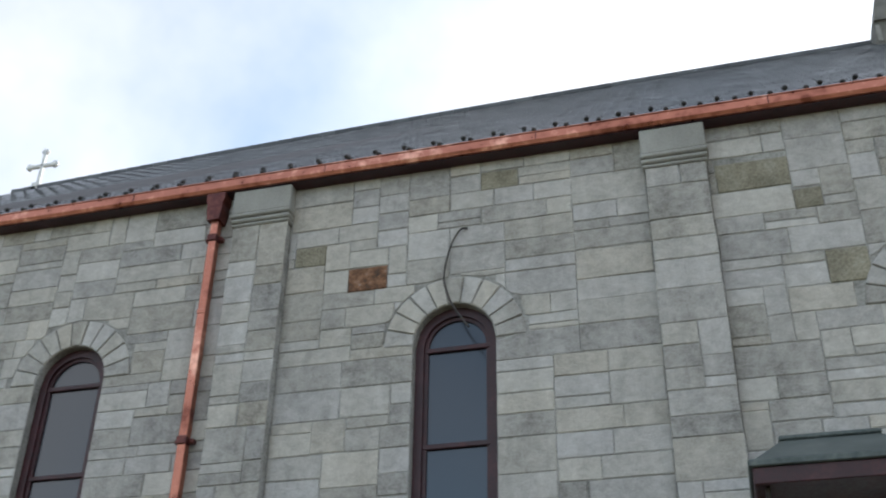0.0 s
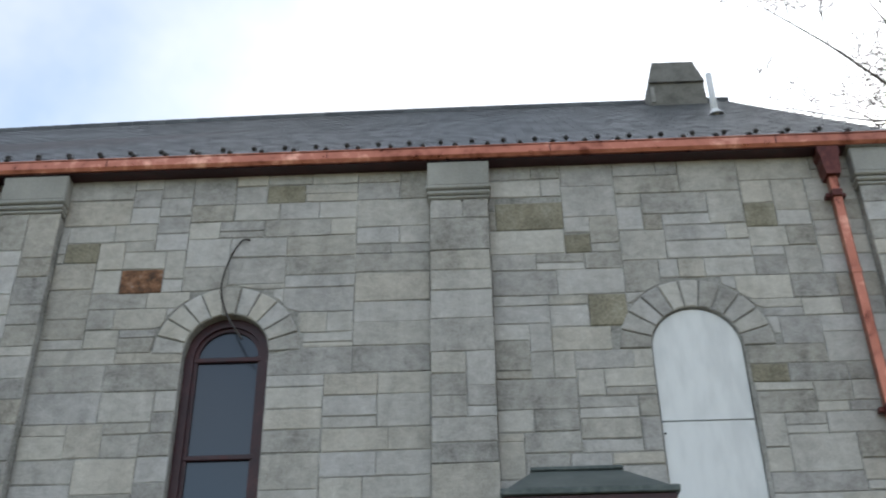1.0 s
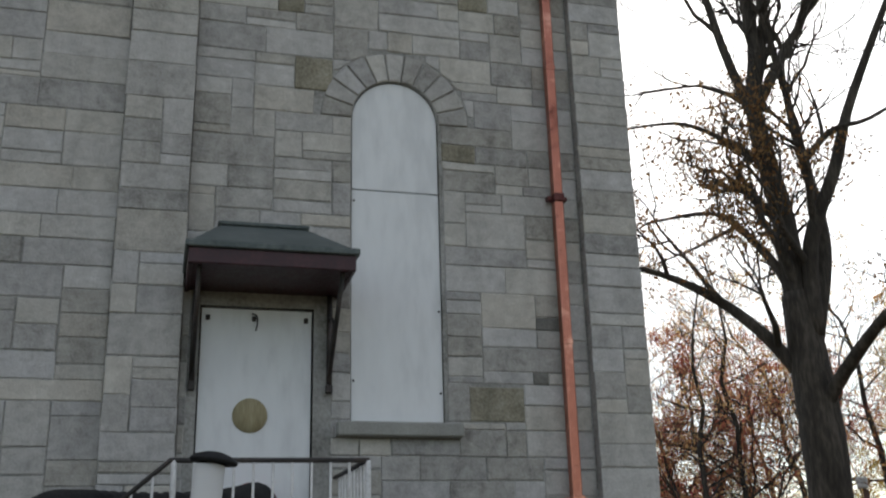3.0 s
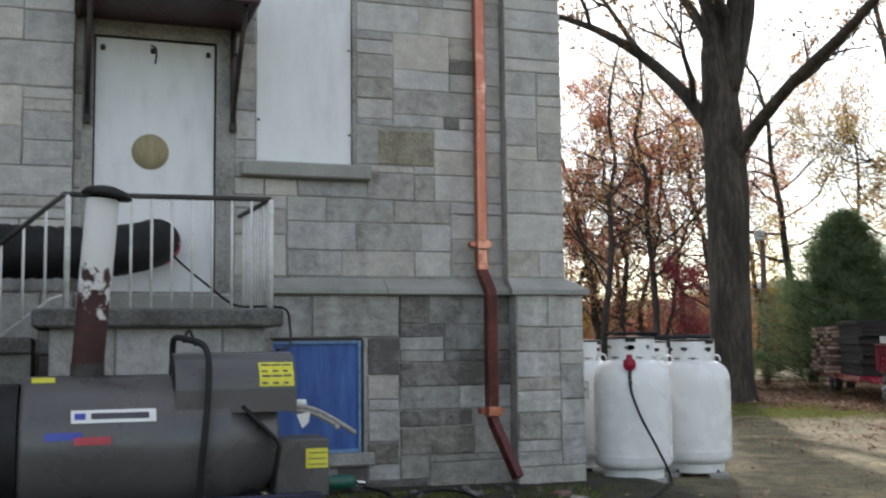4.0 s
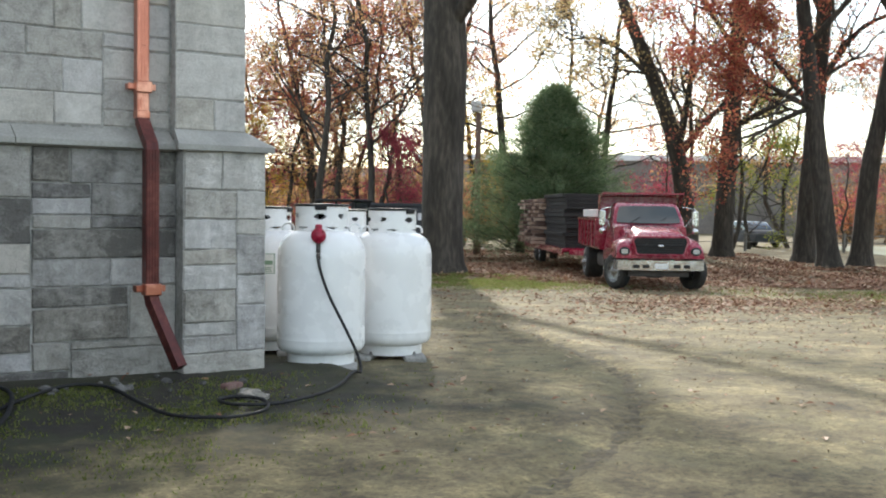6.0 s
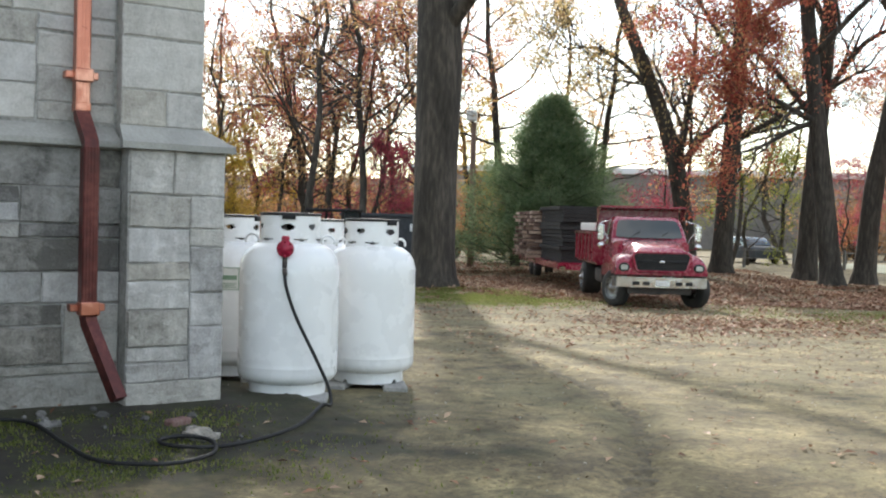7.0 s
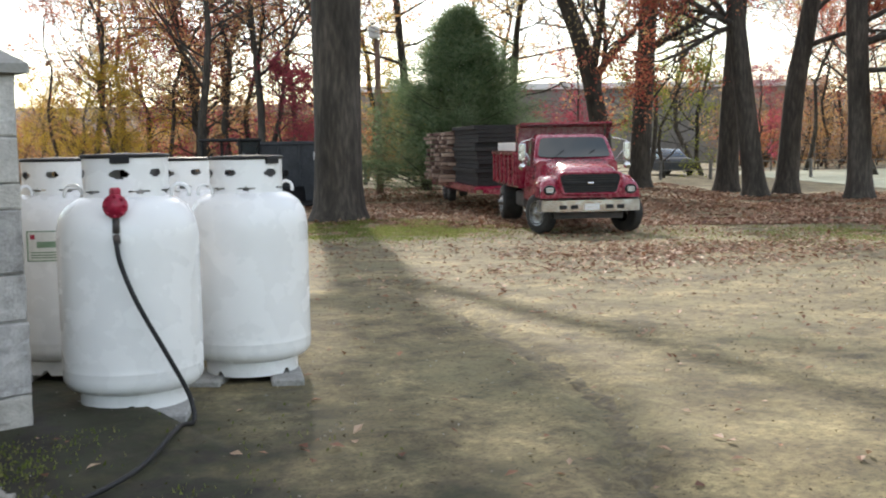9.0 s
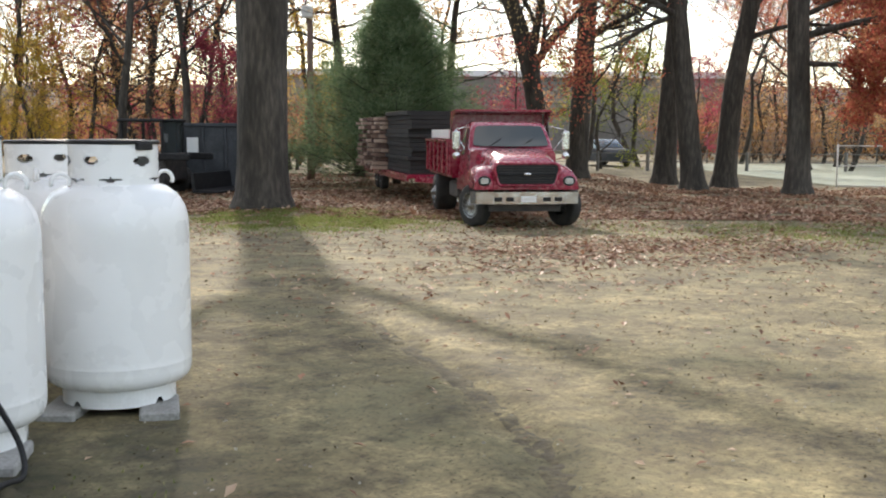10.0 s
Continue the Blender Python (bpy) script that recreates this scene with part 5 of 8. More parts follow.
for x in (-4.85, -4.4, -3.95):
    s = Shape()
    s.tube([(x, HY - 0.24, 0.6), (x, HY - 0.3, 0.52)], 0.025, 8)
    part("support_leg", s, m_iron, heater)


def label_on_drum(name, x0, x1, a0, a1, r, material_, text):
    s = Shape()
    n = 4
    for k in range(n):
        b0, b1 = radians(a0 + (a1 - a0) * k / n), radians(a0 + (a1 - a0) * (k + 1) / n)
        ring_ = [(x, HY - rr * math.cos(b), HC + rr * math.sin(b)) for x in (x0, x1) for b in (b0, b1) for rr in (r, r + 0.003)]
        s.add(ring_, [(0, 1, 3, 2), (4, 6, 7, 5), (1, 5, 7, 3), (0, 2, 6, 4), (0, 4, 5, 1), (2, 3, 7, 6)])
    return part(name, s, material_, heater, text)


label_on_drum("label", -4.71, -4.24, 22, 33, HR, m_label, "white label with dark bar of lettering")
label_on_drum("label_print", -4.6, -4.28, 25, 30, HR + 0.003, m_print, "")
label_on_drum("label_print", -4.69, -4.63, 25, 30, HR + 0.003, m_blueprint, "")
label_on_drum("logo", -4.85, -4.65, 9, 15, HR, m_blueprint, "blue lettering bar")
label_on_drum("logo", -4.69, -4.49, 5, 11, HR + 0.003, m_redprint, "red slanted lettering bar")
label_on_drum("warning_label", -4.93, -4.8, 66, 78, HR, m_yellow, "yellow warning label")
def hood_strip(xa, xb, b0, b1, lift):
    """A thin sheet bent over the curve of the hood."""
    sh = Shape()
    arc_ = [b0 + (b1 - b0) * k / 4 for k in range(5)]
    outer_ = [(HY - 0.12 - (0.242 + lift) * math.cos(b), 1.2 + (0.222 + lift) * math.sin(b)) for b in arc_]
    sh.prism(outer_ + [(HY - 0.12 - 0.236 * math.cos(b), 1.2 + 0.216 * math.sin(b)) for b in reversed(arc_)], "x", xa, xb)
    return sh


hood_label = part("warning_label", hood_strip(-3.635, -3.425, 0.06, 0.78, 0.0), m_yellow, heater, "yellow warning label with dark print")
for xa, xb in ((-3.62, -3.565), (-3.555, -3.5), (-3.49, -3.44)):
    for b0 in (0.12, 0.46):
        part("print_line", hood_strip(xa, xb, b0 + 0.2, b0 + 0.25, 0.002), m_print, hood_label)
        part("print_line", hood_strip(xa, xb - 0.02, b0, b0 + 0.05, 0.002), m_print, hood_label)
s = Shape()
s.box(-3.33, -3.19, HY - 0.254, HY - 0.25, 0.7, 0.82)
box_label = part("warning_label", s, m_yellow, heater, "yellow warning label with dark print")
for z0 in (0.72, 0.755, 0.79):
    s = Shape()
    s.box(-3.315, -3.205, HY - 0.257, HY - 0.254, z0, z0 + 0.006)
    part("print_line", s, m_print, box_label)
s = Shape()
s.tube([(-3.42, HY - 0.2, 1.1), (-3.32, HY - 0.2, 1.1)], 0.022, 8)
part("fitting", s, m_label, heater, "white plastic fitting")
for dz, end in ((0.0, (-3.0, HY - 0.2, 0.9)), (-0.025, (-3.12, HY - 0.22, 0.93))):
    s = Shape()
    s.tube(curve_points([(-3.4, HY - 0.2, 1.08 + dz), (-3.28, HY - 0.21, 1.06 + dz), (-3.14, HY - 0.2, 0.99 + dz), end], 6), 0.016, 8)
    part("conduit", s, m_concrete, heater, "grey flexible conduit")
s = Shape()
s.prism([(-3.385, 1.03), (-3.3, 1.045), (-3.31, 0.98), (-3.35, 0.945)], "y", HY - 0.24, HY - 0.23)
part("tag", s, m_label, heater, "pale hanging tag")
s = Shape()
for dy in (-0.42, 0.36):
    s.box(-5.2, -3.26, HY + dy, HY + dy + 0.06, 0.49, 0.57, 0.01)
for x in (-5.1, -4.3, -3.34):
    s.box(x, x + 0.06, HY - 0.36, HY + 0.36, 0.5, 0.56)
part("skid", s, m_bluedark, heater, "dark blue steel skid")
# dark side plate below the rail, added as one closed box
s = Shape()
s.box(-5.2, -3.62, HY - 0.41, HY + 0.41, 0.04, 0.488, 0.01)
part("skid_plate", s, m_bluedark, heater, "dark blue side plate of the skid")
# black box put in the gap under the drum in place of its shade
s = Shape()
s.box(-4.95, -3.6, HY - 0.3, HY + 0.3, 0.488, 0.56)
part("shade_fill", s, m_black, heater)
for x in (-4.8, -4.2, -3.6):
    s = Shape()
    s.lathe([(0, 0.02), (0.02, 0.018), (0.02, 0)], 8, Matrix.Translation((x, HY - 0.42, 0.53)) @ Matrix.Rotation(radians(90), 4, "X"))
    part("bolt", s, m_chrome, heater)

# cords and small things on the ground
def ground_line(pts, r):
    return curve_points([on_ground(x, y, r) for x, y in pts], 6)

m_yellowcord = material("yellow_cord", [(0.4, 0.33, 0.04), (0.5, 0.42, 0.06), (0.56, 0.48, 0.1)], 0.5, scale=8, fine=40, bump=0)
s = Shape()
s.tube(ground_line([(-3.3, -0.5), (-3.0, -0.42), (-2.75, -0.75), (-2.68, -1.2), (-2.75, -1.5), (-2.62, -1.72), (-2.85, -1.55), (-3.05, -1.75), (-3.2, -2.05)], 0.04), 0.007, 6)
thing("extension_cord", "tangled yellow extension cord on the ground", "cord", shape=s, material=m_yellowcord)
s = Shape()
s.tube(ground_line([(-2.3, -0.42), (-2.16, -0.7), (-2.26, -1.15), (-2.45, -1.6), (-2.62, -2.05), (-2.9, -2.5)], 0.04), 0.016, 7)
thing("rubber_cable", "thick black rubber cable on the ground", "cable", shape=s, material=m_black)
m_greenplastic = material("green_plastic", [(0.01, 0.07, 0.05), (0.015, 0.11, 0.08), (0.03, 0.15, 0.11)], 0.4, scale=6, fine=30, bump=0.03)
plug = thing("cable_coupling", "green plastic cable coupling with grey ends", "coupling")
gz = ground_z(-2.5, -0.42) + 0.03
s = Shape()
s.lathe([(0.0, -0.15), (0.045, -0.14), (0.06, -0.1), (0.065, 0.0), (0.06, 0.1), (0.045, 0.14), (0.0, 0.15)], 14, Matrix.Translation((-2.53, -0.42, gz + 0.065)) @ Matrix.Rotation(radians(90), 4, "Y"))
part("body", s, m_greenplastic, plug)
s = Shape()
s.tube([(-2.39, -0.42, gz + 0.06), (-2.29, -0.43, gz + 0.05)], 0.022, 8)
part("nut", s, m_chrome, plug)
rs = random.Random(9)
for k in range(34):
    x, y = (rs.uniform(-3.2, -0.1), rs.uniform(-0.75, -0.32)) if k < 26 else (rs.uniform(-2.8, 0.0), rs.uniform(-1.6, -0.8))
    r = rs.uniform(0.018, 0.06) if k < 26 else rs.uniform(0.012, 0.03)
    s = Shape()
    s.lathe([(0.0, r * 0.75), (r * 0.6, r * 0.6), (r, r * 0.2), (r * 0.9, -r * 0.2), (0, -r * 0.3)], 7, smooth=False)
    for v in range(len(s.v)):
        p = Vector(s.v[v])
        s.v[v] = tuple(p * (1 + 0.5 * noise.noise(p * 25 + Vector((k, 0, 0)))))
    thing("stone_chip", "loose grey stone chip on the earth", "stone", "stone chips by the wall", m=pose(x, y, ground_z(x, y) + 0.005, rz=rs.uniform(0, 360)), shape=s, material=m_slab)


# ---------------------------------------------------------------- truck and trailer
m_tyre = material("tyre_rubber", [(0.012, 0.012, 0.012), (0.022, 0.021, 0.02), (0.05, 0.045, 0.04)], 0.85, scale=5, fine=40, bump=0.2)
m_windscreen = bpy.data.materials.new("windscreen_glass")
m_windscreen.use_nodes = True
wb = m_windscreen.node_tree.nodes["Principled BSDF"]
wb.inputs["Base Color"].default_value, wb.inputs["Roughness"].default_value = (0.045, 0.052, 0.052, 1), 0.03
wb.inputs["Specular IOR Level"].default_value = 0.8
m_amber = material("amber_lens", [(0.4, 0.12, 0.02), (0.5, 0.17, 0.03), (0.55, 0.2, 0.05)], 0.25, scale=5, fine=30, bump=0)
m_lens = material("headlight_glass", [(0.5, 0.5, 0.5), (0.6, 0.6, 0.6), (0.7, 0.7, 0.7)], 0.12, 0.6, scale=5, fine=30, bump=0.05)
m_hub = material("polished_hub", [(0.16, 0.16, 0.16), (0.26, 0.26, 0.26), (0.36, 0.36, 0.36)], 0.3, 0.7, scale=5, fine=30, bump=0.03)
m_bumper = material("bumper_chrome", [(0.6, 0.6, 0.61), (0.66, 0.66, 0.67), (0.7, 0.7, 0.71)], 0.16, 0.9, scale=0.8, fine=6, bump=0.02)
m_timber = material("weathered_timber", [(0.06, 0.035, 0.03), (0.13, 0.08, 0.065), (0.24, 0.16, 0.12)], 0.85, scale=3, fine=20, bump=0.3, random_tint=0.4)
m_paletimber = material("pale_cut_timber", [(0.2, 0.13, 0.1), (0.38, 0.27, 0.21), (0.52, 0.41, 0.33)], 0.85, scale=3, fine=20, bump=0.2, random_tint=0.5)
m_darkload = material("dark_stained_panels", [(0.008, 0.006, 0.006), (0.016, 0.013, 0.012), (0.028, 0.024, 0.022)], 0.8, scale=3, fine=20, bump=0.2)


def wheel(parent, x, y, r, w, rim_material, side, steer=0):
    turn = Matrix.Translation((x, y, r)) @ Matrix.Rotation(radians(steer), 4, "Z") @ Matrix.Rotation(radians(90), 4, "Y")
    s = Shape()
    s.lathe([(r * 0.5, -w / 2), (r * 0.9, -w / 2), (r * 0.98, -w * 0.42), (r, -w * 0.3), (r, w * 0.3), (r * 0.98, w * 0.42), (r * 0.9, w / 2), (r * 0.5, w / 2)], 32, turn)
    wh = part("wheel", s, m_tyre, parent)
    s = Shape()
    o = side
    s.lathe([(0.0, o * -w * 0.68), (r * 0.14, o * -w * 0.66), (r * 0.2, o * -w * 0.5), (r * 0.26, o * -w * 0.42), (r * 0.46, o * -w * 0.36), (r * 0.57, o * -w * 0.5), (r * 0.61, o * -w * 0.52)], 28, turn)
    rim = part("rim", s, rim_material, wh)
    s = Shape()
    for k in range(8):
        a = 2 * math.pi * k / 8
        s.lathe([(0, o * -w * 0.5), (0.02, o * -w * 0.48), (0.02, o * -w * 0.3)], 6, turn @ Matrix.Translation((r * 0.32 * math.cos(a), r * 0.32 * math.sin(a), 0)))
    part("wheel_nuts", s, m_chrome, wh, kind="stuff")


TRUCK = pose(13.15, 8.43, ground_z(13.15, 8.43) + 0.005, rz=-34.4) @ Matrix.Diagonal((0.87, 0.87, 0.82, 1)) @ Matrix.Translation((0.055, 0, 0))
truck = thing("dump_truck", "red medium dump truck with chrome bumper, parked", "truck", m=TRUCK)
# bonnet and cab: rings across the truck's length
def loft(rings, closed=True):
    s = Shape()
    n = len(rings[0])
    vs = [p for ring_ in rings for p in ring_]
    fs = [(k * n + i, k * n + (i + 1) % n, (k + 1) * n + (i + 1) % n, (k + 1) * n + i) for k in range(len(rings) - 1) for i in range(n if closed else n - 1)]
    s.add(vs, fs, True)
    s.add(rings[0], [tuple(range(n))])
    s.add(rings[-1], [tuple(range(n))[::-1]])
    return s


def section(y, half, z0, z1, r, top=1.0):
    """A rounded upright section, narrower at its top."""
    pts = []
    for cx, cz, a0 in ((half - r, z0 + 0.02, -90), (half * top - r, z1 - r, 0), (-(half * top - r), z1 - r, 90), (-(half - r), z0 + 0.02, 180)):
        rr = r if cz > z0 + 0.05 else 0.02
        for k in range(5):
            a = radians(a0 + 90 * k / 4)
            pts.append((cx + rr * math.cos(a) + (r - rr) * (1 if cx > 0 else -1), y, cz + rr * math.sin(a)))
    return pts


bonnet = loft([section(-0.64, 0.7, 0.84, 1.36, 0.2, 0.94), section(-0.58, 0.74, 0.84, 1.45, 0.24, 0.92), section(-0.4, 0.77, 0.82, 1.54, 0.28, 0.9), section(-0.1, 0.8, 0.8, 1.61, 0.3, 0.88), section(0.35, 0.84, 0.8, 1.67, 0.3, 0.88), section(0.74, 0.9, 0.8, 1.7, 0.28, 0.92)])
part("bonnet", bonnet, m_redpaint, truck)
cab = loft([section(0.7, 0.98, 0.72, 1.66, 0.1, 0.95), section(0.95, 1.0, 0.7, 1.74, 0.1, 0.95), section(1.12, 1.0, 0.7, 2.02, 0.12, 0.9), section(1.3, 1.0, 0.7, 2.28, 0.14, 0.84), section(1.9, 1.0, 0.7, 2.33, 0.14, 0.84), section(2.2, 0.99, 0.7, 2.27, 0.12, 0.84)])
part("cab", cab, m_redpaint, truck)
s = Shape()
wide = [k / 8 * 2 - 1 for k in range(9)]
for out in (0.0, 0.05):
    n0 = len(s.v)
    for half, y, z, bow, drop in ((0.8, 0.84, 1.745, 0.1, 0.015), (0.83, 0.9, 1.8, 0.09, 0.0), (0.79, 1.06, 2.02, 0.07, 0.0), (0.74, 1.17, 2.18, 0.06, 0.0), (0.69, 1.2, 2.225, 0.05, -0.015)):
        s.v += [(half * u, y - 0.02 + out + bow * u * u, z + drop * abs(u) ** 6) for u in wide]
    for j in range(4):
        for i in range(8):
            a = n0 + j * 9 + i
            s.f.append((a, a + 1, a + 10, a + 9) if out == 0.0 else (a + 9, a + 10, a + 1, a))
            s.smooth.append(True)
part("windscreen", s, m_windscreen, truck)
for sd in (-1, 1):
    s = Shape()
    s.add([(sd * 1.005, 1.08, 1.55), (sd * 1.005, 1.95, 1.55), (sd * 0.88, 1.9, 2.18), (sd * 0.9, 1.38, 2.16)], [(0, 1, 2, 3) if sd > 0 else (3, 2, 1, 0)])
    part("side_window", s, m_windscreen, truck)
    rings = []
    for y, half, z1 in ((-0.66, 0.16, 1.06), (-0.62, 0.22, 1.17), (-0.5, 0.26, 1.27), (-0.3, 0.29, 1.34), (0.0, 0.3, 1.37), (0.35, 0.28, 1.33), (0.62, 0.25, 1.2), (0.78, 0.2, 1.02)):
        rings.append([(p[0] + sd * (1.09 - half), p[1], p[2]) for p in section(y, half, 0.84, z1, min(half * 0.8, (z1 - 0.84) * 0.75), 0.92)])
    part("fender", loft(rings), m_redpaint, truck)
    s = Shape()
    s.lathe([(0.0, -0.02), (0.125, -0.02), (0.135, 0.0), (0.125, 0.02), (0.105, 0.0), (0.0, 0.0)], 20, Matrix.Translation((sd * 0.88, -0.665, 1.03)) @ Matrix.Diagonal((1, 1, 0.82, 1)) @ Matrix.Rotation(radians(90), 4, "X"))
    lamp = part("headlight", s, m_black, truck, "dark rimmed headlight")
    s = Shape()
    s.box(sd * 0.88 - 0.085, sd * 0.88 + 0.085, -0.7, -0.67, 0.968, 1.092, 0.025)
    part("headlight_lens", s, m_lens, lamp, "clear bright headlight lens")
    s = Shape()
    s.box(sd * 1.04 - 0.025, sd * 1.04 + 0.025, -0.62, -0.52, 0.97, 1.07, 0.01)
    part("turn_signal", s, m_amber, truck)
    mirror = Shape()
    mirror.box(sd * 1.21 - 0.085, sd * 1.21 + 0.085, 0.88, 0.96, 1.66, 2.1, 0.035)
    mi = part("mirror", mirror, m_chrome, truck, "tall chrome door mirror")
    s = Shape()
    s.box(sd * 1.21 - 0.07, sd * 1.21 + 0.07, 0.955, 0.964, 1.74, 2.08)
    part("mirror_glass", s, m_chrome, mi)
    s = Shape()
    s.lathe([(0, 0.03), (0.06, 0.02), (0.085, 0)], 14, Matrix.Translation((sd * 1.21, 0.9, 1.53)) @ Matrix.Rotation(radians(90), 4, "X"))
    part("round_mirror", s, m_chrome, mi)
    s = Shape()
    s.tube([(sd * 0.92, 1.12, 2.2), (sd * 1.21, 0.95, 2.13), (sd * 1.21, 0.95, 1.5), (sd * 1.0, 1.1, 1.42)], 0.016, 6)
    part("mirror_arm", s, m_chrome, mi)
    s = Shape()
    s.tube([(sd * 1.21, 0.95, 2.0), (sd * 0.99, 1.05, 1.68), (sd * 1.21, 0.95, 1.62)], 0.012, 6)
    part("mirror_brace", s, m_chrome, mi)
    s = Shape()
    s.box(sd * 0.78, sd * 1.02, 0.85, 1.85, 0.42, 0.5, 0.015)
    part("step", s, m_chrome, truck)
for x in (-0.55, 0.15):
    s = Shape()
    s.tube([(x, 0.84, 1.71), (x + 0.32, 0.96, 1.92)], 0.007, 6)
    part("wiper", s, m_black, truck)
s = Shape()
s.prism([(-0.52, 0.93), (0.52, 0.93), (0.6, 0.97), (0.68, 1.28), (0.66, 1.37), (0.58, 1.41), (-0.58, 1.41), (-0.66, 1.37), (-0.68, 1.28), (-0.6, 0.97)], "y", -0.675, -0.55)
grille = part("grille", s, m_black, truck, "black grille with plain badge")
s = Shape()
s.box(-0.6, 0.6, -0.71, -0.672, 1.15, 1.2, 0.01)
part("grille_bar", s, m_black, grille)
for k in range(8):
    s = Shape()
    z = 0.98 + 0.052 * k + (0.02 if k > 3 else 0)
    s.box(-0.53 - 0.012 * k, 0.53 + 0.012 * k, -0.688, -0.672, z, z + 0.014, 0.004)
    part("grille_slat", s, m_iron, grille)
s = Shape()
rim_ = [(-0.52, 0.93), (0.52, 0.93), (0.6, 0.97), (0.68, 1.28), (0.66, 1.37), (0.58, 1.41), (-0.58, 1.41), (-0.66, 1.37), (-0.68, 1.28), (-0.6, 0.97)]
s.tube([(x, -0.655, z) for x, z in rim_ + rim_[:2]], 0.04, 8)
part("grille_surround", s, m_redpaint, grille, "rounded red surround")
s = Shape()
s.lathe([(0, 0.012), (0.07, 0.01), (0.09, 0)], 18, Matrix.Translation((0, -0.712, 1.175)) @ Matrix.Diagonal((0.8, 1, 0.36, 1)) @ Matrix.Rotation(radians(90), 4, "X"))
part("badge", s, m_chrome, grille, "small oval badge")
s = Shape()
s.prism([(-1.13, -0.45), (-1.06, -0.72), (-0.6, -0.83), (0.6, -0.83), (1.06, -0.72), (1.13, -0.45), (1.08, -0.45), (1.02, -0.66), (0.58, -0.77), (-0.58, -0.77), (-1.02, -0.66), (-1.08, -0.45)], "z", 0.54, 0.8)
bumper = part("bumper", s, m_bumper, truck, "bright chrome bumper")
for x in (-0.62, -0.38, 0.38, 0.62):
    s = Shape()
    s.box(x - 0.08, x + 0.08, -0.84, -0.8, 0.6, 0.69, 0.01)
    part("bumper_slot", s, m_black, bumper)
s = Shape()
s.box(-0.16, 0.16, -0.846, -0.832, 0.58, 0.71, 0.004)
plate = part("number_plate", s, m_label, bumper, "white number plate")
s = Shape()
s.box(-0.11, 0.11, -0.849, -0.845, 0.615, 0.675)
part("plate_print", s, m_rail, plate)
s = Shape()
s.box(-0.75, 0.75, -0.5, 0.6, 0.36, 0.5)
s.box(-0.42, -0.3, -0.4, 6.3, 0.55, 0.8)
s.box(0.3, 0.42, -0.4, 6.3, 0.55, 0.8)
s.box(-0.95, -0.5, 2.3, 3.6, 0.45, 0.85, 0.05)
part("chassis", s, m_iron, truck)
wheel(truck, -0.95, 0.0, 0.47, 0.24, m_hub, 1, 24)
wheel(truck, 0.95, 0.0, 0.47, 0.24, m_hub, -1, 24)
wheel(truck, -0.9, 4.7, 0.48, 0.5, m_hub, 1)
wheel(truck, 0.9, 4.7, 0.48, 0.5, m_hub, -1)
bed = Shape()
bed.box(-1.12, -1.06, 2.5, 6.3, 1.0, 1.85, 0.012)
bed.box(1.06, 1.12, 2.5, 6.3, 1.0, 1.85, 0.012)
bed.box(-1.06, 1.06, 6.24, 6.3, 1.0, 1.85)
bed.box(-1.06, 1.06, 2.5, 6.24, 0.95, 1.02)
bed.box(-1.06, 1.06, 2.5, 2.56, 1.02, 2.5, 0.01)
bed_part = part("dump_bed", bed, m_redpaint, truck, "red steel dump bed")
s = Shape()
s.prism([(2.5, 2.5), (1.75, 2.56), (1.75, 2.6), (2.56, 2.54)], "x", -1.1, 1.1)
s.add([(-1.1, 1.76, 2.58), (-1.1, 2.5, 2.52), (-1.1, 2.5, 2.05)], [(0, 1, 2)])
s.add([(1.1, 1.76, 2.58), (1.1, 2.5, 2.52), (1.1, 2.5, 2.05)], [(2, 1, 0)])
part("cab_shield", s, m_redpaint, bed_part)
for k in range(6):
    s = Shape()
    s.box(-1.17, -1.12, 2.55 + k * 0.72, 2.65 + k * 0.72, 1.02, 1.83, 0.012)
    part("stake_rib", s, m_redpaint, bed_part)
s = Shape()
s.box(-1.19, -1.12, 2.5, 6.3, 1.8, 1.88, 0.012)
part("top_rail", s, m_redpaint, bed_part)
s = Shape()
s.box(-1.11, -1.07, 2.7, 5.6, 1.9, 2.12, 0.01)
part("side_board", s, m_label, bed_part, "pale side board")

TRAILER = TRUCK @ Matrix.Translation((0, 7, 0)) @ Matrix.Rotation(radians(4), 4, "Z") @ Matrix.Translation((0, -7, 0))
trailer = thing("flatbed_trailer", "low red flatbed trailer behind the truck", "trailer", m=TRAILER)
s = Shape()
s.box(-1.2, 1.2, 9.0, 18.0, 0.62, 0.74, 0.015)
part("deck", s, m_redpaint, trailer)
s = Shape()
s.box(-1.24, -1.2, 9.0, 18.0, 0.52, 0.72, 0.01)
part("side_rail", s, m_redpaint, trailer)
s = Shape()
s.add([(-1.0, 9.0, 0.7), (1.0, 9.0, 0.7), (0.1, 6.6, 0.62), (-0.1, 6.6, 0.62), (-1.0, 9.0, 0.52), (1.0, 9.0, 0.52), (0.1, 6.6, 0.5), (-0.1, 6.6, 0.5)], [(0, 1, 2, 3), (7, 6, 5, 4), (0, 3, 7, 4), (1, 5, 6, 2), (0, 4, 5, 1), (3, 2, 6, 7)])
part("drawbar", s, m_redpaint, trailer)
for y in (14.4, 15.3):
    for sd in (-1, 1):
        wheel(trailer, sd * 1.05, y, 0.36, 0.24, m_iron, -sd)
rt = random.Random(5)
crate = thing("stacked_panels", "tall dark stack of wooden panels on the trailer", "panels", m=TRAILER)
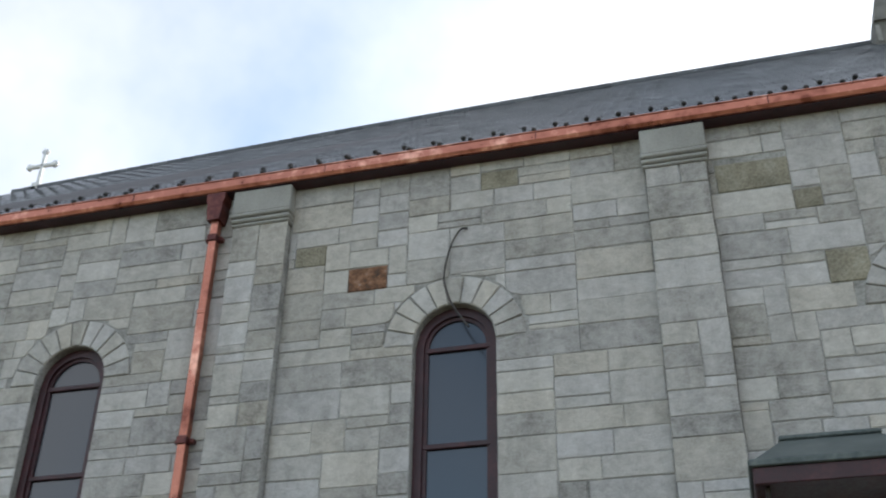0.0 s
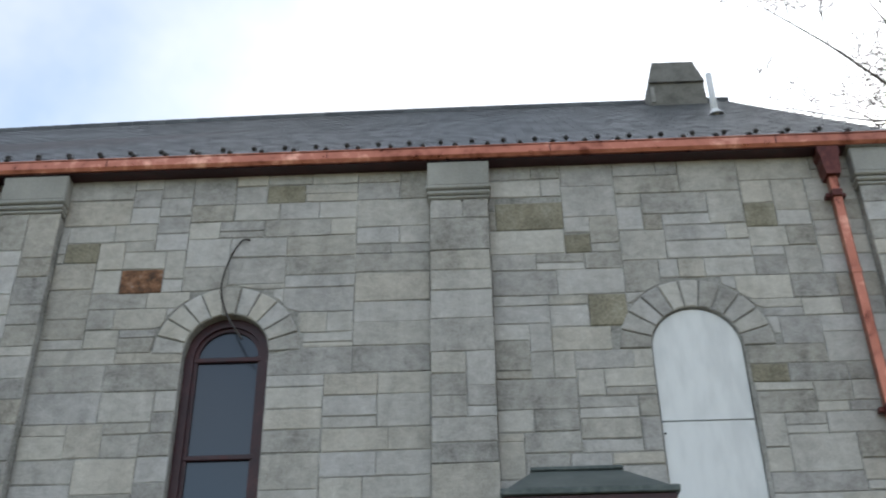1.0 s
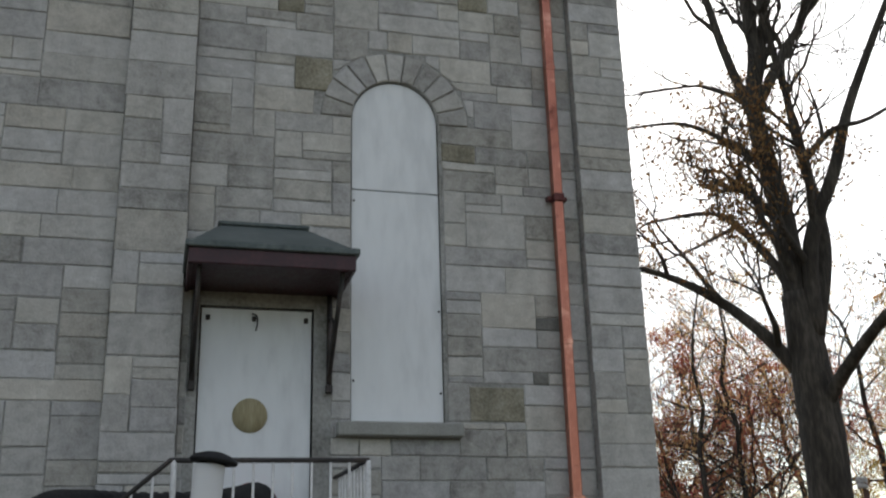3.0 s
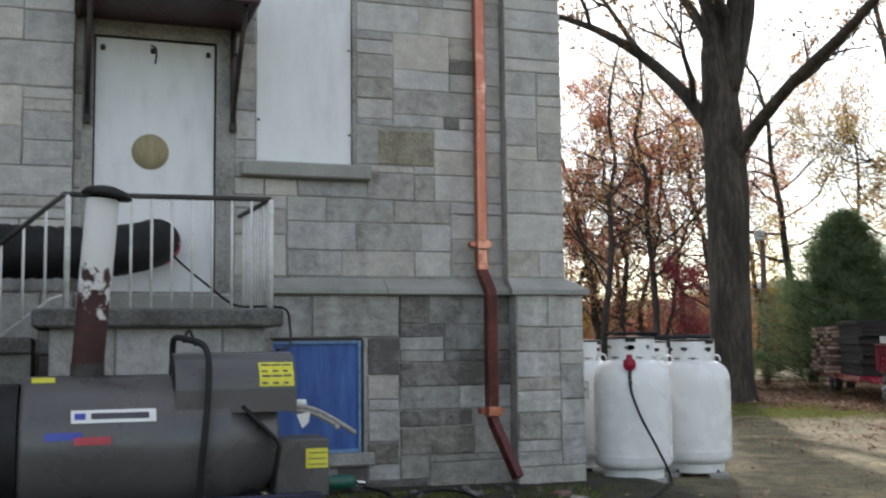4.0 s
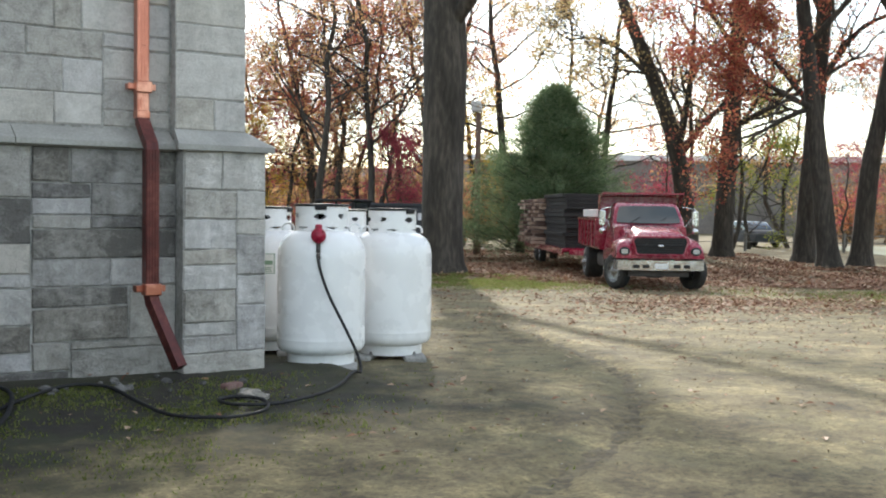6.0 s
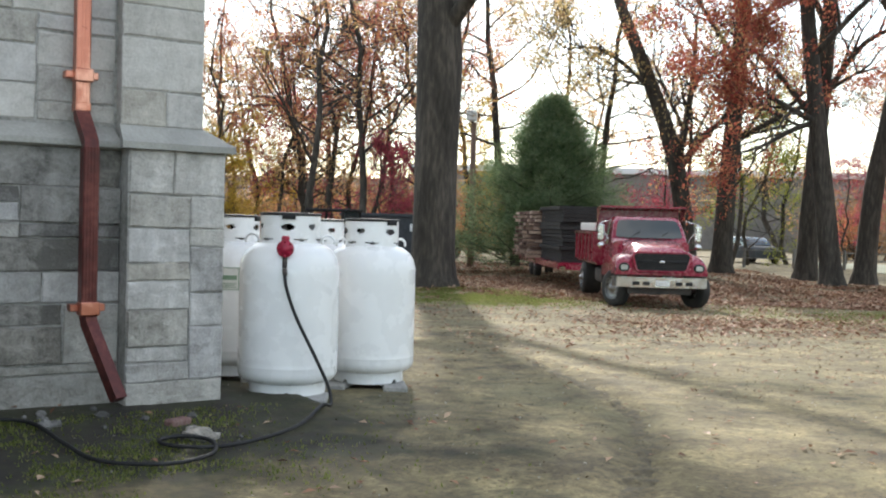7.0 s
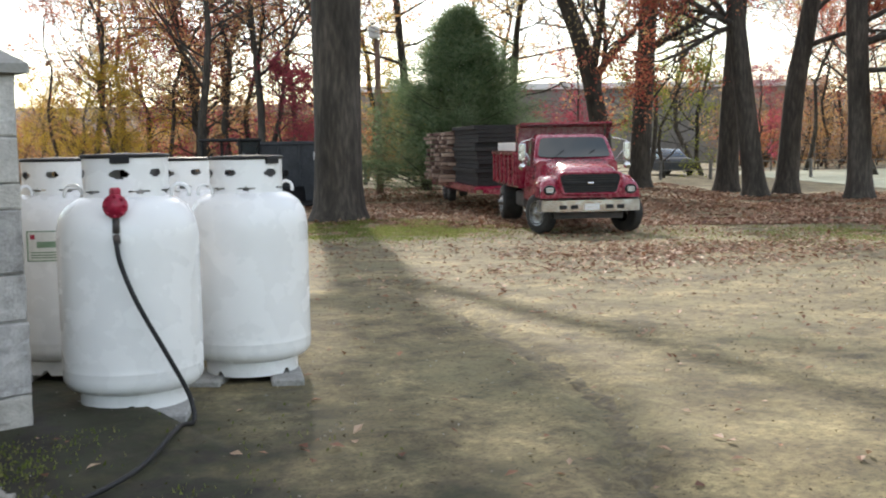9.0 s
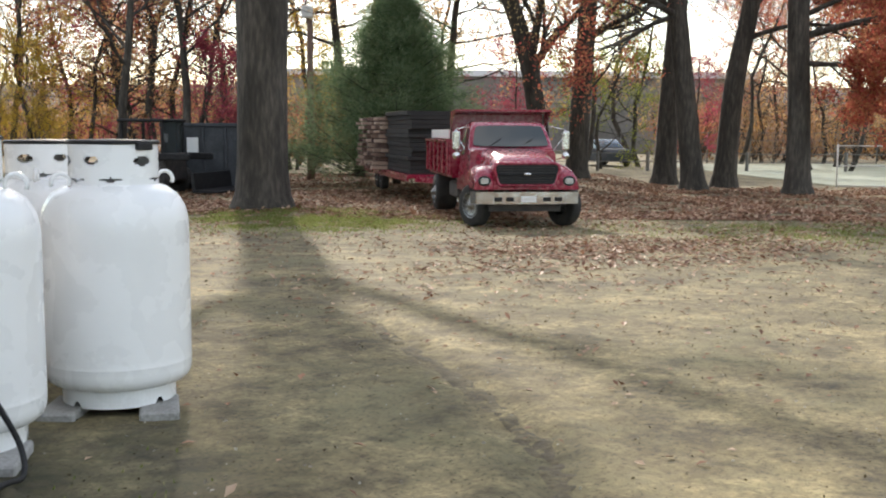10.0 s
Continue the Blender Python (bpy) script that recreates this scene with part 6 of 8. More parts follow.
for k in range(14):
    s = Shape()
    s.box(-1.14 + rt.uniform(-0.06, 0.06), 1.1, 9.1 + rt.uniform(-0.12, 0.12), 13.2, 0.75 + 0.14 * k, 0.882 + 0.14 * k, 0.006)
    part("panel", s, m_darkload, crate)
pile = thing("timber_stack", "stack of weathered timbers with rough pale ends on the trailer", "timber", m=TRAILER)
z = 0.75
for k in range(12):
    tall = rt.uniform(0.11, 0.15)
    y0 = 13.3 + rt.uniform(-0.1, 0.1)
    while y0 < 17.2:
        wide = rt.uniform(0.13, 0.26)
        s = Shape()
        s.box(-1.42 - rt.uniform(-0.12, 0.28), 1.1, y0, y0 + wide, z, z + tall - 0.012, 0.008)
        part("timber", s, m_paletimber if rt.random() < 0.55 else m_timber, pile)
        y0 += wide + rt.uniform(0.06, 0.3)
    z += tall + 0.028
    s = Shape()
    s.box(-1.2, -1.08, 13.2, 17.3, z - 0.035, z - 0.003)
    part("spacer", s, m_timber, pile)


# ---------------------------------------------------------------- yard beyond
def spot_at(right, ahead):
    p = RIGHT * right + AHEAD * ahead
    return p.x, p.y


RIGHT, AHEAD = Vector((0.784, -0.62, 0)), Vector((0.62, 0.784, 0))
YARD = math.degrees(math.atan2(-0.62, 0.784))
m_skip = material("charcoal_steel", [(0.02, 0.023, 0.028), (0.035, 0.04, 0.047), (0.06, 0.066, 0.075)], 0.6, scale=2, fine=18, bump=0.1)
x, y = 17.0, 24.0
skip = thing("dumpster", "large charcoal steel dumpster with small stickers", "dumpster", m=pose(x, y, ground_z(x, y), rz=YARD))
s = Shape()
s.box(-2.4, 1.3, 0.0, 2.2, 0.15, 2.05, 0.02)
part("body", s, m_skip, skip)
s = Shape()
s.box(-2.45, 1.35, -0.05, 2.25, 1.98, 2.1, 0.02)
part("top_rim", s, m_skip, skip)
for k in range(5):
    s = Shape()
    s.box(-1.85 + 0.7 * k, -1.77 + 0.7 * k, -0.07, 0.0, 0.15, 1.98, 0.01)
    part("rib", s, m_skip, skip)
for a, b, c, d_ in ((-1.6, -1.25, 1.1, 1.65), (0.05, 0.25, 1.5, 1.75)):
    s = Shape()
    s.box(a, b, -0.076, -0.071, c, d_)
    part("sticker", s, m_label, skip, "pale paper sticker")
s = Shape()
s.box(-1.8, 1.2, 0.2, 2.0, 0.0, 0.15)
part("runner", s, m_iron, skip)
loader = thing("skid_loader", "dark compact loader with a black bucket", "loader", m=pose(14.9, 23.6, ground_z(14.9, 23.6), rz=YARD + 72))
s = Shape()
s.box(-0.9, 0.5, 0.2, 2.2, 0.35, 1.2, 0.06)
part("body", s, m_iron, loader)
s = Shape()
for a, b in ((-0.8, 0.3), (-0.8, 1.6), (0.45, 0.3), (0.45, 1.6)):
    s.box(a, a + 0.08, b, b + 0.08, 1.2, 2.1, 0.01)
s.box(-0.85, 0.58, 0.25, 1.75, 2.1, 2.2, 0.03)
part("cab_frame", s, m_black, loader)
s = Shape()
s.box(-0.75, 0.45, 0.34, 0.36, 1.2, 2.1)
part("cab_glass", s, m_windscreen, loader)
s = Shape()
s.box(0.5, 0.66, -0.6, 1.9, 1.0, 1.2, 0.03)
s.box(-1.0, -0.86, -0.6, 1.9, 1.0, 1.2, 0.03)
part("lift_arm", s, m_black, loader)
s = Shape()
s.prism([(-1.3, 0.05), (-0.5, 0.05), (-0.45, 0.62), (-0.55, 0.62), (-0.6, 0.14), (-1.3, 0.1)], "x", -0.6, 2.3)
part("bucket", s, m_black, loader)
for a in (-0.95, 0.6):
    for b in (0.5, 1.6):
        wheel(loader, a, b, 0.4, 0.28, m_iron, 1 if a < 0 else -1)

lamp = thing("street_lamp", "wooden pole with a box lamp head", "lamp", m=pose(22.9, 28.4, ground_z(22.9, 28.4), rz=YARD))
s = Shape()
s.tube([(0, 0, -0.2), (0, 0, 6.0)], [0.15, 0.11], 12)
part("pole", s, m_timber, lamp)
s = Shape()
s.box(-0.32, 0.12, -0.3, 0.1, 6.05, 6.5, 0.05)
part("lamp_head", s, m_rail, lamp, "pale grey lamp head")
s = Shape()
s.tube([(0, 0, 5.95), (-0.1, -0.1, 6.1)], 0.04, 6)
part("bracket", s, m_iron, lamp)

# parking area, rail fence, far hall
m_asphalt = material("pale_worn_paving", [(0.24, 0.26, 0.19), (0.3, 0.325, 0.245), (0.36, 0.38, 0.3)], 0.95, scale=0.4, fine=4, bump=0.1)
s = Shape()
def sheet(a0, a1, r0, r1, n=24):
    vs, fs = [], []
    for i in range(n + 1):
        for j in range(n + 1):
            rr = r0 + (r1 - r0) * i / n + (0.5 * noise.noise((i, j, 0)) if j in (0, n) else 0)
            aa = a0 + (a1 - a0) * j / n + (0.4 * noise.noise((i * 0.7, j, 5)) if j == 0 else 0)
            px, py = spot_at(rr, aa)
            vs.append((px, py, ground_z(px, py) + 0.03))
    for i in range(n):
        for j in range(n):
            fs.append((i * (n + 1) + j, (i + 1) * (n + 1) + j, (i + 1) * (n + 1) + j + 1, i * (n + 1) + j + 1))
    return vs, fs
s.add(*sheet(32.0, 57.0, 19.0, 60.0), True)
thing("pavement", "pale worn paved parking area", "paving", shape=s, material=m_asphalt, kind="structure")
m_greywood = material("weathered_grey_rails", [(0.09, 0.085, 0.08), (0.15, 0.145, 0.135), (0.22, 0.215, 0.2)], 0.9, scale=4, fine=20, bump=0.2)
fence = thing("rail_fence", "weathered grey post-and-rail fence along the parking area", "fence")
for k in range(30):
    rx = -8 + k * 2.4
    px, py = spot_at(rx, 47 - 0.06 * rx)
    qx, qy = spot_at(rx + 2.4, 47 - 0.06 * (rx + 2.4))
    s = Shape()
    s.box(px - 0.06, px + 0.06, py - 0.06, py + 0.06, ground_z(px, py) - 0.1, ground_z(px, py) + 0.95)
    part("post", s, m_greywood, fence)
    for h in (0.45, 0.85):
        s = Shape()
        s.tube([(px, py, ground_z(px, py) + h), (qx, qy, ground_z(qx, qy) + h)], 0.055, 4, flat=0.5)
        part("rail", s, m_greywood, fence)
mesh_fence = thing("chain_link_fence", "thin grey chain-link fence at the end of the paving", "fence")
for k in range(16):
    px, py = spot_at(17.5 + k * 2.6, 57.5)
    s = Shape()
    s.tube([(px, py, ground_z(px, py)), (px, py, ground_z(px, py) + 1.9)], 0.04, 6)
    part("post", s, m_greywood, mesh_fence)
wires = Shape()
for h in (0.2, 0.6, 1.0, 1.4, 1.85):
    a, b = spot_at(17.5, 57.5), spot_at(56.5, 57.5)
    wires.tube([(a[0], a[1], ground_z(*a) + h), (b[0], b[1], ground_z(*b) + h)], 0.02, 4)
part("wire", wires, m_greywood, mesh_fence)
gate = thing("fence_panel", "thin pale metal fence panel beside the paving", "fence")
a, b = spot_at(18.9, 31.8), spot_at(21.1, 31.4)
s = Shape()
za = ground_z(*a)
for h in (0.05, 0.75, 1.45):
    s.tube([(a[0], a[1], za + h), (b[0], b[1], za + h)], 0.022, 6)
part("rail", s, m_rail, gate)
for p in (a, b):
    s = Shape()
    s.tube([(p[0], p[1], za - 0.1), (p[0], p[1], za + 1.5)], 0.03, 6)
    part("post", s, m_rail, gate)

def parked_car(right, ahead, paint, label, rz):
    px, py = spot_at(right, ahead)
    c = thing("car", label, "car", "parked cars", m=pose(px, py, ground_z(px, py), rz=YARD + rz))
    part("body", loft([section(-2.1, 0.8, 0.35, 0.75, 0.1, 0.95), section(-1.9, 0.88, 0.3, 0.92, 0.12, 0.95), section(-0.9, 0.9, 0.3, 1.0, 0.12, 0.95), section(0.9, 0.9, 0.3, 1.02, 0.12, 0.95), section(2.0, 0.88, 0.3, 0.95, 0.12, 0.95), section(2.2, 0.82, 0.4, 0.8, 0.1, 0.95)]), paint, c)
    part("cabin", loft([section(-0.95, 0.82, 0.98, 1.02, 0.02, 0.95), section(-0.4, 0.82, 0.95, 1.45, 0.1, 0.85), section(0.9, 0.82, 0.95, 1.48, 0.1, 0.85), section(1.6, 0.82, 0.95, 1.04, 0.02, 0.95)]), m_windscreen, c)
    for sd in (-0.8, 0.8):
        for yy in (-1.3, 1.3):
            wheel(c, sd, yy, 0.32, 0.2, m_chrome, 1 if sd < 0 else -1)
    return c


parked_car(15.6, 54.0, m_skip, "dark parked car beyond the fence", 14)
parked_car(8.0, 58, m_label, "white parked car far behind the fence", 90)
parked_car(-9.0, 60, m_label, "white parked car among the trees", 85)

m_hall = material("tan_hall_wall", [(0.15, 0.14, 0.125), (0.2, 0.185, 0.165), (0.25, 0.23, 0.21)], 0.9, scale=0.3, fine=4, bump=0.1)
hx, hy = spot_at(14, 95)
hall = thing("warehouse", "long low tan warehouse with pale flat roof edge", "warehouse", m=pose(hx, hy, -1.5, rz=YARD))
s = Shape()
s.box(-22, 26, 0, 20, 0, 8.0)
part("wall", s, m_hall, hall)
s = Shape()
s.box(-22.3, 26.3, -0.3, 20.3, 8.0, 8.6, 0.05)
part("roof", s, m_label, hall, "pale flat roof edge")
# wooded hills closing the view
m_hill = material("far_wooded_hill", [(0.03, 0.026, 0.024), (0.055, 0.045, 0.04), (0.09, 0.065, 0.05)], 1.0, scale=0.06, fine=0.5, bump=0.6, depth=2.0, spread=0.55)
hill = Shape()
n = 120
vs, fs = [], []
for k in range(n + 1):
    a = math.pi * (2.0 * k / n)
    for r, h in ((170, -1), (200, 6), (240, 11.5), (300, 15.5), (420, 12)):
        hh = h * (0.85 + 0.3 * noise.noise((math.cos(a) * 2.2, math.sin(a) * 2.2, 1.0))) + (0.9 * noise.noise((a * 40, r, 0)) if h > 5 else 0)
        vs.append((math.cos(a) * r, math.sin(a) * r, hh))
for k in range(n):
    fs += [(k * 5 + i, (k + 1) * 5 + i, (k + 1) * 5 + i + 1, k * 5 + i + 1) for i in range(4)]
hill.add(vs, fs, True)
thing("backdrop", "distant wooded hills in autumn haze", "hills", shape=hill, material=m_hill, kind="structure")

# the dark pine behind the trailer
def pine(x, y, h, half, seed):
    rng = random.Random(seed)
    t = thing("pine_tree", "dense dark green pine with soft needles", "tree", m=pose(x, y, ground_z(x, y)))
    s = Shape()
    s.tube([(0, 0, -0.2), (0.05, 0, h * 0.5), (0, 0, h)], [0.16, 0.1, 0.02], 8)
    part("trunk", s, m_bark, t)
    tips, b = [], Shape()
    for k in range(250):
        f = 0.03 + 0.96 * (k / 249)
        reach = half * (1 - f) ** 0.84 * rng.uniform(0.5, 1.22) + 0.12
        a = k * 2.4 + rng.uniform(-0.5, 0.5)
        z = h * f
        out, across = Vector((math.cos(a), math.sin(a), 0)), Vector((-math.sin(a), math.cos(a), 0))
        pts = [Vector((0, 0, z)), out * reach * 0.5 + Vector((0, 0, z + reach * 0.03)), out * reach + Vector((0, 0, z + reach * rng.uniform(0.08, 0.3)))]
        b.tube(pts, [0.03, 0.02, 0.006], 4)
        for j in range(9):
            q = pts[0].lerp(pts[2], 0.25 + 0.75 * j / 8)
            side_ = reach * 0.28 * (1.1 - j / 9)
            for e_ in (-1, -0.5, 0, 0.5, 1):
                tips.append((q + across * side_ * e_ + out * abs(e_) * side_ * 0.5, out + across * e_ * 0.8 + Vector((0, 0, 0.35))))
    part("bough", b, m_bark, t)
    n = len(tips) * 8
    gen = np.random.default_rng(seed)
    pick = gen.integers(0, len(tips), n)
    at = np.array([tuple(p[0]) for p in tips])[pick] + gen.normal(0, 0.16, (n, 3))
    u = gen.normal(0, 0.6, (n, 3)) + np.array([tuple(p[1]) for p in tips])[pick] * 0.6
    u /= np.linalg.norm(u, axis=1)[:, None]
    w = np.cross(u, gen.normal(0, 1, (n, 3)))
    w /= np.linalg.norm(w, axis=1)[:, None]
    sh = Shape()
    sh.v = np.stack([at - w * 0.012, at + w * 0.012, at + u * 0.26], 1).reshape(-1, 3).tolist()
    sh.f = np.arange(3 * n).reshape(-1, 3).tolist()
    sh.smooth = [False]
    part("needles", sh, m_needle, t)


# ---------------------------------------------------------------- leaves and grass on the ground
def drift(x, y):
    """How readily leaves gather at a spot, 0 to 1, in streaks along the drive."""
    a, b = 0.784 * x - 0.62 * y, 0.62 * x + 0.784 * y
    return 0.5 + 0.9 * noise.noise((a * 0.28, b * 0.75, 6.0)) + 0.6 * noise.noise((a * 0.9, b * 2.1, 2.0))


def litter(name, label, material_, n, seed, place, size, flat=0.16, category="leaves"):
    gen = np.random.default_rng(seed)
    pts = []
    while len(pts) < n:
        p_ = place(gen)
        if category != "leaves" or gen.random() < 0.06 + drift(*p_):
            pts.append(p_)
    pts = np.array(pts)
    at = np.array([(x, y, ground_z(x, y) + 0.012) for x, y in pts])
    u = gen.normal(0, 1, (n, 3)) * (1, 1, flat)
    u /= np.linalg.norm(u, axis=1)[:, None]
    up = gen.normal(0, flat, (n, 3)) + (0, 0, 1)
    w = np.cross(up, u)
    w /= np.linalg.norm(w, axis=1)[:, None]
    k = np.cross(u, w)
    s = gen.uniform(0.5, 1.25, (n, 1)) * size
    at[:, 2] += np.abs(u[:, 2]) * s[:, 0] * 0.6
    v = np.stack([at - u * s, at + w * s * 0.6 + k * s * 0.25, at + u * s, at - w * s * 0.6 + k * s * 0.2], 1).reshape(-1, 3)
    sh = Shape()
    sh.v, sh.f, sh.smooth = v.tolist(), np.arange(4 * n).reshape(-1, 4).tolist(), [False]
    return thing(name, label, category, shape=sh, material=material_, kind="stuff")


def in_view(r0, r1, a0, a1, power=1.0):
    def place(gen):
        return spot_at(r0 + (r1 - r0) * gen.random(), a0 + (a1 - a0) * gen.random() ** power)
    return place


# ---------------------------------------------------------------- trees


def leaf_material(name, colours, through_light=0.68, gloss=0.0):
    ma = bpy.data.materials.new(name)
    ma.use_nodes = True
    nt = ma.node_tree
    N, L = nt.nodes, nt.links.new
    N.remove(N["Principled BSDF"])
    geo = N.new("ShaderNodeNewGeometry")
    ramp = N.new("ShaderNodeValToRGB")
    L(geo.outputs["Random Per Island"], ramp.inputs[0])
    e = ramp.color_ramp.elements
    e[0].color, e[1].color = (*colours[0], 1), (*colours[-1], 1)
    for i, c in enumerate(colours[1:-1]):
        e.new((i + 1) / (len(colours) - 1)).color = (*c, 1)
    d, t, mix = N.new("ShaderNodeBsdfDiffuse"), N.new("ShaderNodeBsdfTranslucent"), N.new("ShaderNodeMixShader")
    L(ramp.outputs[0], d.inputs[0])
    L(ramp.outputs[0], t.inputs[0])
    mix.inputs[0].default_value = through_light
    L(d.outputs[0], mix.inputs[1])
    L(t.outputs[0], mix.inputs[2])
    shader = mix
    if gloss:
        shine, shader = N.new("ShaderNodeBsdfGlossy"), N.new("ShaderNodeMixShader")
        shine.inputs["Roughness"].default_value = 0.45
        shader.inputs[0].default_value = gloss
        L(mix.outputs[0], shader.inputs[1])
        L(shine.outputs[0], shader.inputs[2])
    L(shader.outputs[0], N["Material Output"].inputs[0])
    return ma


m_leaf_brown = leaf_material("russet_oak_leaves", [(0.26, 0.12, 0.05), (0.38, 0.2, 0.08), (0.44, 0.29, 0.12), (0.3, 0.22, 0.1)])
m_leaf_oak = leaf_material("dry_oak_leaves", [(0.14, 0.075, 0.035), (0.24, 0.13, 0.06), (0.32, 0.2, 0.09), (0.2, 0.13, 0.06)], 0.5)
m_leaf_haze = leaf_material("dull_rust_leaves", [(0.24, 0.13, 0.1), (0.32, 0.2, 0.14), (0.36, 0.27, 0.19), (0.22, 0.16, 0.13)], 0.5)
m_leaf_orange = leaf_material("orange_leaves", [(0.54, 0.27, 0.11), (0.62, 0.38, 0.16), (0.64, 0.48, 0.24), (0.5, 0.19, 0.1)], 0.74)
m_leaf_red = leaf_material("red_leaves", [(0.37, 0.09, 0.075), (0.45, 0.13, 0.09), (0.52, 0.27, 0.14), (0.31, 0.06, 0.065)], 0.7)
m_leaf_crimson = leaf_material("crimson_leaves", [(0.3, 0.05, 0.085), (0.38, 0.075, 0.12), (0.4, 0.12, 0.11)], 0.74)
m_leaf_gold = leaf_material("dull_golden_leaves", [(0.55, 0.39, 0.17), (0.66, 0.5, 0.25), (0.62, 0.51, 0.25), (0.52, 0.42, 0.19), (0.54, 0.3, 0.14)], 0.74)
m_leaf_yellow = leaf_material("yellow_leaves", [(0.48, 0.3, 0.04), (0.56, 0.4, 0.06), (0.4, 0.33, 0.08), (0.5, 0.26, 0.04)])
m_leaf_green = leaf_material("yellow_green_leaves", [(0.2, 0.24, 0.05), (0.28, 0.3, 0.07), (0.34, 0.32, 0.08), (0.15, 0.2, 0.05)])
m_needle = leaf_material("pine_needles", [(0.1, 0.16, 0.085), (0.16, 0.23, 0.12), (0.22, 0.29, 0.16), (0.28, 0.34, 0.21)])


def grow(shape, start, way, length, r, level, rng, tips, droop=0.0, bend=0.16, sides=6, spread=(32, 62), kids=(3, 5), least=0.006):
    """A limb that tapers and bends, with smaller limbs along it; the ends go into tips."""
    n = max(3, int(4 + length * 0.8)) if level > 1 else 4
    pts, rs, p, d = [start], [r], Vector(start), Vector(way).normalized()
    for k in range(n):
        d = (d + Vector((rng.gauss(0, bend), rng.gauss(0, bend), rng.gauss(0, bend) - droop + 0.03))).normalized()
        p = p + d * (length / n)
        pts.append(p.copy())
        rs.append(max(least, r * (1 - 0.75 * (k + 1) / n)))
    shape.tube(pts, rs, max(3, sides), caps=False)
    if level <= 1:
        tips += [(pts[i], d) for i in range(1, len(pts))]
    if level <= 0:
        return
    count = rng.randint(*kids) + (1 if level > 2 else 0)
    for c in range(count):
        t = rng.uniform(0.3, 0.98) if c else 1.0
        i = min(len(pts) - 2, int(t * (len(pts) - 1)))
        f = t * (len(pts) - 1) - i
        q = pts[i].lerp(pts[i + 1], min(1, f))
        axis = (pts[i + 1] - pts[i]).normalized()
        out = axis.orthogonal().normalized()
        out.rotate(Matrix.Rotation(rng.uniform(0, 2 * math.pi), 3, axis))
        a = radians(rng.uniform(*spread)) * (0.5 if c == 0 else 1)
        way2 = axis * math.cos(a) + out * math.sin(a) + Vector((0, 0, 0.12))
        grow(shape, q, way2, length * rng.uniform(0.5, 0.75), max(least, min(r * 0.55, rs[i] * 0.75)), level - 1, rng, tips, droop, bend * 1.1, sides - 1, spread, kids, least)


def leaves(tips, per, size, scatter, rng):
    """Many small bent leaves round the ends of the twigs."""
    n = int(len(tips) * per)
    gen = np.random.default_rng(rng.randint(0, 9999))
    weight = gen.random(len(tips)) ** 5  # leaves hang in sprays, some twigs nearly bare
    at = np.array([tuple(tips[i][0]) for i in gen.choice(len(tips), n, p=weight / weight.sum())])
    at = at + gen.normal(0, scatter, (n, 3))
    u = gen.normal(0, 1, (n, 3))
    u /= np.linalg.norm(u, axis=1)[:, None]
    w = np.cross(u, gen.normal(0, 1, (n, 3)))
    w /= np.linalg.norm(w, axis=1)[:, None]
    k = np.cross(u, w)
    s = gen.uniform(0.6, 1.3, (n, 1)) * size
    v = np.stack([at - u * s, at + w * s * 0.55 + k * s * 0.15, at + u * s, at - w * s * 0.55 + k * s * 0.2], 1).reshape(-1, 3)
    f = np.arange(4 * n).reshape(-1, 4)
    sh = Shape()
    sh.v, sh.f, sh.smooth = v.tolist(), f.tolist(), [False]
    return sh


def flare(points, radii):
    """A trunk's rings widened at the foot."""
    return [r * (1 + 0.42 * math.exp(-max(0, p[2] - points[0][2]) / 0.35)) for p, r in zip(points, radii)]


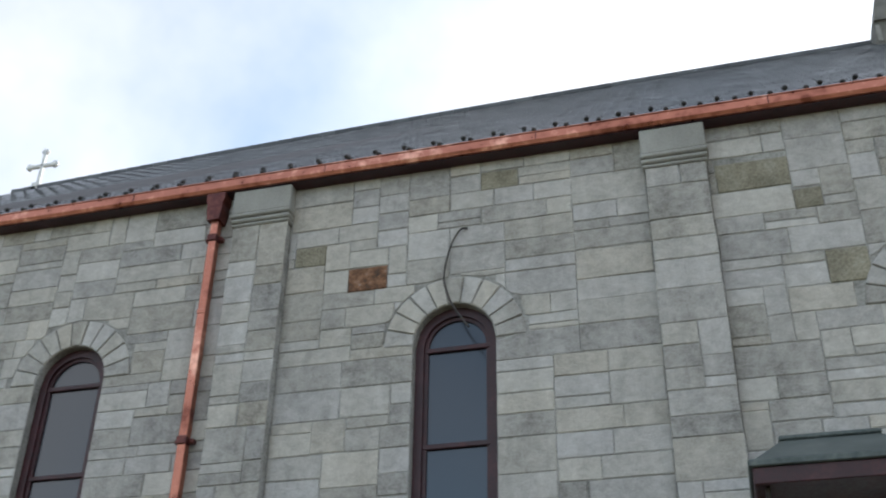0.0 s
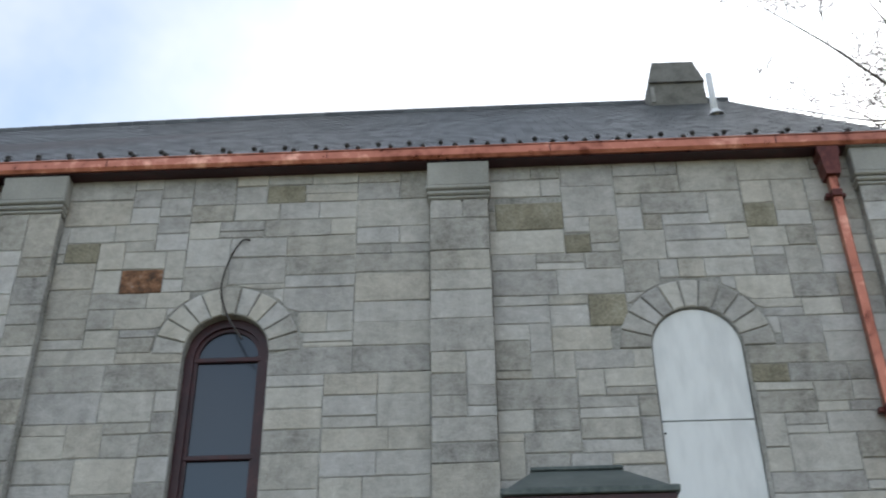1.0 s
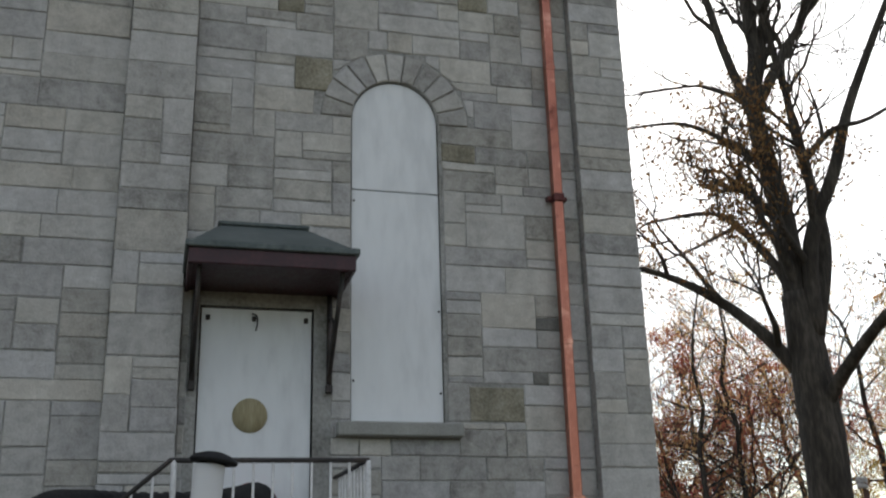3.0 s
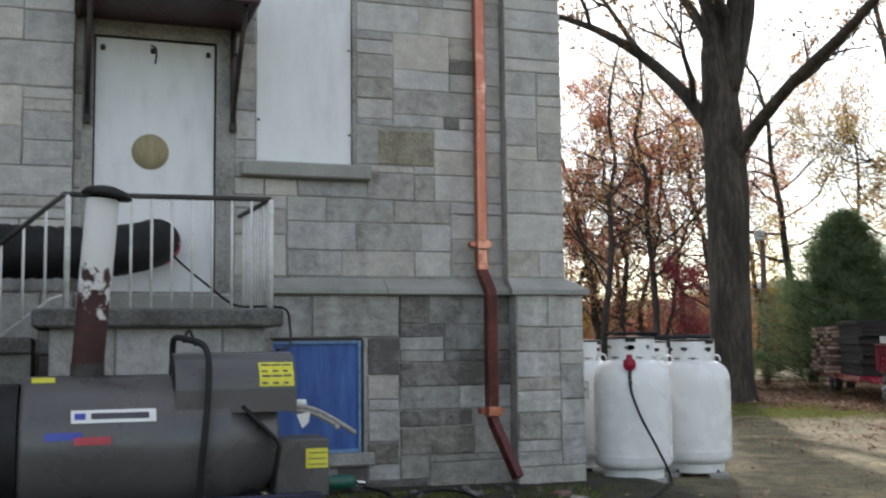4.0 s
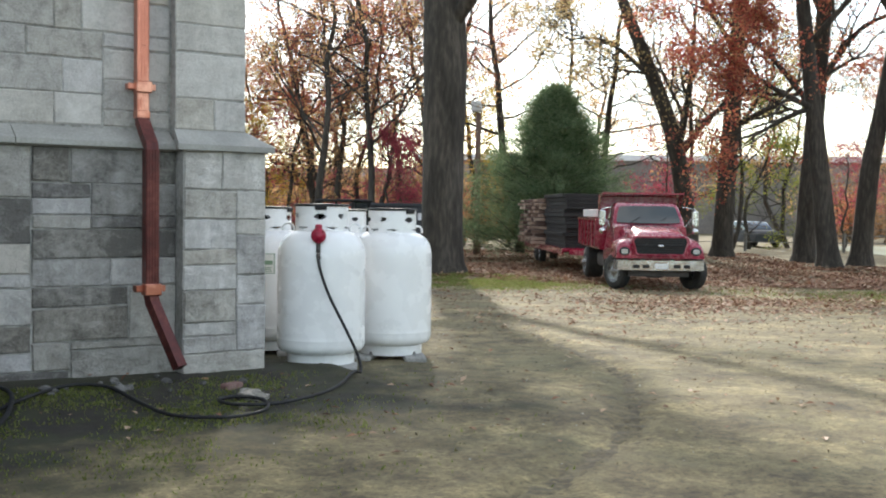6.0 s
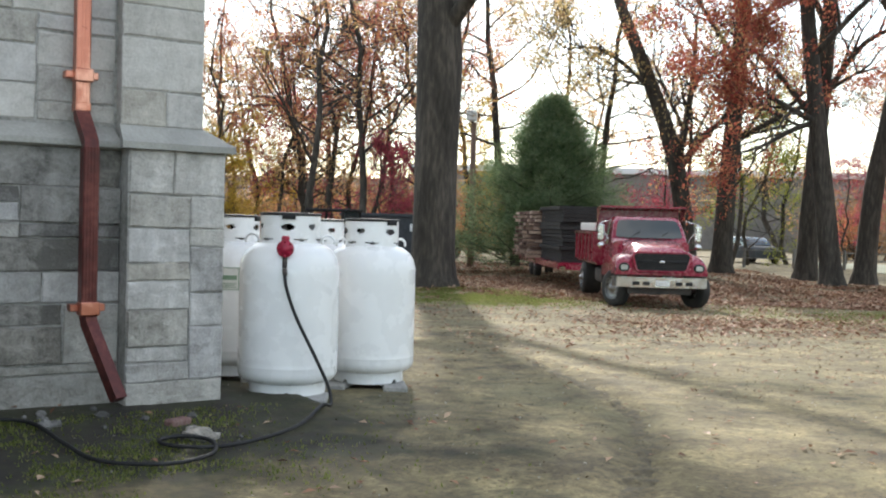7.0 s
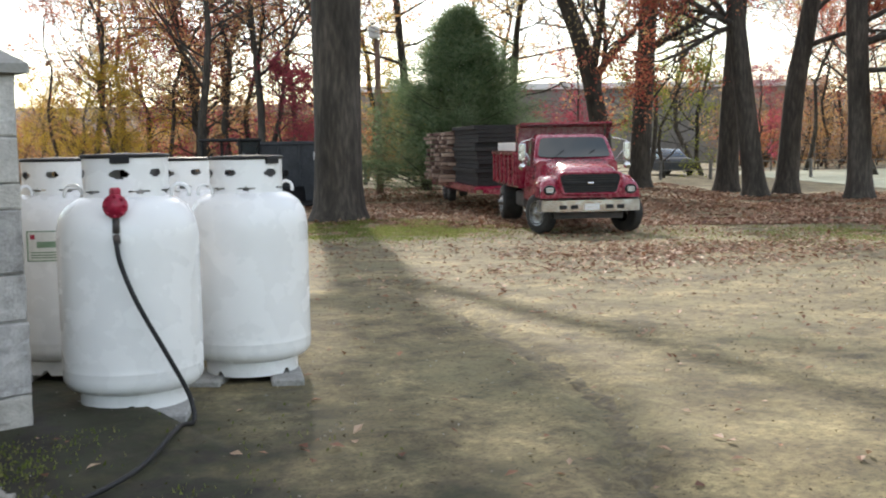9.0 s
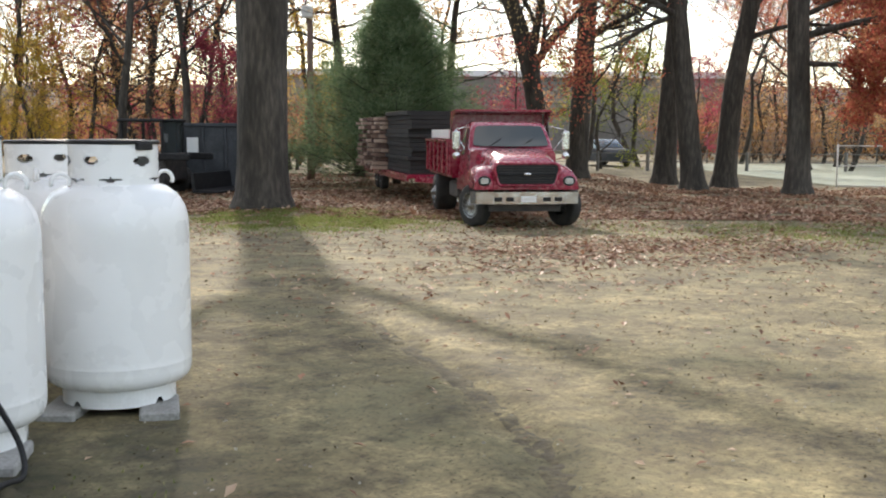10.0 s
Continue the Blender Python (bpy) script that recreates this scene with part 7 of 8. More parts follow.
def tree(base, trunk, radii, limbs, label, seed, leaf=None, per=2.0, size=0.1, scatter=0.25, level=3, sides=14, category="tree", group="", dense=0.55, least=0.007, top=99):
    """A tree from its trunk's line and main limbs, both in metres to the right, up and ahead of its foot."""
    rng = random.Random(seed)
    t = thing("tree", label, category, group)
    place = lambda p: Vector((base[0], base[1], 0)) + RIGHT * p[0] + AHEAD * (p[2] if len(p) > 2 else 0) + Vector((0, 0, p[1]))
    s = Shape()
    tp = curve_points([place(p) for p in trunk], 5)
    tr = list(np.interp(np.linspace(0, 1, len(tp)), np.linspace(0, 1, len(radii)), radii))
    tp.insert(0, tp[0] - Vector((0, 0, 0.25)))
    tr.insert(0, tr[0])
    tr = flare(tp[1:], tr[1:])
    s.tube(tp, [tr[0] * 1.15] + tr, sides)
    for v in range(len(s.v)):
        p = Vector(s.v[v])
        w = 0.05 * radii[0] * noise.noise(p * 2.2) + 0.03 * radii[0] * noise.noise(p * 7)
        s.v[v] = tuple(p + Vector((w, w * 0.7, 0)))
    part("trunk", s, m_bark, t)
    tips = []
    for pts, r0, r1, lv in limbs:
        b = Shape()
        line = curve_points([place(p) for p in pts], 4)
        b.tube(line, list(np.linspace(r0, r1, len(line))), 8)
        n = len(line)
        for i in range(1, n):
            if i < n - 1 and rng.random() > (dense if line[i].z > 16 else 0.13 if dense > 0.6 else dense):
                continue
            axis = (line[i] - line[i - 1]).normalized()
            out = axis.orthogonal().normalized()
            out.rotate(Matrix.Rotation(rng.uniform(0, 2 * math.pi), 3, axis))
            k = 0.35 if i == n - 1 else 1.0
            rr = r0 + (r1 - r0) * i / n
            grow(b, line[i], axis + out * k + Vector((0, 0, 0.25)), rng.uniform(1.4, 2.9) * (0.6 + rr * 4 if rr < 0.2 else 1.5), max(0.012, rr * 0.6), lv, rng, tips, sides=6, least=least)
        part("limb", b, m_bark, t)
    if leaf and tips:
        part("crown", leaves([p for p in tips if p[0].z < top], per, size, scatter, rng), leaf, t)
    return t


# the great oak beside the church
oak_low = [([(-0.65, 5.40, 0.00), (-0.34, 6.22, -0.20), (0.29, 6.94, -0.80), (1.21, 7.65, -2.20), (2.50, 8.20, -4.80), (3.76, 8.92, -8.00)], 0.24, 0.09, 3),
           ([(-0.75, 6.8), (-1.6, 8.05, -0.2), (-2.53, 9.0, -0.4), (-3.5, 9.7, -0.6), (-4.54, 10.2, -0.8), (-6.3, 10.75, -1.2)], 0.21, 0.05, 3),
           ([(-0.8, 8.9), (-1.1, 9.9), (-2.0, 11.3, 0.2), (-2.83, 11.98, 0.4), (-4.64, 12.13, 0.8)], 0.17, 0.04, 3),
           ([(-2.2, 11.4, 0.3), (-3.3, 11.1, 0.6), (-4.6, 10.9, 1.0)], 0.07, 0.02, 2)]
oak_stems = [([(-0.75, 8.6), (-0.82, 11.22), (-1.1, 13.45), (-1.2, 15.02), (-0.97, 16.94), (-1.21, 20.19), (-1.18, 23.1), (-1.61, 25.35), (-2.2, 26.67)], 0.36, 0.02, 3),
             ([(-0.5, 7.8, 0.3), (0.05, 10.2, 0.5), (0.05, 11.78, 0.6), (-0.22, 13.88, 0.7), (-0.37, 15.8, 0.8), (-0.56, 17.68, 0.9), (-0.4, 20.5, 1.0)], 0.25, 0.03, 3),
             ([(-0.4, 8.0, -0.1), (-0.19, 10.43, -0.3), (0.65, 12.24, -0.5), (1.23, 13.89, -0.6), (2.33, 16.13, -0.8), (3.6, 18.6, -1.0), (4.8, 21.5, -1.2)], 0.25, 0.03, 3)]
oak_left = [([(-1.2, 14.25), (-1.81, 16.63, -0.2), (-2.24, 18.83, -0.4), (-2.94, 20.7, -0.6), (-3.4, 23.02, -0.7), (-4.28, 26.1, -0.8)], 0.16, 0.02, 3),
            ([(-2.94, 20.7, -0.6), (-4.01, 22.0, -0.8), (-5.79, 25.1, -1.0), (-7.47, 27.7, -1.2)], 0.08, 0.015, 3),
            ([(-2.75, 20.0, -0.6), (-3.9, 21.47, -0.6), (-5.19, 21.96, -0.5), (-7.87, 24.04, -0.4)], 0.07, 0.012, 3),
            ([(-1.05, 12.8), (-1.41, 13.21, -0.2), (-2.4, 14.01, -0.5), (-3.35, 14.44, -0.7), (-4.74, 14.47, -0.9)], 0.12, 0.03, 1),
            ([(-1.2, 14.8), (-1.65, 15.28, 0.2), (-2.43, 15.86, 0.4), (-2.98, 16.1, 0.5), (-4.78, 16.3, 0.7)], 0.1, 0.03, 1)]
oak_right = [([(-1.15, 15.2, 0.1), (-0.63, 17.7, 0.2), (-0.66, 20.78, 0.3), (-0.67, 23.34, 0.3), (-1.15, 26.27, 0.3)], 0.17, 0.02, 3),
             ([(-1.1, 14.8), (-0.2, 16.41, 0.2), (0.49, 17.58, 0.3), (1.21, 20.4, 0.5), (1.66, 21.95, 0.5), (1.48, 23.6, 0.5), (1.16, 25.4, 0.5)], 0.17, 0.02, 3),
             ([(1.66, 21.95, 0.5), (2.57, 23.0, 0.4), (3.59, 24.46, 0.3), (4.6, 26.2, 0.2)], 0.07, 0.015, 3),
             ([(-0.2, 12.6, -0.3), (0.74, 13.39, -0.6), (1.79, 13.48, -0.8), (3.4, 14.2, -1.0)], 0.12, 0.03, 2),
             ([(0.47, 17.42, 0.3), (1.41, 18.37, 0.2), (2.29, 19.35, 0.0), (3.4, 20.2, -0.2)], 0.07, 0.015, 2)]
tree((11.93, 13.8), [(-0.62, -0.22), (-0.6, 2.7), (-0.58, 5.4), (-0.66, 7.4), (-0.75, 9.2)], [0.53, 0.52, 0.56, 0.5, 0.38], oak_low + oak_stems + oak_left + oak_right,
     "massive grey-barked oak with spreading limbs and few russet leaves", 11, m_leaf_oak, 1.8, 0.065, 0.2, dense=0.62, least=0.008, top=15)
# the row of oaks by the parking area
tree((31.3, 18.2), [(0, -0.4), (0.1, 2.0), (0.2, 3.7), (0.6, 10.2), (0.8, 14)], [0.40, 0.38, 0.36, 0.28, 0.16], [([(0.4, 6.5), (1.6, 8.5, -1), (3.2, 9.2, -2)], 0.15, 0.04, 3), ([(0.3, 5.5), (-1.5, 7.5, -0.5), (-3.5, 8.8, -1.5)], 0.15, 0.04, 3), ([(0.8, 13), (1.5, 16), (2.5, 19)], 0.18, 0.04, 3), ([(0.6, 9), (-0.8, 12), (-2.2, 15)], 0.15, 0.04, 3)], "tall oak trunk with rust-red foliage", 21, m_leaf_red, 0.8, 0.06, 0.15, group="row of oaks")
tree((28.9, 15.3), [(0, -0.4), (-0.3, 2.1), (-0.6, 4.6), (-1.2, 9.5), (-1.4, 13)], [0.37, 0.34, 0.30, 0.24, 0.14], [([(-0.6, 5.2), (-2.3, 5.9, -0.8), (-4.3, 7.0, -1.6)], 0.14, 0.04, 3), ([(-0.6, 5.3), (-1.5, 5.0, -0.3), (-2.6, 4.4, -0.5), (-3.4, 4.1, -0.6)], 0.11, 0.04, 2), ([(-0.9, 7.5), (0.8, 9.5, -1), (2.5, 10.2, -2)], 0.13, 0.04, 3), ([(-1.4, 12.5), (-1.8, 16), (-1.0, 19)], 0.16, 0.03, 3), ([(-1.2, 10), (-3, 12.5, 0.6), (-4.5, 14)], 0.13, 0.03, 3)], "leaning oak trunk with red and orange leaves", 22, m_leaf_red, 4.5, 0.06, 0.15, group="row of oaks")
tree((31.0, 15.5), [(0, -0.4), (0.25, 3.1), (0.7, 5.6), (1.3, 9.7), (1.6, 13)], [0.38, 0.34, 0.30, 0.24, 0.16], [([(0.4, 4.6), (2.0, 5.1, -0.6), (3.6, 5.0, -1.3)], 0.11, 0.03, 3), ([(0.5, 5.4), (2.2, 6.8, 0.5), (4.4, 6.9, 0.4)], 0.12, 0.03, 3), ([(1.6, 12.5), (2.0, 16), (3.0, 19)], 0.16, 0.03, 3), ([(1.1, 8.5), (-0.8, 11.0, -1), (-2.0, 13, -2)], 0.13, 0.03, 3)], "oak with low branches and rust-red leaves", 23, m_leaf_red, 7.0, 0.06, 0.15, group="row of oaks")
tree((29.3, 11.8), [(0, -0.4), (-0.05, 2.0), (-0.2, 5.5), (-0.1, 10), (0.2, 14)], [0.38, 0.34, 0.32, 0.26, 0.16], [([(-0.1, 4.4), (1.8, 4.9, -0.5), (4.5, 5.3, -1.0)], 0.13, 0.04, 3), ([(-0.1, 6.0), (2.2, 7.0, 0.5), (5.0, 7.2, 0.6)], 0.14, 0.04, 3), ([(-0.1, 8), (-2.0, 9.5, -0.5), (-4.0, 10.2, -1)], 0.13, 0.03, 3), ([(0.2, 13), (0.8, 17), (0.5, 20)], 0.16, 0.03, 3), ([(-0.1, 3.6), (1.6, 3.5, -1.0), (3.4, 3.2, -1.6)], 0.09, 0.03, 3), ([(-0.1, 5.0), (1.2, 5.6, -1.2), (3.0, 5.4, -2.0), (4.6, 4.6, -2.2)], 0.09, 0.02, 3)], "straight oak with spreading rust-red branches", 24, m_leaf_red, 10, 0.06, 0.15, group="row of oaks")
tree((32.4, 23.1), [(-0.15, -0.4), (0.0, 3.0), (0.25, 7.0), (0.47, 11.2), (0.6, 15)], [0.44, 0.40, 0.35, 0.29, 0.16], [([(0.15, 5.2), (1.8, 6.2, -0.5), (3.4, 7.8, -1)], 0.17, 0.05, 3), ([(0.4, 9.5), (2.4, 12, -0.8), (3.2, 14)], 0.15, 0.04, 3), ([(0.3, 8.5), (-1.2, 11, 0.5), (-2.6, 13)], 0.13, 0.04, 3), ([(0.6, 14), (0.4, 18), (1.0, 21)], 0.16, 0.03, 3)], "tall dark oak trunk with few pale gold leaves", 25, m_leaf_gold, 0.35, 0.06, 0.15, group="row of oaks")
tree((30.0, 23.0), [(0.05, -0.4), (-0.2, 2.0), (-0.85, 5.1), (-2.2, 8.6), (-3.15, 11.0), (-3.8, 14)], [0.40, 0.37, 0.34, 0.27, 0.22, 0.12], [([(-0.4, 4.0), (0.5, 5.3, -0.3), (1.3, 6.2, -0.5), (1.8, 8.5, -0.6)], 0.18, 0.05, 3), ([(-0.5, 4.3), (0.0, 7.0, 0.4), (0.2, 10.5, 0.6)], 0.2, 0.04, 3), ([(-1.5, 7.0), (-3.6, 8.6, -0.6), (-5.2, 8.6, -1.0)], 0.12, 0.03, 3), ([(-3.6, 13), (-4.2, 16.5), (-4.0, 19)], 0.13, 0.03, 3)], "leaning forked oak with thin golden-brown leaves", 26, m_leaf_gold, 1.1, 0.06, 0.16, group="row of oaks")


# ---------------------------------------------------------------- woods behind
def wood_tree(seed, height, leaf, per, size, label, low=0.25, r=0.16, clear=0.3):
    """A slim woodland tree standing at the origin."""
    rng = random.Random(seed)
    t = thing("tree", label, "tree", "woodland trees")
    s, tips = Shape(), []
    pts, p = [Vector((0, 0, -0.3))], Vector((0, 0, -0.3))
    lean = Vector((rng.uniform(-0.25, 0.25), rng.uniform(-0.2, 0.2), 1))
    for k in range(9):
        p = p + (lean + Vector((rng.gauss(0, 0.2), rng.gauss(0, 0.2), 0))) * height / 9
        pts.append(p.copy())
    rs = list(np.linspace(r, 0.03, len(pts)))
    s.tube(pts, rs, 8)
    part("trunk", s, m_bark, t)
    for k in range(20):
        b = Shape()
        f = clear + (0.98 - clear) * k / 19
        i = min(8, int(f * 9))
        q = pts[i].lerp(pts[i + 1], f * 9 - i)
        a = rng.uniform(0, 2 * math.pi)
        up = rng.uniform(0.15, 0.8)
        grow(b, q, Vector((math.cos(a), math.sin(a), up)), height * rng.uniform(0.18, 0.38) * (1.15 - f * 0.6), rs[i] * 0.45, 2, rng, tips, sides=4, least=0.008)
        part("bough", b, m_bark, t)
    if leaf:
        part("crown", leaves(tips, per, size, 0.15, rng), leaf, t)
    return t


kinds = [wood_tree(31, 13, m_leaf_red, 3.6, 0.06, "slim woodland tree with thin red-orange leaves", clear=0.36),
         wood_tree(32, 12, m_leaf_orange, 2.8, 0.06, "slim woodland tree with orange leaves", clear=0.2),
         wood_tree(33, 10, m_leaf_yellow, 6.0, 0.06, "small woodland tree with yellow leaves", r=0.1, clear=0.12),
         wood_tree(34, 14, m_leaf_orange, 1.3, 0.055, "nearly bare woodland tree with few orange leaves", clear=0.3),
         wood_tree(35, 8, m_leaf_crimson, 4.5, 0.06, "low tree with crimson leaves", r=0.1, clear=0.1),
         wood_tree(36, 9, m_leaf_green, 6.0, 0.055, "small tree with yellow-green leaves", r=0.11, clear=0.12),
         wood_tree(37, 19, m_leaf_gold, 2.4, 0.06, "tall woodland tree with sprays of dull golden leaves", r=0.24, clear=0.3)]
spots = []
rng = random.Random(77)
def spot(kind, right, ahead, scale):
    p = RIGHT * right + AHEAD * ahead
    spots.append((kind, p.x, p.y, scale))
# right: metres along the view's width, ahead: metres along its depth
for kind, right, ahead, scale in ((3, -5.4, 31, 1.0), (3, -3.8, 31.5, 1.05), (4, -3.0, 33, 0.62), (1, -7.6, 37, 0.75), (1, -5.0, 40, 0.9), (4, -8.5, 44, 0.9), (2, -11, 45, 0.8), (1, -1.5, 41, 1.1), (1, 4.0, 45, 1.15), (2, -1.0, 52, 0.9), (1, 17.2, 52, 0.85), (5, 14.4, 49, 1.0), (4, 20.5, 53, 0.8), (0, 24.5, 57, 0.9), (1, 29, 62, 1.0), (0, 33, 60, 1.1), (1, 37, 62, 1.1), (0, 41, 58, 1.2), (0, 31, 68, 0.9), (3, 38, 66, 0.9), (1, 44, 62, 1.0), (1, 27, 66, 0.9), (5, 47, 60, 1.0), (0, 36, 56, 1.0), (1, 46, 50, 1.1), (0, 43, 44, 1.1), (6, -1.2, 47, 1.0), (6, 2.2, 39, 0.95), (1, -7.0, 40, 1.25), (6, 5.5, 44, 0.9), (3, 8.0, 58, 1.1), (4, 9.5, 47, 0.75), (3, 12.8, 46, 0.8), (3, 26.0, 46, 0.8), (1, 29.0, 45, 0.9), (1, -6.4, 36, 0.75), (0, -9, 50, 1.2), (1, -4, 55, 1.2), (0, 0.5, 58, 1.2), (3, 25, 48, 1.2), (0, 28, 52, 1.2), (1, 32, 50, 1.2), (0, 38, 48, 1.2), (1, 20, 64, 1.2), (0, 12, 64, 1.2), (2, -9.6, 36.0, 0.5), (2, -10.6, 37.5, 0.45), (2, -15.3, 45, 0.5), (2, -13.9, 44, 0.42), (2, -16.8, 47, 0.5), (0, -8.8, 38, 0.7), (0, -5.2, 35.5, 1.0), (0, -4.4, 36, 0.85), (4, -3.0, 38, 0.7), (1, 30.0, 58, 0.8), (0, 34.0, 57, 0.8), (1, 38.0, 59, 0.8), (0, 27.0, 60, 0.8), (0, -10.6, 39, 0.85), (3, -12.6, 42, 0.95), (1, -11.6, 47, 0.9), (0, -14.4, 43, 0.6), (1, -13.2, 41, 0.5), (1, -14.5, 50, 0.9)):
    spot(kind, right, ahead, scale)
used = set()
for kind, x, y, scale in spots:
    m = pose(x, y, ground_z(x, y), rz=rng.uniform(0, 360)) @ Matrix.Diagonal((scale, scale, scale * rng.uniform(0.92, 1.1), 1))
    src = kinds[kind]
    if kind not in used:
        used.add(kind)
        src.matrix_world = m
    else:
        made = copy_thing(src, Matrix.Identity(4))
        made.matrix_world = m


pine(*spot_at(3.5, 33.4), 6.6, 4.4, 3)
m_litter = leaf_material("fallen_leaves", [(0.1, 0.042, 0.026), (0.29, 0.15, 0.09), (0.5, 0.36, 0.25), (0.14, 0.058, 0.035), (0.34, 0.18, 0.11)], 0.2, 0.04)
litter("fallen_leaves", "thick drift of dry brown leaves under the trees", m_litter, 60000, 1, in_view(-9, 13, 16.5, 42, 1.3), 0.065)
litter("fallen_leaves", "dry brown leaves between the oak trunks", m_litter, 26000, 8, in_view(11, 28, 14.5, 31, 0.8), 0.065)
litter("fallen_leaves", "dry brown leaves scattered over bare earth", m_litter, 6500, 2, in_view(-4, 13, 8, 19, 0.55), 0.045)
litter("fallen_leaves", "few dry leaves lying on trodden earth", m_litter, 1500, 3, in_view(-7, 8, -3, 10, 0.7), 0.034)
litter("fallen_leaves", "swathe of brown leaves blown across the drive", m_litter, 3600, 9, lambda gen: (10.5 + gen.normal(0, 2.0), 4.0 + gen.normal(0, 1.2)), 0.045)
m_chip = leaf_material("pale_stone_chips", [(0.2, 0.18, 0.14), (0.33, 0.31, 0.26), (0.45, 0.43, 0.38), (0.12, 0.1, 0.07)])
litter("stone_chips", "small pale stone chips and twigs trodden into the earth", m_chip, 2600, 12, in_view(-5, 8, -3, 10, 0.8), 0.011, 0.5, "gravel")
m_crumb = leaf_material("soil_crumbs", [(0.045, 0.034, 0.02), (0.07, 0.055, 0.034), (0.11, 0.09, 0.055), (0.05, 0.038, 0.025)])
litter("soil_crumbs", "dark crumbs of soil and bits of twig on the earth", m_crumb, 9000, 14, in_view(-5, 9, -3, 12, 0.75), 0.01, 0.3, "soil")
litter("soil_crumbs", "dark leaf scraps and clods scattered over the drive", m_crumb, 1800, 15, in_view(-3, 12, 3, 17, 0.8), 0.02, 0.2, "soil")
m_grass = leaf_material("thin_grass", [(0.12, 0.15, 0.04), (0.18, 0.22, 0.06), (0.24, 0.27, 0.09), (0.29, 0.27, 0.13)])


def grass(n, seed, place, height, label):
    gen = np.random.default_rng(seed)
    pts = np.array([place(gen) for _ in range(n)])
    at = np.array([(x, y, ground_z(x, y) - 0.005) for x, y in pts])
    a = gen.uniform(0, 6.28, n)
    w = np.stack([np.cos(a), np.sin(a), 0 * a], 1) * 0.008
    tip = at + gen.normal(0, 0.35, (n, 3)) * height * (1, 1, 0) + np.array([0, 0, 1]) * (height * gen.uniform(0.4, 1.2, n))[:, None]
    sh = Shape()
    sh.v, sh.f, sh.smooth = np.stack([at - w, at + w, tip], 1).reshape(-1, 3).tolist(), np.arange(3 * n).reshape(-1, 3).tolist(), [False]
    return thing("grass", label, "grass", shape=sh, material=m_grass, kind="stuff")


def blob(right, ahead, sr, sa):
    def place(gen):
        return spot_at(right + gen.normal(0, sr), ahead + gen.normal(0, sa))
    return place


def patchy(place):
    """Keeps spots where the turf has not been trodden away."""
    def kept(gen):
        while True:
            p_ = place(gen)
            if noise.noise((p_[0] * 1.3, p_[1] * 1.3, 4.0)) + 0.6 * noise.noise((p_[0] * 4, p_[1] * 4, 1.0)) > gen.normal(-0.05, 0.2):
                return p_
    return kept


grass(24000, 5, patchy(blob(1.2, 16.3, 1.25, 1.3)), 0.06, "patch of green grass at the foot of the oak")
grass(9000, 6, patchy(blob(10.8, 13.4, 2.2, 1.4)), 0.05, "thin green grass beside the drive")
grass(10000, 7, patchy(lambda gen: (gen.normal(-1.7, 0.9), -0.5 - abs(gen.normal(0, 1.1)))), 0.025, "mossy grass along the church wall")
# undergrowth between the trunks
for k, (ma, text) in enumerate(((m_leaf_haze, "tawny undergrowth at the wood's edge"), (m_leaf_brown, "dull brown undergrowth at the wood's edge"), (m_leaf_brown, "brown undergrowth at the wood's edge"), (m_leaf_red, "reddish undergrowth at the wood's edge"))):
    gen = np.random.default_rng(40 + k)
    rng2 = random.Random(40 + k)
    tips, stems = [], Shape()
    for j in range(34):
        rr = gen.uniform(-32, 4) if j % 3 else gen.uniform(24, 60)
        px, py = spot_at(rr, gen.uniform(44, 78) + abs(rr) * 0.1)
        base_ = Vector((px, py, ground_z(px, py)))
        h = gen.uniform(1.5, 5.0)
        for i in range(4):
            end = base_ + Vector((gen.normal(0, 0.6), gen.normal(0, 0.6), h * gen.uniform(0.6, 1)))
            stems.tube([base_, base_.lerp(end, 0.5) + Vector((gen.normal(0, 0.1), gen.normal(0, 0.1), 0)), end], [0.03, 0.02, 0.008], 3, caps=False)
            tips += [(base_.lerp(end, f), end - base_) for f in (0.35, 0.5, 0.65, 0.8, 0.9, 1.0)]
    bush = thing("undergrowth", text, "undergrowth", shape=leaves(tips, 30, 0.06, 0.45, rng2), material=ma, kind="stuff")
    part("stem", stems, m_bark, bush, kind="stuff")

# the far edge of the wood, one dense belt of stems and leaves
for k, (ma, text) in enumerate(((m_leaf_oak, "dense far belt of brown autumn trees"), (m_leaf_haze, "dense far belt of dull rust autumn trees"), (m_leaf_brown, "dense far belt of tawny autumn trees"))):
    gen = np.random.default_rng(60 + k)
    rng2 = random.Random(60 + k)
    tips, stems = [], Shape()
    for j in range(80):
        rr = gen.uniform(-46, 2) if j % 2 else gen.uniform(25, 80)
        px, py = spot_at(rr, gen.uniform(64, 90))
        base_ = Vector((px, py, ground_z(px, py)))
        h = gen.uniform(2.5, 6.5)
        for i in range(4):
            end = base_ + Vector((gen.normal(0, 1.1), gen.normal(0, 1.1), h * gen.uniform(0.6, 1)))
            stems.tube([base_, base_.lerp(end, 0.5) + Vector((gen.normal(0, 0.25), gen.normal(0, 0.25), 0)), end], [0.09, 0.06, 0.02], 4, caps=False)
            tips += [(base_.lerp(end, f), end - base_) for f in (0.15, 0.3, 0.45, 0.6, 0.75, 0.9, 1.0)]
    belt = thing("far_woods", text, "woods", shape=leaves(tips, 34, 0.085, 0.75, rng2), material=ma, kind="stuff")
    part("stem", stems, m_bark, belt, kind="stuff")


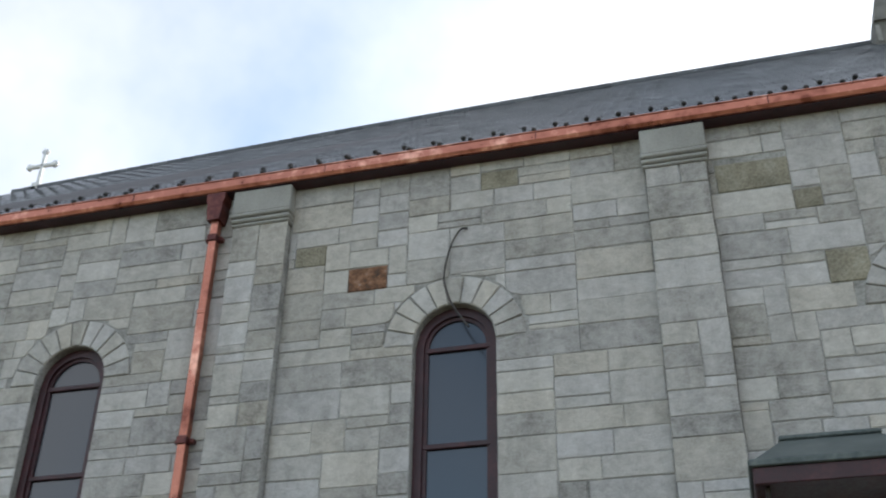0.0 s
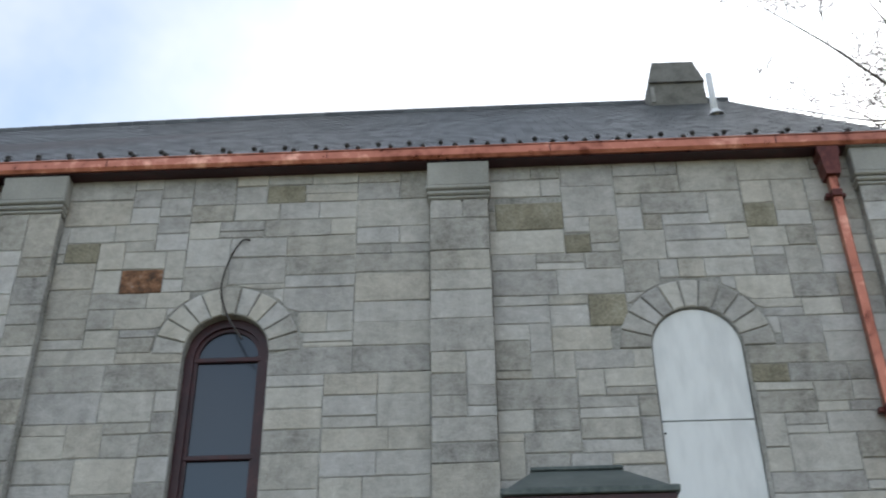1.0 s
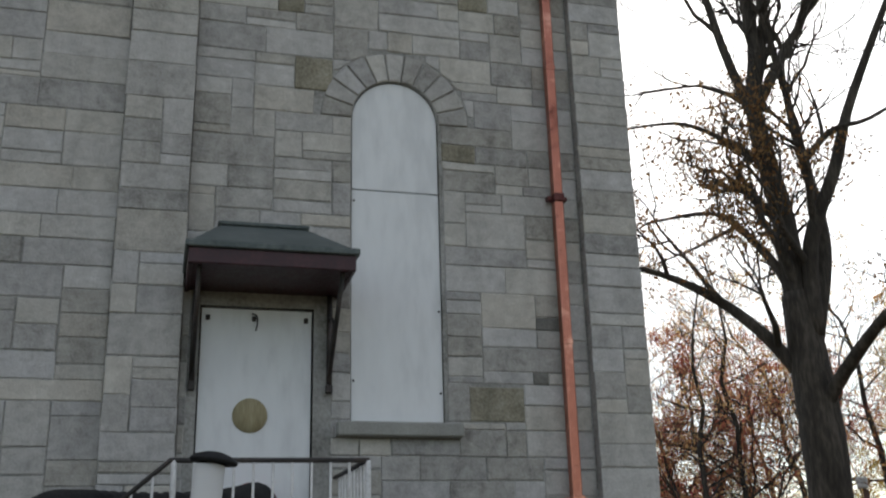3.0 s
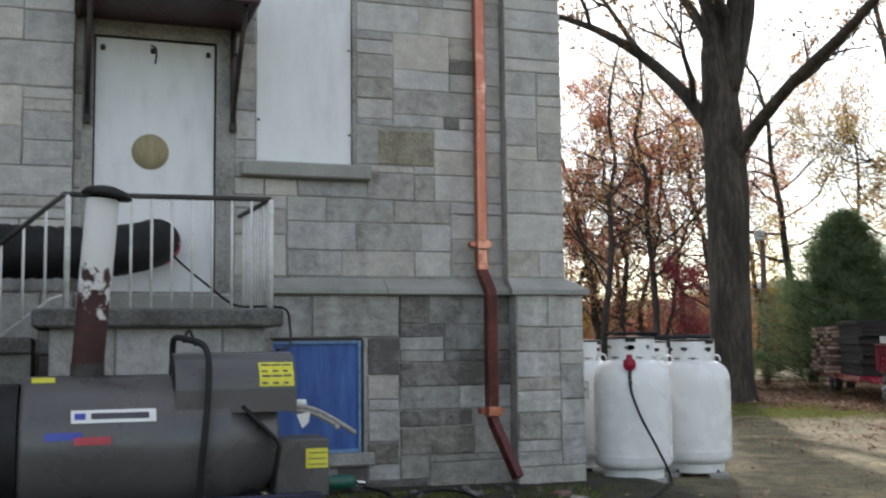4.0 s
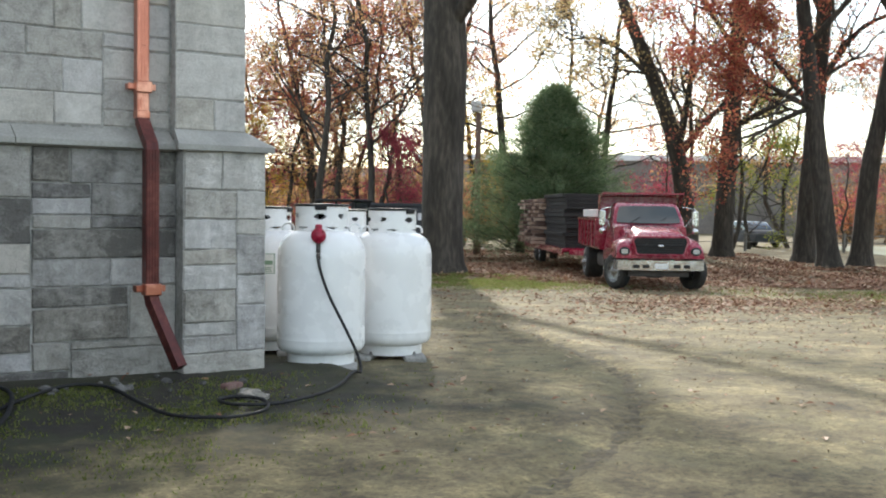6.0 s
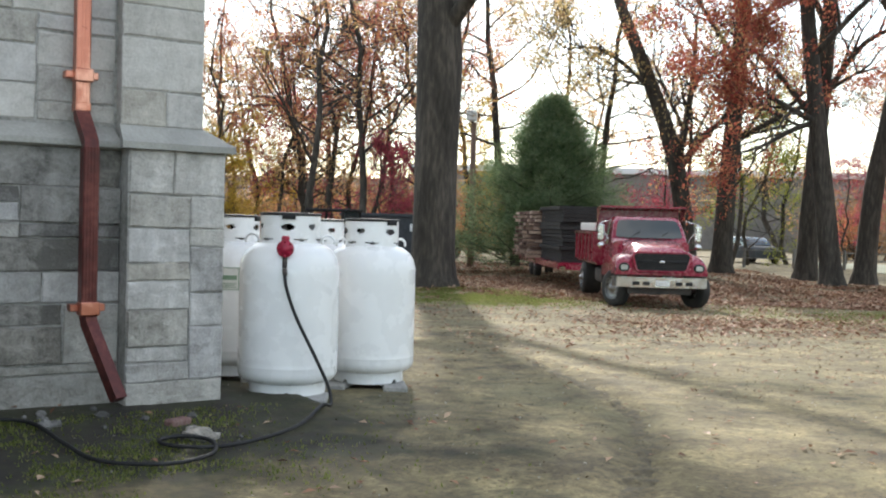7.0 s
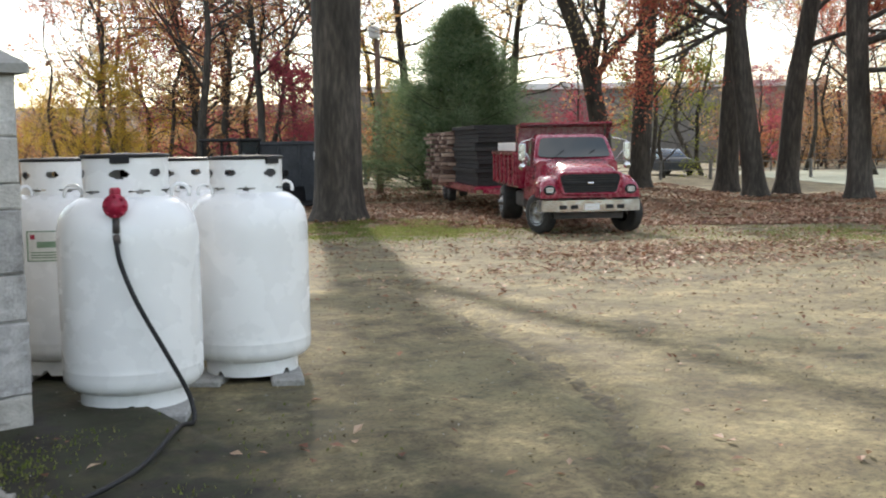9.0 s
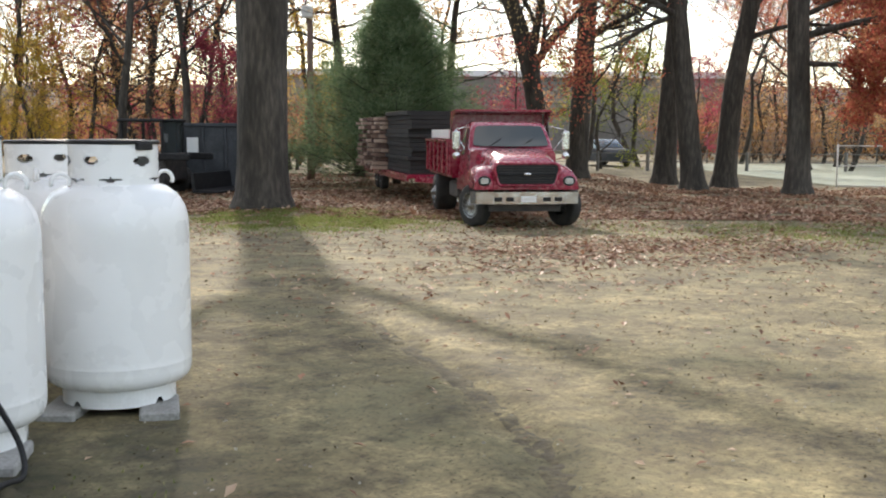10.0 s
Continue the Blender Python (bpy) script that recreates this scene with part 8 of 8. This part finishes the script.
# ---------------------------------------------------------------- stones of the walls, slates of the roof
def lay_stones():
    rest_up, rest_low = Shape(), Shape()
    near = sorted(range(len(stones)), key=lambda i: (abs(stones[i][0][0] + 0.9) * 0.8 + stones[i][0][2]))
    single = set(near[:300])
    for i, (rect, y, ma, holes, arches) in enumerate(stones):
        pts = stone_outline(rect, holes, arches, rnd.uniform(0.0015, 0.006))
        proud = rnd.uniform(0.002, 0.007) if y not in (-0.1, -0.26) else rnd.uniform(0.005, 0.018)
        low = y in (-0.1, -0.26)
        owner = plinth if low else pilaster if y == -0.12 else landing if y == -1.45 else wall
        if ma or i in single or y == -1.45:
            part("stone", add_stone(Shape(), pts, y, proud, rough=low and rect[0] > -3.3), ma or (m_stone_sooty if y in (-0.1, -1.45) else m_stone_worn if y == -0.26 else m_stone), owner, {m_rust: "rust-brown stone", m_ochre: "ochre stone", m_darkstone: "dark stone"}.get(ma, ""))
        else:
            add_stone(rest_low if low else rest_up, pts, y, proud)
    for pts, o in voussoirs:
        part("arch_stone", add_stone(Shape(), pts, -0.005, 0.012), m_stone, wall)
    part("upper_stones", rest_up, m_stone_far, wall, kind="stuff")
    if rest_low.v:
        part("lower_stones", rest_low, m_stone_sooty_far, plinth, kind="stuff")
    for s in ledge_pieces:
        part("ledge_stone", s, m_dressed, plinth, "sloping pale ledge stone")


lay_stones()


def lay_slates():
    course, width = 0.2, 0.27
    length = math.hypot(6.18, RIDGE - EAVE - 0.15)
    ang = math.atan(SLOPE)
    far = Shape()
    one = Shape()
    one.box(0.004, width - 0.004, -0.02, course + 0.08, 0.0, 0.009)
    piece = one.mesh("slate", m_slate_piece)
    count = 0
    for r in range(int(length / course)):
        off = (r % 2) * width / 2
        for k in range(int(18.5 / width)):
            x = -0.42 - off - k * width
            d = r * course
            m = Matrix.Translation((x, -0.18 + d * math.cos(ang), EAVE + 0.154 + d * math.sin(ang) - sag(x) * d / length)) @ Matrix.Rotation(ang - 0.03 + rnd.uniform(-0.006, 0.006), 4, "X") @ Matrix.Translation((rnd.uniform(-0.004, 0.004), rnd.uniform(-0.008, 0.008), 0))
            if r < 10 and k < 30:
                ob = part("slate", piece, None, roof)
                ob.matrix_basis = m
                count += 1
            elif r < 42:
                far.box(0.004, width - 0.004, -0.02, course + 0.08, 0.0, 0.009, m=m)
    part("slates", far, m_slate, roof, kind="stuff")


lay_slates()
